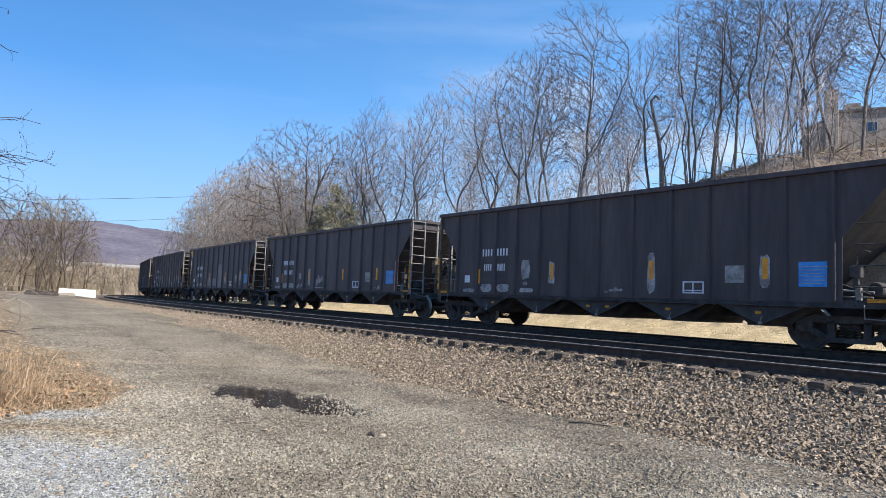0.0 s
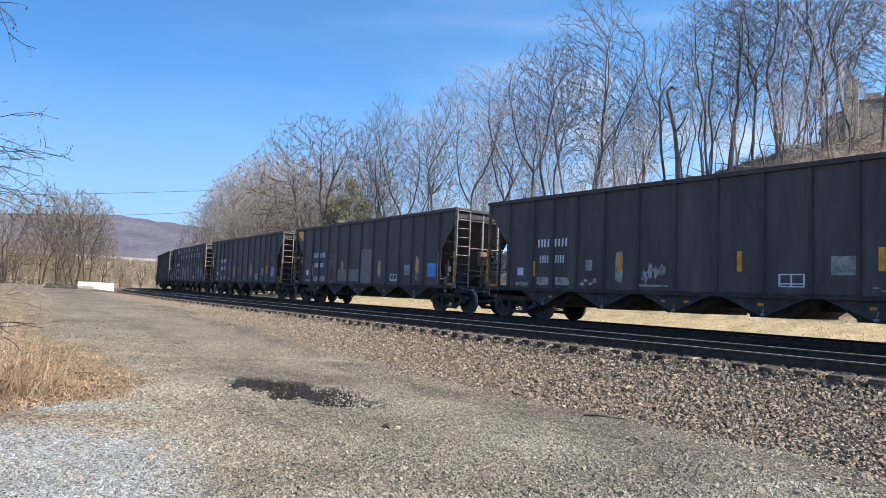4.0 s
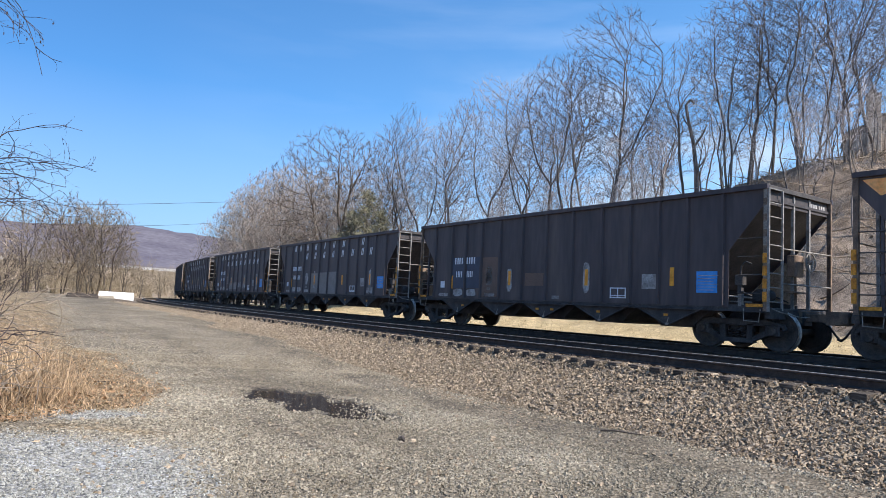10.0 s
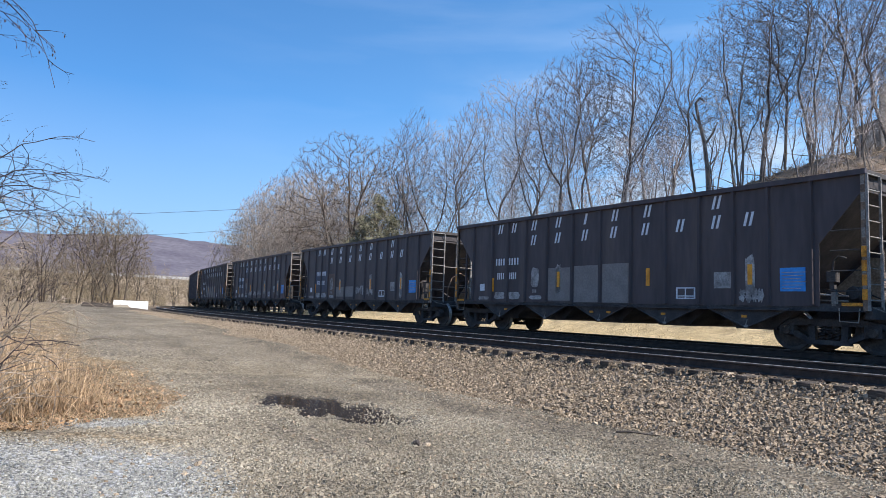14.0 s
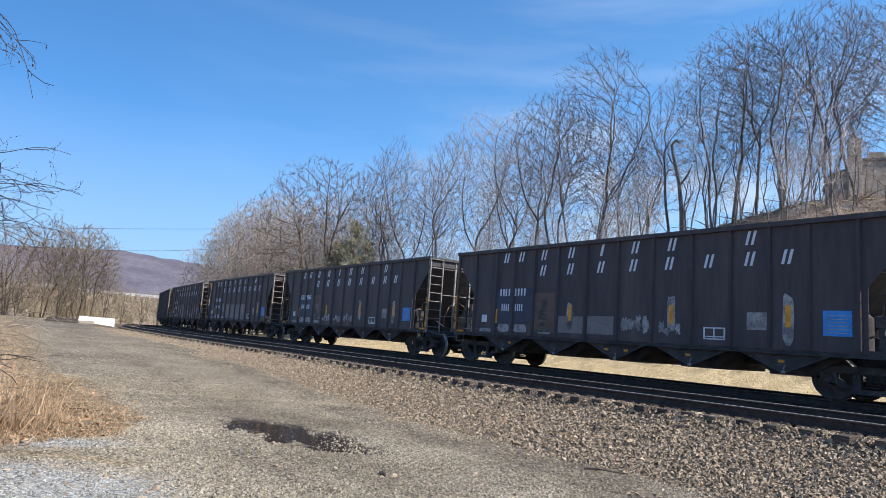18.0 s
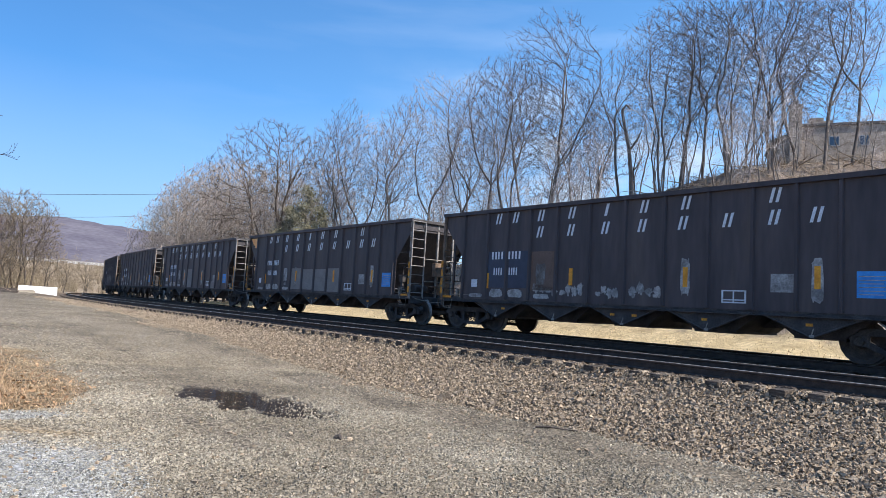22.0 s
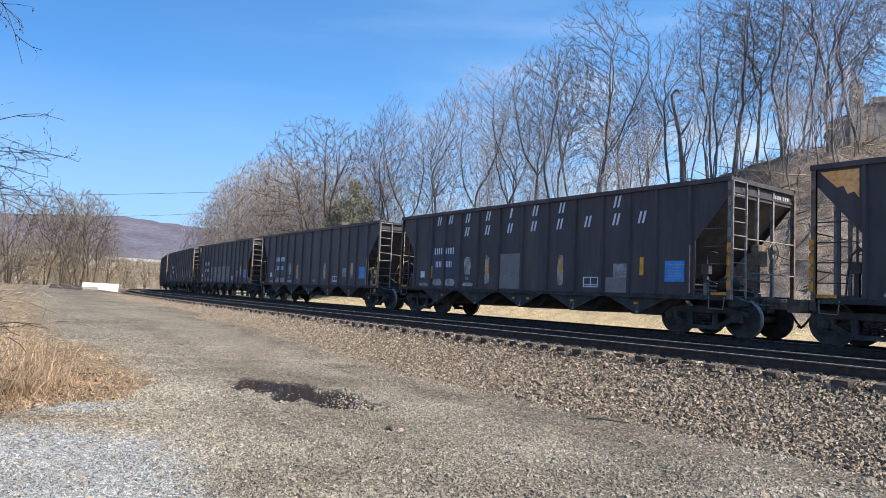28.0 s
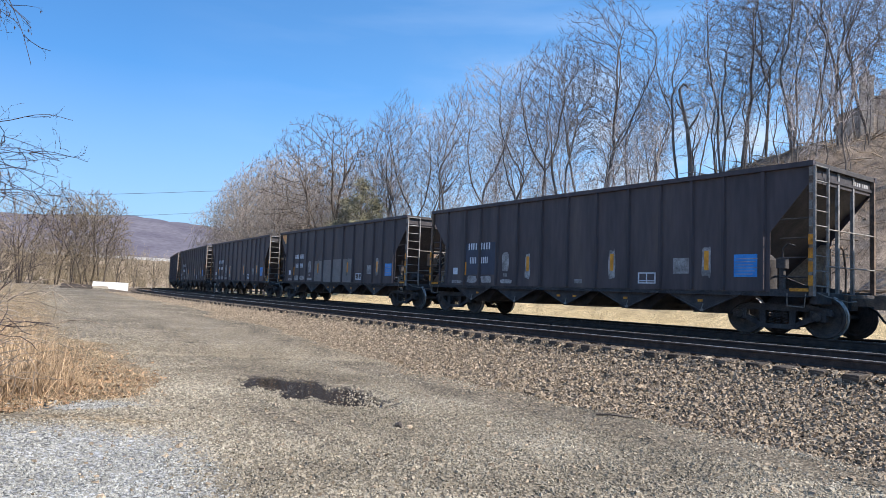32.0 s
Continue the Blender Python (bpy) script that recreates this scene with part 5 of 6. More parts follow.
def grow(seed, height, bare, width, stems=1, leaders=3, points=1700, step=0.4, kill=0.55, reach=2.0, up=0.5, lean=0.04, clump=0.45, tip=0.011, spray=3, long=0.7, bold=1.0, belly=0.56, flare=1.0):
    """Segments of a bare tree whose shoots compete for room in a rounded crown: limbs, branches, twigs."""
    r = np.random.RandomState(seed)
    zb = bare * height
    # room to grow into: a rounded crown with gaps between the limbs' own clumps, and a few sprouts lower down
    n = points * 4
    u = r.rand(n)
    half = np.where(u > belly, 1.0 - belly, belly * 1.12)
    rad = width * np.sqrt(np.clip(1 - ((u - belly) / half) ** 2, 0, 1))
    a, q = r.uniform(0, 2 * np.pi, n), np.sqrt(r.rand(n))
    room = np.stack([rad * q * np.cos(a), rad * q * np.sin(a), zb + u * (height - zb)], -1)
    gaps = waves(room[:, 0] + 0.7 * room[:, 2], room[:, 1] - 0.4 * room[:, 2], width * 1.1, seed) + 0.5 * waves(room[:, 0], room[:, 2], width * 0.8, seed + 1)
    keep = (r.rand(n) < np.clip(rad / width, 0.15, 1)) & (gaps > -clump - 0.4 * r.rand(n))
    room = room[keep][:points]
    low = max(2, points // 25)
    a, q = r.uniform(0, 2 * np.pi, low), width * 0.45 * np.sqrt(r.rand(low))
    room = np.concatenate([room, np.stack([q * np.cos(a), q * np.sin(a), r.uniform(0.45, 1, low) * zb + 0.5], -1)])
    nodes, parent, heading = [], [], []
    for k in range(stems):
        d = np.array([r.normal(0, lean), r.normal(0, lean), 1.0])
        p = np.array([0, 0, -0.4])
        if stems > 1:
            b = 6.28 * k / stems + r.uniform(-0.5, 0.5)
            d, p = np.array([math.cos(b) * 0.16, math.sin(b) * 0.16, 1.0]), np.array([math.cos(b) * 0.1, math.sin(b) * 0.1, -0.4])


        def run(p, d, last, stop, sway, rise):
            """A stem from p along d up to the height stop; returns its end."""
            while p[2] < stop and math.hypot(p[0], p[1]) < width * 0.85 + 0.4:
                nodes.append(p)
                parent.append(last)
                heading.append(d / np.linalg.norm(d))
                last = len(nodes) - 1
                d = d / np.linalg.norm(d) + r.normal(0, sway, 3) * (1, 1, 0.2) + (0, 0, rise)
                p = p + d / np.linalg.norm(d) * step
            return p, d / np.linalg.norm(d), last

        p, d, last = run(p, d, -1, zb * r.uniform(0.9, 1.1), 0.05, 0.05)
        m = max(1, int(round(leaders / stems)))
        b = r.uniform(0, 6.28)
        for j in range(m):
            b += 6.28 / m + r.uniform(-0.4, 0.4)
            tilt = flare * (r.uniform(0.05, 0.2) if j == 0 else r.uniform(0.35, 0.7))
            q, dd, end = run(p, d + np.array([math.cos(b), math.sin(b), 0]) * math.tan(tilt), last, zb + (height - zb) * (0.82 if j == 0 else r.uniform(0.5, 0.78)), 0.1, 0.05)
            if end > last + 5:  # a fork half way up
                f = last + int((end - last) * r.uniform(0.3, 0.6))
                f = f if f < len(nodes) else end
                a2 = r.uniform(0, 6.28)
                d2 = heading[f] + np.array([math.cos(a2), math.sin(a2), 0]) * 0.45 * flare
                run(nodes[f] + d2 / np.linalg.norm(d2) * step, d2, f, zb + (height - zb) * r.uniform(0.6, 0.85), 0.1, 0.05)
    P, H = np.array(nodes), np.array(heading)
    gap = np.linalg.norm(room[:, None] - P[None], axis=2)
    owner, best = gap.argmin(1), gap.min(1)
    newest = {}
    for _ in range(150):
        live = best > kill
        room, owner, best = room[live], owner[live], best[live]
        near = best < reach
        if near.sum() < 3:
            break
        pull = room[near] - P[owner[near]]
        pull /= np.linalg.norm(pull, axis=1, keepdims=True)
        total = np.zeros_like(P)
        np.add.at(total, owner[near], pull)
        idx = np.unique(owner[near])
        d = total[idx] / (np.linalg.norm(total[idx], axis=1, keepdims=True) + 1e-9) + 0.6 * H[idx] + r.normal(0, 0.09, (len(idx), 3)) + (0, 0, up)
        d /= np.linalg.norm(d, axis=1, keepdims=True)
        fresh = P[idx] + d * step
        stuck = np.array([i in newest and np.linalg.norm(newest[i] - f) < 0.3 * step for i, f in zip(idx, fresh)])
        if stuck.any():
            best = np.where(np.isin(owner, idx[stuck]), 0.0, best)
        idx, fresh, d = idx[~stuck], fresh[~stuck], d[~stuck]
        if not len(idx):
            continue
        newest.update(zip(idx, fresh))
        base = len(P)
        P, H = np.concatenate([P, fresh]), np.concatenate([H, d])
        parent.extend(idx.tolist())
        gap = np.linalg.norm(room[:, None] - fresh[None], axis=2)
        near, at = gap.min(1), gap.argmin(1)
        owner, best = np.where(near < best, base + at, owner), np.minimum(best, near)
    # every limb is as thick as what it carries
    power, area = 2.06, np.zeros(len(P))
    kids = np.zeros(len(P), int)
    for i in range(len(P) - 1, -1, -1):
        area[i] = area[i] or tip ** power
        if parent[i] >= 0:
            area[parent[i]] += area[i]
            kids[parent[i]] += 1
    R = area ** (1 / power)
    thick, mid = [], []
    for i, j in enumerate(parent):
        if j >= 0:
            r0 = min(R[j], R[i] * 1.3)
            (thick if R[i] > min(0.04, R.max() * 0.5) else mid).append((*P[j], *P[i], r0, R[i]))
    ends = np.repeat(np.where(R < 0.024)[0], spray)
    ends = np.concatenate([ends, np.repeat(np.where(kids == 0)[0], 2)])
    m = len(ends)
    d = H[ends] + r.normal(0, 0.38, (m, 3)) + (0, 0, 0.5)
    d /= np.linalg.norm(d, axis=1, keepdims=True)
    p0, size = P[ends], long * r.uniform(0.5, 1.25, (m, 1))
    p1 = p0 + d * size
    side = d + r.normal(0, 0.45, (m, 3)) + (0, 0, 0.25)
    p2 = p0 + d * size * r.uniform(0.25, 0.75, (m, 1))
    p3 = p2 + side / np.linalg.norm(side, axis=1, keepdims=True) * size * r.uniform(0.35, 0.7, (m, 1))
    w = np.full((m, 1), 1.0)
    fine = np.concatenate([np.concatenate([p0, p1, w * 0.0082 * bold, w * 0.003], 1), np.concatenate([p2, p3, w * 0.0066 * bold, w * 0.003], 1)])
    return thick, mid, fine


def tree_meshes(name, seed, twig_mat=None, limb_mat=None, trunk_mat=None, **kw):
    thick, mid, fine = grow(seed, **kw)
    a = from_arrays(name + "_trunk", *tubes(thick, 6), trunk_mat or M_BARK, True)
    b = from_arrays(name + "_branches", *tubes(mid, 3), limb_mat or M_BARK)
    c = from_arrays(name + "_twigs", *slivers(fine, seed), twig_mat or M_TWIG)
    return (a, b, c), float(np.percentile(fine[:, 5], 99.6))


def place_tree(meshes, az, d, top_el, turn, label, group, name="tree", height=None, tilt=0):
    """At azimuth and distance; the crown's top at the elevation given, or of the height given."""
    x, y = polar(az, d)
    s, e = line_coords(np.array([x]), np.array([y]))
    gz = float(ground_z(np.array([x]), np.array([y]), s, e)[0])
    (ms, top) = meshes
    h = height or (1.6 + d * math.tan(radians(top_el)) - gz)
    t = tagged(new(name), label, "tree", group)
    t.matrix_basis = pose(x, y, gz, 0, 0, turn) if not tilt else pose(x, y, gz, 0, tilt, -az) @ pose(0, 0, 0, 0, 0, turn)
    for nm, me in zip(("trunk", "crown") if len(ms) == 2 else ("trunk", "branchwork", "crown"), ms):
        ob = new(nm, me)
        ob.parent = t
        k = h / top
        ob.scale = (k * 0.35 + 0.65 * (k + 1) / 2 if k > 1 else k, k * 0.35 + 0.65 * (k + 1) / 2 if k > 1 else k, k)
        if nm != "trunk" or name == "conifer":
            tagged(ob, kind="stuff")
    return t


def polar(az, d):
    return d * math.sin(radians(az)), d * math.cos(radians(az))


TALLS = [tree_meshes("forest_tree", 100 + k, tip=0.0085, bold=1.35, spray=2, height=17, bare=b, width=w, stems=st, leaders=n)
         for k, (b, w, st, n) in enumerate([(0.34, 3.1, 1, 3), (0.4, 2.8, 1, 2), (0.28, 3.7, 1, 3), (0.36, 3.0, 1, 3), (0.28, 2.3, 1, 2), (0.32, 3.8, 2, 4), (0.3, 3.7, 3, 3)])]
PALES = [tree_meshes("pale_tree", 110 + k, tip=0.0085, bold=1.25, spray=2, twig_mat=M_TWIGPALE, height=17, bare=b, width=w, stems=st) for k, (b, w, st) in enumerate([(0.3, 3.0, 1), (0.26, 2.7, 1), (0.28, 3.5, 2)])]
SLIM = [tree_meshes("slim_tree", 120 + k, twig_mat=M_TWIGPALE, height=14, bare=0.32, width=1.5 + 0.25 * k, points=480, leaders=1, tip=0.008) for k in range(3)]
ROUND = [tree_meshes("round_tree", 140, twig_mat=M_DARKBARK, limb_mat=M_DARKBARK, trunk_mat=M_DARKBARK, height=13, bare=0.16, width=5.4, points=2300, leaders=5, flare=1.3, up=0.3, bold=1.6, long=0.5)]
HAZY = [tree_meshes("hazy_tree", 150 + k, twig_mat=M_TWIGHAZE, limb_mat=M_TWIGHAZE, height=11, bare=0.06, width=4.8, points=1900, leaders=7, flare=1.5, up=0.3, clump=1.2, tip=0.008, spray=5, long=0.4, bold=1.1, belly=0.42) for k in range(3)]
ROADSIDE = [tree_meshes("roadside_tree", 170 + k, twig_mat=M_TWIGBROWN, limb_mat=M_DARKBARK, trunk_mat=M_DARKBARK, height=10, bare=0.2, width=2.8 + 0.3 * k, points=1200, stems=2 + k % 2, leaders=5, flare=1.0, up=0.4, clump=0.35, kill=0.5, tip=0.01, bold=2.0, long=0.6) for k in range(3)]
SAPLING = [tree_meshes("sapling", 160 + k, twig_mat=M_TWIGPALE, limb_mat=M_TWIGPALE, height=7, bare=0.3, width=0.9, points=90, step=0.3, kill=0.4, leaders=1, tip=0.008, spray=2, long=0.5) for k in range(3)]


rt = random.Random(7)
LBL = "tall leafless deciduous tree on the wooded bank"
# azimuth, distance, elevation of the crown's top, kind
for az, d, el, k in [(5.4, 62, 21.8, 0), (7.4, 58, 22.2, 5), (9.0, 60, 21.8, 1), (11.0, 54, 25.7, 2), (12.9, 58, 20.4, 1), (15.2, 57, 20.6, 4), (16.9, 54, 23.2, 3), (20.2, 50, 25.6, 6), (21.7, 51, 26.7, 2),
                     (23.4, 52, 26.2, 0), (25.2, 48, 27.0, 5), (26.6, 51, 25.6, 1), (28.4, 49, 27.9, 6), (30.3, 51, 27.0, 3), (32.0, 47, 26.8, 2), (33.8, 48, 26.4, 0)]:
    place_tree(TALLS[k], az, d, el, rt.uniform(0, 360), LBL, "bare trees on the bank")
place_tree(TALLS[4], 26.1, 49, 24.0, 60, "leafless tree leaning far over on the bank", "bare trees on the bank", tilt=27)
for az, d, el, k in [(-7.7, 76, 16.5, 3), (-6.6, 75, 17.9, 4), (-5.1, 73, 16.8, 0), (-3.6, 72, 16.3, 4), (-1.6, 69, 18.6, 3), (0.6, 66, 20.4, 0), (2.8, 64, 20.5, 1), (4.1, 66, 18.6, 2), (-2.6, 74, 16.0, 1)]:
    place_tree(TALLS[k] if k in (3, 4) else PALES[k % 3], az, d, el, rt.uniform(0, 360), LBL, "bare trees on the bank")
place_tree(ROUND[0], -12.6, 78, 15.2, 40, "dark round-crowned leafless tree at the wood's edge", "bare trees on the bank")
# slimmer ones behind and between
for k in range(13):
    az = rt.uniform(-9, 27)
    d = np.interp(az, [-10, 0, 12, 25, 38], [88, 76, 66, 60, 58]) + rt.uniform(-3, 12)
    el = np.interp(az, [-10, -5, 0, 5, 12, 20, 38], [10.5, 12.5, 14.5, 16.0, 17.5, 20.0, 20.5]) * rt.uniform(0.9, 1.05)
    place_tree(SLIM[k % 3], az, d, el, rt.uniform(0, 360), "slim leafless tree among others on the bank", "bare trees on the bank")
# low hazy crowns at the wood's far edge
for az, d, el, k in [(-9.9, 86, 13.4, 0), (-11.6, 92, 10.4, 1), (-14.4, 92, 10.6, 2), (-15.6, 95, 11.2, 0), (-16.8, 97, 10.9, 1), (-17.8, 98, 10.2, 2), (-18.8, 99, 9.0, 0), (-19.7, 101, 8.0, 1), (-20.7, 104, 6.7, 2),
                     (-15.0, 86, 8.6, 1), (-17.2, 88, 8.0, 2), (-13.2, 80, 8.2, 0), (-19.0, 92, 6.8, 0), (-15.2, 100, 11.0, 1), (-16.2, 102, 10.8, 2), (-18.2, 103, 9.4, 1), (-17.4, 104, 10.0, 0), (-10.6, 96, 11.6, 2), (-8.6, 90, 11.2, 1), (-14.0, 98, 11.0, 1)]:
    place_tree(HAZY[k], az, d, el + 0.8, rt.uniform(0, 360), "low round leafless tree of pale fine twigs", "bare trees at the wood's edge")
# saplings and young growth on the slope
for k in range(130):
    az = rt.uniform(-12, 37) if k < 60 else rt.uniform(-4, 31)
    d = np.interp(az, [-12, 0, 12, 25, 38], [76, 60, 48, 42, 39]) + rt.uniform(-2, 14)
    place_tree(SAPLING[k % 3], az, d, 0, rt.uniform(0, 360), "thin pale leafless sapling on the bank", "saplings on the bank", height=rt.uniform(3.5, 8.5) if k < 60 else rt.uniform(5.0, 10.5))
# trees by the road's end
for az, d, h, k in [(-32.8, 96, 6.4, 0), (-30.6, 92, 6.0, 1), (-28.2, 96, 6.6, 1), (-33.9, 92, 6.4, 2), (-36.0, 95, 7.2, 0), (-27.0, 110, 5.0, 2), (-25.6, 118, 5.6, 1), (-37.8, 92, 7.0, 1), (-24.4, 125, 5.4, 0)]:
    place_tree(ROADSIDE[k], az, d, 0, rt.uniform(0, 360), "leafless roadside tree beyond the gravel road's end", "bare trees by the road's end", height=h)
for az, d, h, k in [(-32.3, 98, 13.0, 0), (-31.3, 97, 11.6, 1), (-30.1, 98, 12.6, 2), (-29.3, 95, 11.8, 0), (-34.6, 96, 11.4, 1)]:
    place_tree(ROADSIDE[k], az, d, 0, rt.uniform(0, 360), "leafless dark-stemmed tree beyond the gravel road's end", "bare trees by the road's end", height=h)



def snag():
    """A thick broken trunk with a hooked top."""
    x, y = polar(17.9, 53)
    z = float(at_ground([(x, y)])[0])
    t = tagged(new("dead_tree"), "dead broken tree trunk with a hooked top", "tree")
    t.location = (x, y, z)
    part("trunk", Build().rod([(0, 0, -0.4), (-0.1, 0, 2.4), (-0.35, 0, 4.6), (-0.75, 0.05, 6.4), (-0.95, 0.1, 7.6), (-0.65, 0.1, 8.05), (-0.3, 0.05, 7.75)], [0.2, 0.17, 0.14, 0.12, 0.11, 0.1, 0.07], 9), M_BARK, t)
    for k, (p, q, w) in enumerate([((-0.3, 0, 4.4), (0.7, 0.2, 6.2), 0.1), ((-0.6, 0, 5.8), (-1.3, -0.1, 6.9), 0.07), ((-0.1, 0, 2.6), (0.6, 0.1, 3.7), 0.06)]):
        part("limb", Build().rod([p, (p[0] * 0.4 + q[0] * 0.6, p[1], p[2] * 0.5 + q[2] * 0.5), q], [w, w * 0.8, w * 0.4], 6), M_BARK, t)


def brush(name, places, height, stems, mat, label, seed, spread=0.5, thick=0.012, category="brush"):
    """Dense thin stems rising from many roots: one object."""
    r = np.random.RandomState(seed)
    segs = []
    for x, y, z, h in places:
        for _ in range(stems):
            p = np.array([x, y, z]) + np.array([r.normal(0, 0.35), r.normal(0, 0.35), 0]) * h * 0.4
            d = np.array([r.normal(0, spread), r.normal(0, spread), 1.0])
            d /= np.linalg.norm(d)
            L = h * height * r.uniform(0.5, 1.1)
            rad = thick * r.uniform(0.7, 1.2)
            for k in range(3):
                q = p + d * L / 3
                segs.append((*p, *q, rad * (1 - 0.28 * k), rad * (1 - 0.28 * (k + 1))))
                if k and r.rand() < 0.8:
                    d2 = d + r.normal(0, 0.5, 3)
                    d2 /= np.linalg.norm(d2)
                    segs.append((*q, *(q + d2 * L * 0.25), rad * 0.5, rad * 0.3))
                p = q
                d = d + np.array([r.normal(0, 0.15), r.normal(0, 0.15), -0.05])
                d /= np.linalg.norm(d)
    ob = new(name, from_arrays(name, *tubes(segs, 3), mat))
    return tagged(ob, label, category, kind="stuff")


def at_ground(pts):
    x, y = np.array([p[0] for p in pts]), np.array([p[1] for p in pts])
    s, e = line_coords(x, y)
    return ground_z(x, y, s, e)


def spots(n, az0, az1, d0, d1, seed, h0=0.7, h1=1.3):
    r = np.random.RandomState(seed)
    az, d = np.radians(r.uniform(az0, az1, n)), r.uniform(d0, d1, n)
    xy = np.stack([d * np.sin(az), d * np.cos(az)], -1)
    s, e = line_coords(xy[:, 0], xy[:, 1])
    out = [(x, y, z, h) for (x, y), z, h in zip(xy, at_ground(xy), r.uniform(h0, h1, n))]
    return [q for q, k in zip(out, (e < -np.interp(s, STRIP_S, STRIP_M) - 0.6) | (e > 9)) if k]


brush("bank_brush", spots(1000, -14, 42, 24, 60, 31), 1.0, 7, M_BRUSH, "tangled dead brush and briars on the wooded bank", 32, spread=0.8, thick=0.014)
brush("crest_brush", spots(620, 12, 42, 36, 58, 37, 0.5, 1.2), 0.9, 6, M_BRUSH, "low dead briars and weeds along the bank's crest", 38, spread=0.9, thick=0.012)
brush("edge_thicket", spots(260, -22, -9, 76, 104, 33, 0.8, 1.5), 3.6, 9, M_BRUSH, "dense tan thicket at the wood's edge", 34, spread=0.45, thick=0.022)
brush("field_thicket", spots(520, -40, -22, 92, 190, 35, 0.6, 1.4), 3.2, 9, M_THICKET, "dense brown thicket beyond the road's end", 36, spread=0.4, thick=0.028)


def fallen_branches():
    r = np.random.RandomState(41)
    segs = []
    for x, y, z, h in spots(260, 10, 42, 26, 54, 42):
        d = np.array([r.normal(0, 1), r.normal(0, 1), r.uniform(-0.1, 0.35)])
        d /= np.linalg.norm(d)
        p = np.array([x, y, z + 0.15])
        L = r.uniform(1.5, 4)
        for k in range(3):
            q = p + d * L / 3
            segs.append((*p, *q, 0.05 - 0.012 * k, 0.038 - 0.012 * k))
            d = d + r.normal(0, 0.15, 3)
            d /= np.linalg.norm(d)
            p = q
    tagged(new("fallen_branches", from_arrays("fallen_branches", *tubes(segs, 5), M_BRUSH, True)), "pale fallen branches lying on the bank", "branches", kind="stuff")


fallen_branches()
snag()


def conifer(seed, h, width):
    rng = random.Random(seed)
    trunk = from_arrays("pine_trunk", *tubes([(0, 0, -0.3 + k * h / 8, 0, 0, k * h / 8 + h / 8, 0.02 * h * (1 - k / 9), 0.02 * h * (1 - (k + 1) / 9)) for k in range(8)], 7), M_BARK, True)
    v, f = [], []
    for z in np.arange(0.05, 1.0, 0.016):
        for _ in range(4):
            a, L = rng.uniform(0, 6.28), (1.04 - z) ** 0.75 * width * rng.uniform(0.4, 1.25)
            root, tip = Vector((0, 0, z * h)), Vector((math.cos(a) * L, math.sin(a) * L, z * h + L * rng.uniform(-0.1, 0.35)))
            for k in range(int(14 + 10 * L)):
                c = root.lerp(tip, rng.uniform(0.2, 1.05)) + Vector((rng.gauss(0, 0.14), rng.gauss(0, 0.14), rng.gauss(0, 0.12)))
                o = Vector((rng.gauss(0, 1), rng.gauss(0, 1), rng.gauss(0.2, 0.7))).normalized() * 0.34
                w = o.orthogonal().normalized() * 0.03
                n = len(v)
                v += [tuple(c - w), tuple(c + w), tuple(c + o)]
                f.append((n, n + 1, n + 2))
    return (trunk, from_arrays("pine_crown", np.array(v), np.array(f), M_NEEDLE)), h


PINE = conifer(3, 9, 4.2)
for az, d, el in ((-9.6, 73, 10.2), (-8.4, 72, 8.6), (-10.9, 76, 8.4)):
    place_tree(PINE, az, d, el, rt.uniform(0, 360), "dull green conifer among leafless trees", "conifers", name="conifer")


# ---- left foreground: dry grass, weeds, an overhanging bush ----
def grass(name, pts, height, mat, label, seed, width=0.006, lean=0.35):
    r = np.random.RandomState(seed)
    n = len(pts)
    p = np.array([q[:3] for q in pts])
    h = np.array([q[3] for q in pts]) * height * r.uniform(0.5, 1.2, n)
    a = r.uniform(0, 6.28, n)
    w = np.stack([np.cos(a), np.sin(a), 0 * a], -1) * width
    bend = r.normal(0, lean, (n, 2)) * h[:, None]
    mid = p + np.concatenate([bend * 0.35, (h * 0.6)[:, None]], 1)
    tip = p + np.concatenate([bend, (h * r.uniform(0.75, 1, n))[:, None]], 1)
    v = np.stack([p - w, p + w, mid + w * 0.8, mid - w * 0.8, tip], 1).reshape(-1, 3)
    k = (np.arange(n) * 5)[:, None]
    f = np.concatenate([np.array([[0, 1, 2]]) + k, np.array([[0, 2, 3]]) + k, np.array([[3, 2, 4]]) + k])
    return tagged(new(name, from_arrays(name, v, f, mat)), label, "grass", kind="stuff")


def grass_spots(n, seed):
    r = np.random.RandomState(seed)
    out = []
    while len(out) < n:
        d, az = 9.7 + 34 * r.rand() ** 2.0, r.uniform(-46, -22)
        edge = np.interp(d, [9.5, 10.2, 10.7, 12.2, 15.5, 17.3, 18.2, 22.5, 30, 59, 90], [-36, -30.7, -26.3, -24.4, -27.2, -28.4, -31.5, -32.1, -32.7, -33.3, -34]) + r.normal(0, 0.7)
        if az > edge:
            continue
        if waves(d * math.sin(radians(az)), d * math.cos(radians(az)), 1.3, 15) > 0.35 + 0.5 * r.rand():
            continue
        tall = float(np.interp(edge - az, [0, 4.5, 8.5], [0.07, 0.14, 0.85]))
        out.append((d * math.sin(radians(az)), d * math.cos(radians(az)), 0, tall))
    z = at_ground(out)
    return [(x, y, zz, h) for (x, y, _, h), zz in zip(out, z)]


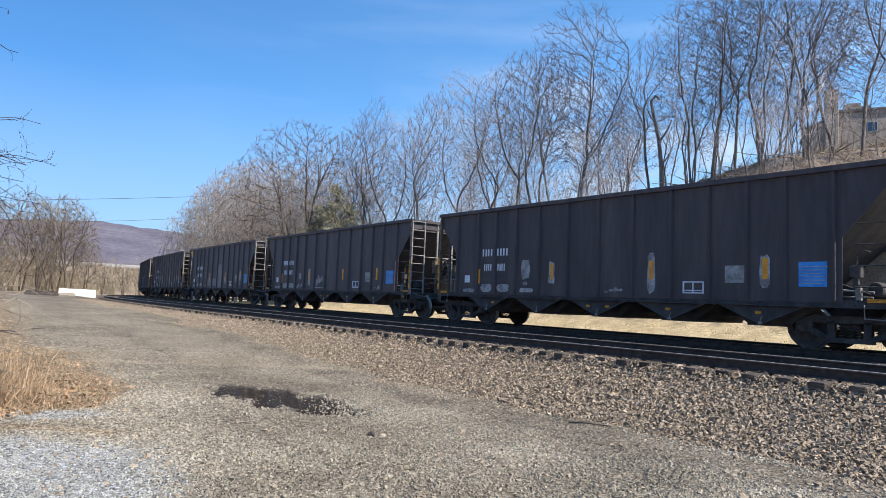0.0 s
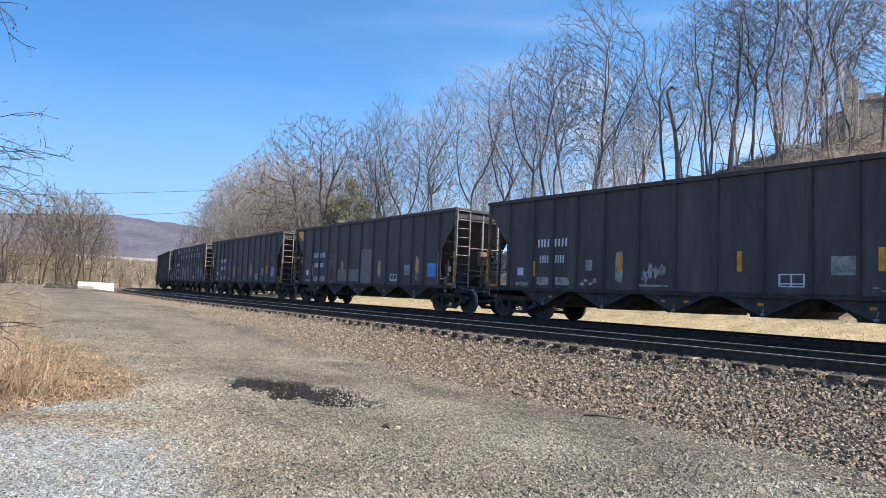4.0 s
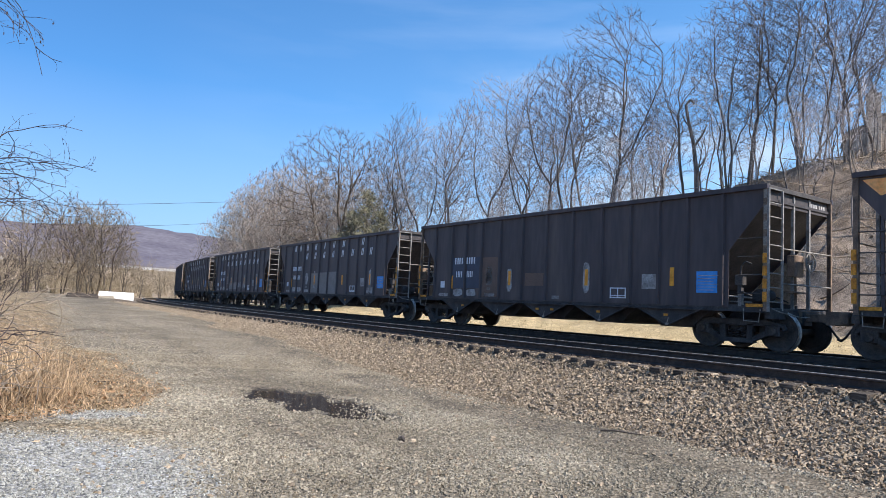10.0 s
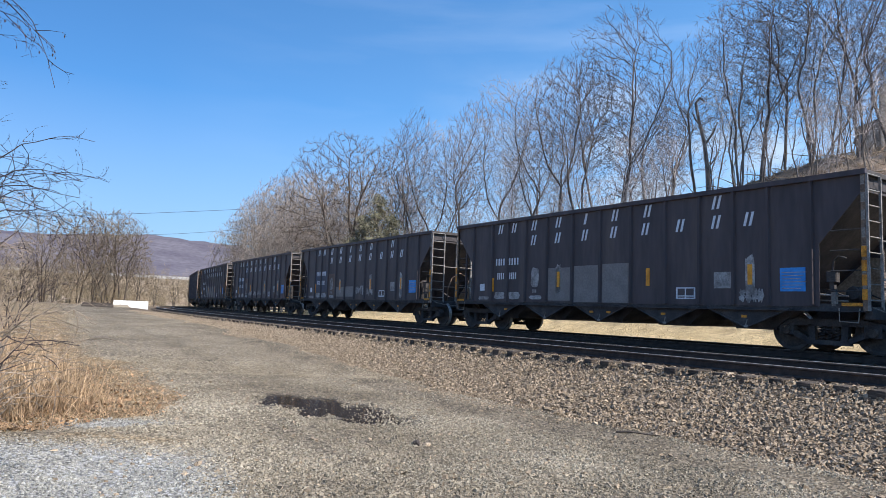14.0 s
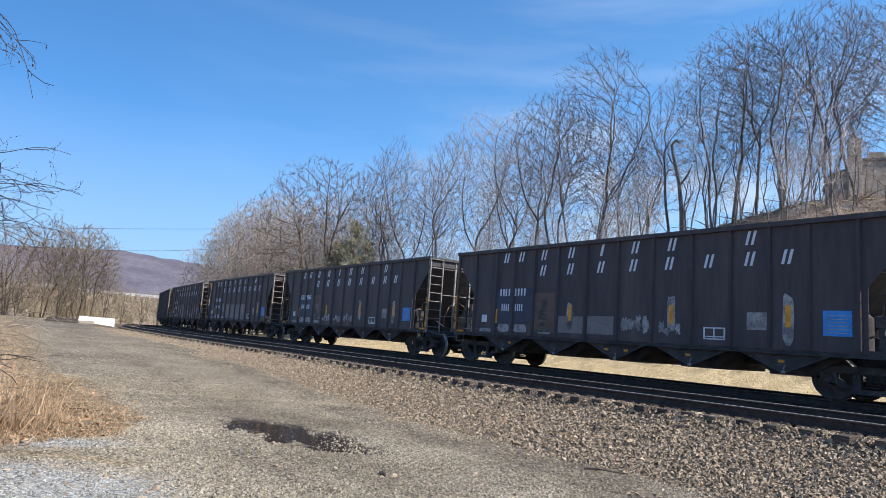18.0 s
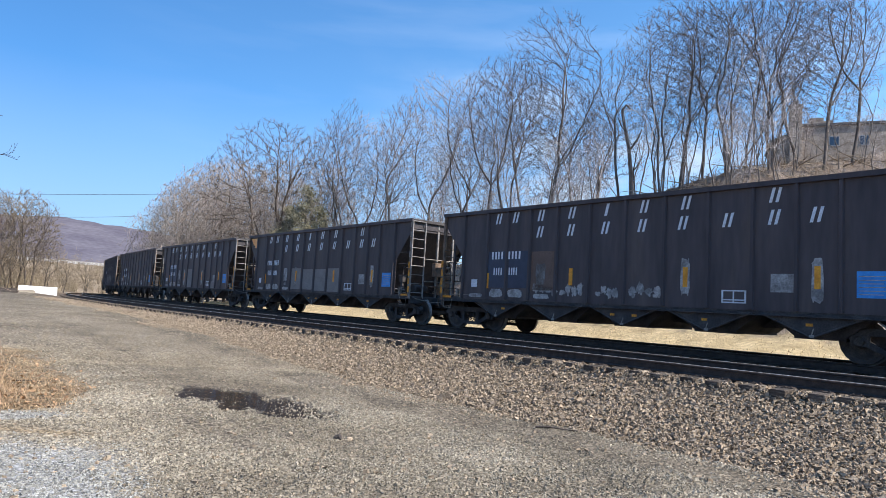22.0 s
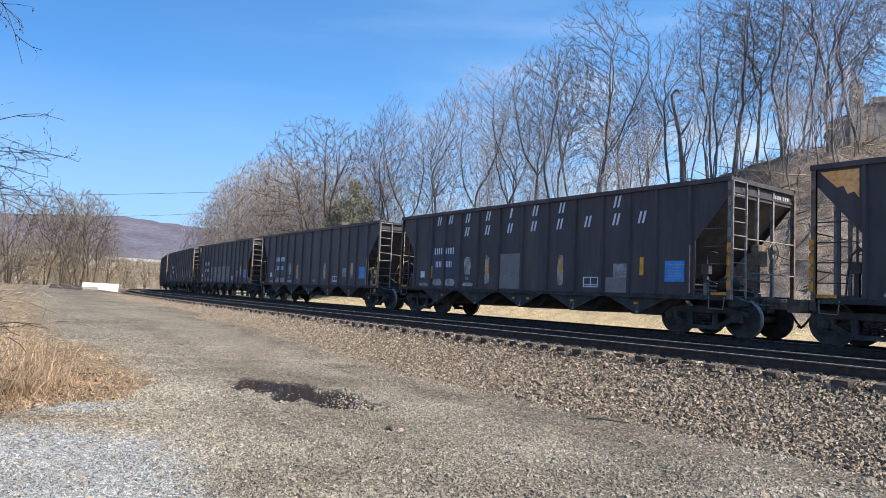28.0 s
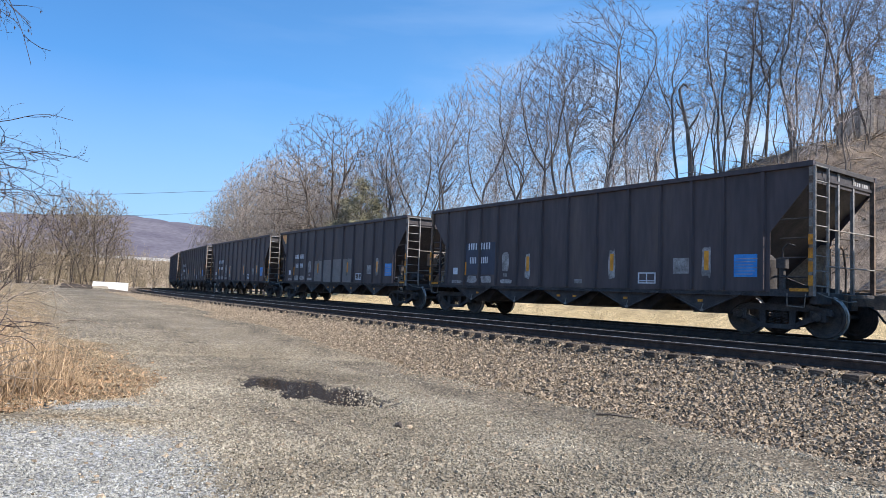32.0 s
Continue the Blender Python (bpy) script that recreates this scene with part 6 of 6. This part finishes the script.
grass("dry_grass", grass_spots(23000, 51), 0.55, M_GRASS, "dry matted orange-brown grass beside the road", 52, lean=0.7)
grass("tall_weeds", [q for q in grass_spots(5200, 53) if q[3] > 0.5], 1.25, M_GRASS, "tall dead grass and weed stalks", 54, 0.006, 0.28)
rr = np.random.RandomState(55)
ss, ee = rr.uniform(-32, 60, 13000), rr.uniform(0, 1, 13000)
ee = -3.2 - ee * (np.interp(ss, STRIP_S, STRIP_M) - 2.7)
gp = on_line(ss, ee, 0)
grass("track_side_grass", [(x, y, z, 1) for (x, y), z in zip(gp[:, :2], at_ground(gp[:, :2]))], 0.1, M_STRAW, "short dry straw-coloured grass beyond the track", 56, 0.012, 0.6)


def leaf_litter():
    r = np.random.RandomState(61)
    pts = [q for q in grass_spots(2600, 62) if math.hypot(q[0], q[1]) < 17]
    v, f = [], []
    for x, y, z, h in pts:
        c, a, s = Vector((x, y, z + 0.015 + 0.05 * r.rand())), r.uniform(0, 6.28), r.uniform(0.025, 0.05)
        u, w = Vector((math.cos(a), math.sin(a), r.normal(0, 0.3))) * s, Vector((-math.sin(a), math.cos(a), r.normal(0, 0.3))) * s * 0.6
        n = len(v)
        v += [tuple(c - u), tuple(c + w), tuple(c + u + Vector((0, 0, 0.01))), tuple(c - w)]
        f.append((n, n + 1, n + 2, n + 3))
    tagged(new("fallen_leaves", from_arrays("fallen_leaves", np.array(v), np.array(f), M_LEAF)), "curled brown fallen leaves on the grass", "leaves", kind="stuff")


leaf_litter()


def bush(x, y, h, seed, stems, label, arch=0.5, reach=(1, 0.2), leaves=0, thick=0.016):
    """A bare arching shrub with canes that lean out over the road."""
    rng = random.Random(seed)
    z0 = float(at_ground([(x, y)])[0])
    thing = tagged(new("shrub"), label, "shrub", "bare roadside shrubs")
    thing.location = (x, y, z0)
    canes, twigs, tips = [], [], []

    def cane(p, d, L, r, level):
        n = 9 if level == 0 else 5
        for i in range(n):
            sag = arch * (i / n) * (0.16 if level == 0 else 0.1)
            d = (d + Vector((rng.gauss(0, 0.1), rng.gauss(0, 0.1), rng.gauss(0, 0.08) - sag))).normalized()
            q = p + d * L / n
            (canes if level == 0 else twigs).append((*p, *q, max(r * (1 - 0.8 * i / n), 0.0025), max(r * (1 - 0.8 * (i + 1) / n), 0.002)))
            if level < 3 and i > n * 0.25:
                for _ in range(1 + (rng.random() < 0.5)):
                    o = Vector((rng.gauss(0.2, 1), rng.gauss(0, 1), rng.gauss(0, 0.8))).normalized()
                    cane(q, (d * 0.75 + o * 0.65).normalized(), L * rng.uniform(0.22, 0.42), r * 0.5, level + 1)
            p = q
        tips.append(p)

    for k in range(stems):
        d = Vector((rng.uniform(-0.4, 0.7) * reach[0], rng.uniform(-0.5, 0.5) * 1.0 + reach[1], rng.uniform(0.8, 1.3))).normalized()
        cane(Vector((rng.uniform(-0.25, 0.25), rng.uniform(-0.25, 0.25), -0.1)), d, h * rng.uniform(0.7, 1.15), thick * rng.uniform(0.7, 1.2), 0)
    tagged(part("branchwork", from_arrays("branchwork", *tubes(canes, 6), M_TWIGDARK, True), None, thing), kind="stuff")
    part("crown", from_arrays("twigs", *tubes(twigs, 3), M_TWIGDARK), None, thing)
    if leaves:
        v, f = [], []
        for p in tips[::max(1, len(tips) // leaves)]:
            n, s = len(v), rng.uniform(0.012, 0.022)
            a = rng.uniform(0, 6.28)
            w = Vector((math.cos(a), math.sin(a), 0)) * s * 0.5
            v += [tuple(p), tuple(p + w + Vector((0, 0, -s))), tuple(p + Vector((0, 0, -2.4 * s))), tuple(p - w + Vector((0, 0, -s)))]
            f.append((n, n + 1, n + 2, n + 3))
        part("hanging_leaves", from_arrays("hanging_leaves", np.array(v), np.array(f), M_TWIGDARK), None, thing, "few shrivelled leaves")
    return thing


bush(-10.9, 10.6, 2.4, 72, 8, "bare tangled shrub among dry grass", 0.5, (0.4, 0.1))
bush(-12.0, 14.0, 2.0, 73, 8, "bare brown shrub among dry grass", 0.4, (0.4, 0.0))
bush(-15.8, 21.5, 2.2, 74, 8, "bare brown shrub at the road's edge", 0.4, (0.4, 0.0))
def tangle(root, canes, reach, label, seed, twigs=8, sub=4, curl=0.2, thick=0.016, length=0.5, leaves=0, edge=-31.5, mat=None, hang=0.15):
    """A shrub of arching canes with curling side twigs; reach: azimuth, elevation and distance ranges of the cane tips."""
    rng = random.Random(seed)
    x, y = polar(*root)
    base = Vector((x, y, float(at_ground([(x, y)])[0])))
    thing = tagged(new("shrub"), label, "shrub", "bare roadside shrubs")
    thing.location = base
    heavy, light, wisps, buds = [], [], [], []

    def strand(p, d, L, r, level, out):
        n = 6
        bend = Vector((rng.gauss(0, curl), rng.gauss(0, curl), rng.gauss(0.02, curl)))
        for i in range(n):
            d = (d + bend * 0.6 + Vector((rng.gauss(0, 0.1), rng.gauss(0, 0.1), rng.gauss(0, 0.1) - 0.025 * hang))).normalized()
            q = p + d * L / n
            w = q + base
            if math.degrees(math.atan2(w.x, w.y)) > edge + rng.gauss(0, 0.4):
                return
            out.append((*p, *q, r * (1 - 0.1 * i), r * (1 - 0.1 * (i + 1))))
            if level < 2 and i > 0:
                for _ in range(sub - 2 + rng.randrange(2)):
                    o = Vector((rng.gauss(0, 1), rng.gauss(0, 1), rng.gauss(0, 1))).normalized()
                    strand(q, (d + o * 0.9).normalized(), L * rng.uniform(0.3, 0.55), max(r * 0.9, 0.006), level + 1, wisps)
            p = q
        buds.append(p)

    for k in range(canes):
        tip = Vector((*polar(rng.uniform(*reach[0]), 1), 0))
        dist = rng.uniform(*reach[2])
        tip = Vector((tip.x * dist, tip.y * dist, 1.6 + dist * math.tan(radians(rng.uniform(*reach[1]))))) - base
        start = Vector((rng.uniform(-0.3, 0.3), rng.uniform(-0.3, 0.3), -0.1))
        ctrl = Vector((start.x + tip.x * rng.uniform(0.1, 0.35), start.y + tip.y * rng.uniform(0.1, 0.35), tip.z * (rng.uniform(0.75, 1.25) + 0.3 * hang)))
        n, pts = 22, []
        turns, phase, bow, droop = rng.uniform(3, 5.5), rng.uniform(0, 6.28), rng.uniform(0.15, 0.4) * hang, rng.choice((0.1, 0.3, 0.6, 1.0)) * hang
        for i in range(n + 1):
            u = i / n
            sway = math.sin(u * turns + phase) * bow * u
            hook = max(0.0, (u - 0.45) / 0.55) ** 2 * droop
            pts.append(start * (1 - u) ** 2 + ctrl * 2 * u * (1 - u) + tip * u * u + Vector((sway * 0.6, sway * 0.6, sway - hook)) + Vector((rng.gauss(0, 0.012), rng.gauss(0, 0.012), rng.gauss(0, 0.012))))
        r0 = thick * rng.uniform(0.7, 1.2)
        for i in range(n):
            heavy.append((*pts[i], *pts[i + 1], max(r0 * (1 - 0.85 * i / n), 0.003), max(r0 * (1 - 0.85 * (i + 1) / n), 0.003)))
        for j in range(twigs):
            i = int(n * rng.uniform(0.35, 1.0))
            d = (pts[min(i + 1, n)] - pts[min(i, n - 1)]).normalized()
            o = Vector((rng.gauss(0, 1), rng.gauss(0, 1), rng.gauss(0, 1))).normalized()
            strand(pts[i], (d + o * 0.8).normalized(), length * rng.uniform(0.5, 1.3), 0.0052, 0 if sub > 1 else 2, light)
    m = mat or M_TWIGDARK
    tagged(part("branchwork", from_arrays("branchwork", *tubes(heavy, 6), m, True), None, thing), kind="stuff")
    v0, f0 = tubes(light, 3)
    f0 = np.concatenate([f0[:, [0, 1, 2]], f0[:, [0, 2, 3]]])
    if wisps:
        v1, f1 = slivers(wisps, seed)
        v0, f0 = np.concatenate([v0, v1]), np.concatenate([f0, f1 + len(v0)])
    tagged(part("crown", from_arrays("twigs", v0, f0, m), None, thing), kind="stuff")
    if leaves and buds:
        v, f = [], []
        for p in rng.sample(buds, min(leaves, len(buds))):
            n, s = len(v), rng.uniform(0.012, 0.02)
            a = rng.uniform(0, 6.28)
            w = Vector((math.cos(a), math.sin(a), 0)) * s * 0.55
            v += [tuple(p), tuple(p + w + Vector((0, 0, -s))), tuple(p + Vector((0, 0, -2.6 * s))), tuple(p - w + Vector((0, 0, -s)))]
            f.append((n, n + 1, n + 2, n + 3))
        tagged(part("hanging_leaf", from_arrays("hanging_leaf", np.array(v), np.array(f), m), None, thing, "few shrivelled leaves"), kind="stuff")
    return thing


tangle((-47, 9.0), 11, ((-34.6, -30.8), (8.0, 15.5), (7.6, 9.6)), "bare arching shrub with dark curling twigs overhanging the road", 71, twigs=5, sub=2, curl=0.4, length=0.8, edge=-30.6, hang=0.35)
tangle((-48, 9.2), 11, ((-46, -38.2), (6.0, 17.5), (7.8, 10.0)), "dense bare shrub of dark fine twigs", 79, twigs=8, sub=3, curl=0.32, length=0.55, leaves=40, edge=-35.9, hang=0.5)
tangle((-49, 9.4), 3, ((-35.6, -34.2), (19.6, 21.6), (8.0, 9.0)), "tall bare shrub with hanging catkins", 75, twigs=6, sub=2, curl=0.12, length=0.5, leaves=40, edge=-33.7, hang=1.0)
tangle((-50, 9.5), 9, ((-46, -37.8), (15.5, 28.0), (8.0, 9.5)), "tall bare shrub with a few hanging leaves", 80, twigs=7, sub=2, length=0.5, leaves=90, edge=-35.8, hang=1.0)
tangle((-41.5, 9.8), 26, ((-44, -34.5), (1.0, 7.5), (8.8, 12.0)), "pale bare thorny shrub among dry grass", 76, twigs=7, sub=2, length=0.5, thick=0.01, mat=M_BRUSH, edge=-33.2)
tangle((-41.0, 7.2), 36, ((-39, -30.5), (-7.0, 0.5), (6.6, 8.2)), "dry weed with long arching stems", 77, twigs=2, sub=1, length=0.5, thick=0.011, mat=M_BRUSH, edge=-28)
tangle((-40.5, 6.6), 4, ((-38, -31.0), (-6.0, -1.0), (6.2, 7.4)), "dark thin cane leaning over dry grass", 78, twigs=2, sub=1, length=0.4, thick=0.009, edge=-28)


def scrap():
    x, y = polar(-34.1, 12.6)
    z = float(at_ground([(x, y)])[0])
    r = random.Random(4)
    b = Build()
    vs = [(0.07 * math.cos(a) * r.uniform(0.6, 1.2), 0.05 * math.sin(a) * r.uniform(0.6, 1.2), 0.02 + r.uniform(0, 0.05)) for a in np.linspace(0, 5.5, 8)]
    b.add(vs + [(px * 0.95, py * 0.95, pz - 0.004) for px, py, pz in vs], [tuple(range(8)), tuple(range(15, 7, -1))] + [((i + 1) % 8, i, i + 8, (i + 1) % 8 + 8) for i in range(8)])
    ob = new("plastic_scrap", b.mesh("plastic_scrap", M_GREENPLASTIC))
    ob.location = (x, y, z + 0.12)
    tagged(ob, "crumpled scrap of bright green plastic in grass", "litter")


scrap()


# ---- things by the road and beyond ----
def barrier(az, d, turn, label):
    x, y = polar(az, d)
    z = float(at_ground([polar(-29.3, 80)])[0])
    b = Build().prism_x([(-0.3, -0.4), (0.3, -0.4), (0.3, 0.2), (0.14, 0.32), (0.1, 0.66), (-0.1, 0.66), (-0.14, 0.32), (-0.3, 0.2)], -0.85, 0.85)
    b.v = [(px, py, pz) for px, py, pz in b.v]
    ob = new("road_barrier", b.mesh("road_barrier", M_CONCRETE))
    ob.matrix_basis = pose(x, y, z - 0.02, 0, 0, turn)
    return tagged(ob, label, "barrier", "concrete barriers at the road's end")


barrier(-29.25, 80, 28.6, "whitewashed concrete road barrier at the gravel road's end")
barrier(-28.02, 80, 28.6, "whitewashed concrete road barrier at the gravel road's end")


def gravel_heap():
    """A low graded ridge of gravel along the foot of the barriers."""
    x, y = polar(-28.7, 78.6)
    u, w = np.meshgrid(np.linspace(-1, 1, 41), np.linspace(-1, 1, 13))
    px, py = u.ravel() * 3.4, w.ravel() * 1.0
    top = 0.36 * np.clip(1 - (px / 3.4) ** 2, 0, 1) ** 0.6 * np.clip(1 - (py / 1.0) ** 2, 0, 1) * (0.9 + 0.25 * waves(px, py, 1.3, 31)) - 0.12
    a = radians(28.6)
    wx, wy = x + px * math.cos(a) - py * math.sin(a), y + px * math.sin(a) + py * math.cos(a)
    z = at_ground(list(zip(wx, wy))) + top
    i = (np.arange(12)[:, None] * 41 + np.arange(40)[None, :]).ravel()
    me = from_arrays("gravel_heap", np.stack([wx, wy, z], -1), np.stack([i, i + 1, i + 42, i + 41], -1), M_FARGRAVEL, True)
    tagged(new("gravel_heap", me), "low ridge of tan gravel before the barriers", "gravel", kind="stuff")


gravel_heap()


def timber_stack():
    x, y = polar(-30.95, 70)
    z = float(at_ground([(x, y)])[0])
    stack = tagged(new("timber_stack"), "low dark stack of old railway timbers on the gravel", "timber")
    stack.matrix_basis = pose(x, y, z, 0, 0, 22)
    r = random.Random(5)
    for k, (px, py, pz) in enumerate([(0, -0.3, 0), (0.1, 0, 0), (-0.1, 0.3, 0), (0.05, -0.15, 0.2)]):
        b = Build().box(-1.25, 1.25, -0.12, 0.12, 0, 0.19, bevel=0.015)
        part("timber", b, M_TIMBER, stack).matrix_basis = pose(px, py, pz, 0, 0, r.uniform(-6, 6))
    x, y = polar(-30.25, 76)
    b = Build().box(-0.6, 0.6, -0.14, 0.14, 0, 0.16, bevel=0.015)
    ob = new("bleached_timber", b.mesh("bleached_timber", M_WOODSCRAP))
    ob.matrix_basis = pose(x, y, float(at_ground([(x, y)])[0]), 0, 0, 30)
    tagged(ob, "bleached grey timber lying beside the stack", "timber")


timber_stack()


def guard_wall():
    pts = [polar(a, 212) for a in np.linspace(-42, -19, 24)]
    b = Build()
    for (x0, y0), (x1, y1) in zip(pts, pts[1:]):
        d = Vector((x1 - x0, y1 - y0, 0)).normalized()
        n = Vector((-d.y, d.x, 0)) * 0.2
        z = 10.6
        q = [Vector((x0, y0, z - 3)) - n, Vector((x1, y1, z - 3)) - n, Vector((x1, y1, z - 3)) + n, Vector((x0, y0, z - 3)) + n]
        b.add(q + [p + Vector((0, 0, 3.5)) for p in q], [(3, 2, 1, 0), (4, 5, 6, 7), (0, 1, 5, 4), (2, 3, 7, 6)])
    tagged(new("highway_wall", b.mesh("highway_wall", M_GUARD)), "long pale highway parapet beyond the thicket", "wall", kind="structure")


guard_wall()


def cable(az0, el0, az1, el1, d, r, label):
    """A straight stretch through two sighted places, carried on beyond both."""
    p0, p1 = (Vector((*polar(a, d), 1.6 + d * math.tan(radians(e)))) for a, e in ((az0, el0), (az1, el1)))
    pts = [p0.lerp(p1, u) + Vector((0, 0, (u - 0.5) ** 2 * 0.5)) for u in np.linspace(-1.2, 1.8, 25)]
    ob = new("power_cable", Build().rod(pts, r, 5).mesh("power_cable", M_WIRE))
    tagged(ob, label, "cable", "overhead power cables")


cable(-34.1, 6.46, -19.0, 8.57, 135, 0.034, "thick dark overhead power cable")
cable(-27.4, 5.7, -21.04, 6.64, 130, 0.026, "thin dark overhead power cable")


def house():
    x, y = polar(30.0, 95)
    h = tagged(new("house"), "grey stone house with a tall chimney on the wooded bank", "house")
    h.matrix_basis = pose(x, y, 21.0, 0, 0, -24)
    part("wall", Build().box(0.6, 17.0, -1.0, 8, -3, 7.6), M_WALLSTONE, h, "grey rough stone wall")
    part("wing", Build().prism([(-2.6, -3), (0.6, -3), (0.6, 7.1), (-2.6, 6.0)], -0.6, 7), M_WALLSTONE, h, "lower wing with a sloping roofline")
    part("roof", Build().box(0.4, 17.2, -1.2, 8.2, 7.6, 7.95, bevel=0.06), M_ROOF, h, "flat dark roof edge")
    part("wing_roof", Build().prism([(-2.9, 5.85), (0.6, 7.2), (0.6, 7.4), (-2.95, 6.02)], -0.8, 7.2), M_ROOF, h)
    part("parapet", Build().box(1.6, 3.2, -1.0, 0.2, 7.95, 8.7).box(3.2, 4.2, -1.0, 0.2, 7.95, 8.3), M_WALLSTONE, h)
    ch = part("chimney", Build().box(-0.7, 0.75, -1.6, -0.4, -3, 10.3, bevel=0.04).box(-0.8, 0.85, -1.7, -0.3, 10.1, 10.4), M_WALLSTONE, h, "tall stone chimney")
    part("chimney_pot", Build().rod([(0.0, -1.0, 10.4), (0.0, -1.0, 11.0)], 0.35, 10), M_WALLSTONE, ch)
    for wx in (4.35, 7.6, 11.4):
        w = part("window", Build().box(wx - 0.58, wx + 0.58, -1.05, -0.95, 5.0, 6.25), M_GUARD, h, "pale framed window")
        for k in (-1, 1):
            part("pane", Build().box(wx + k * 0.26 - 0.23, wx + k * 0.26 + 0.23, -1.07, -1.05, 5.08, 6.17), M_GLASSBLUE, w, "blue sky-reflecting glass")


house()


def small_things():
    for x, y, sz, mat, label, name in ((-0.84, 8.72, 0.1, M_TIMBER, "dark brown lump of rock on the gravel road", "rock"), (-0.7, 8.75, 0.085, M_STONE, "tan lump of rock on the gravel road", "rock")):
        z = float(at_ground([(x, y)])[0])
        bm = bmesh.new()
        bmesh.ops.create_icosphere(bm, subdivisions=2, radius=sz * 0.5)
        for v in bm.verts:
            v.co *= 1 + 0.9 * noise.noise(v.co * 22 + Vector((x * 9, y, 0)))
            v.co.z *= 0.7
        me = bpy.data.meshes.new(name)
        bm.to_mesh(me)
        bm.free()
        me.materials.append(mat)
        ob = new(name, me)
        ob.location = (x, y, z + sz * 0.2)
        tagged(ob, label, "rock", "loose rocks")
    for x, y, L, wd, turn, mat, label in ((2.27, 10.25, 0.62, 0.03, -20, M_TIMBER, "thin dark stick on the gravel"), (4.15, 8.85, 0.34, 0.1, 5, M_WOODSCRAP, "short weathered board offcut on the gravel"),
                                          (-3.35, 11.35, 0.45, 0.025, 15, M_TIMBER, "thin dark stick on the gravel"), (-6.3, 11.6, 0.5, 0.02, 5, M_TIMBER, "thin dark stick in the grass"), (5.15, 7.0, 0.4, 0.14, 12, M_WOODSCRAP, "broken board offcut on the gravel")):
        z = float(at_ground([(x, y)])[0])
        if wd > 0.05:
            b = Build().box(-L / 2, L / 2, -wd / 2, wd / 2, 0, 0.04, bevel=0.006)
        else:
            b = Build().rod([(-L / 2, 0, 0.01), (-L / 6, 0.02, 0.025), (L / 5, -0.02, 0.02), (L / 2, 0.03, 0.012)], [wd * 0.5, wd * 0.45, wd * 0.4, wd * 0.2], 6)
        ob = new("board" if wd > 0.05 else "stick", b.mesh("stick", mat))
        ob.matrix_basis = pose(x, y, z + 0.005, 0, 0, turn)
        tagged(ob, label, "wood scrap")


small_things()


# ---- what moves ----
def motions():
    stops = sorted(set([float(v) for v in range(0, 33, 2)] + [6.0, 9.0, 13.0, 19.0, 23.0, 28.0, 32.0]))
    turns = [k * 0.16 for k in range(0, 201)]
    for i, (car, wheels) in enumerate(TRAIN):
        walk(car, [(t, car_pose(run_at(t) + i * CAR_PITCH)) for t in stops])
        for w, x in wheels:
            walk(w, [(t, pose(x, 0, 0.457, 0, math.degrees((run_at(0) - run_at(t)) / 0.457), 0)) for t in turns])


motions()
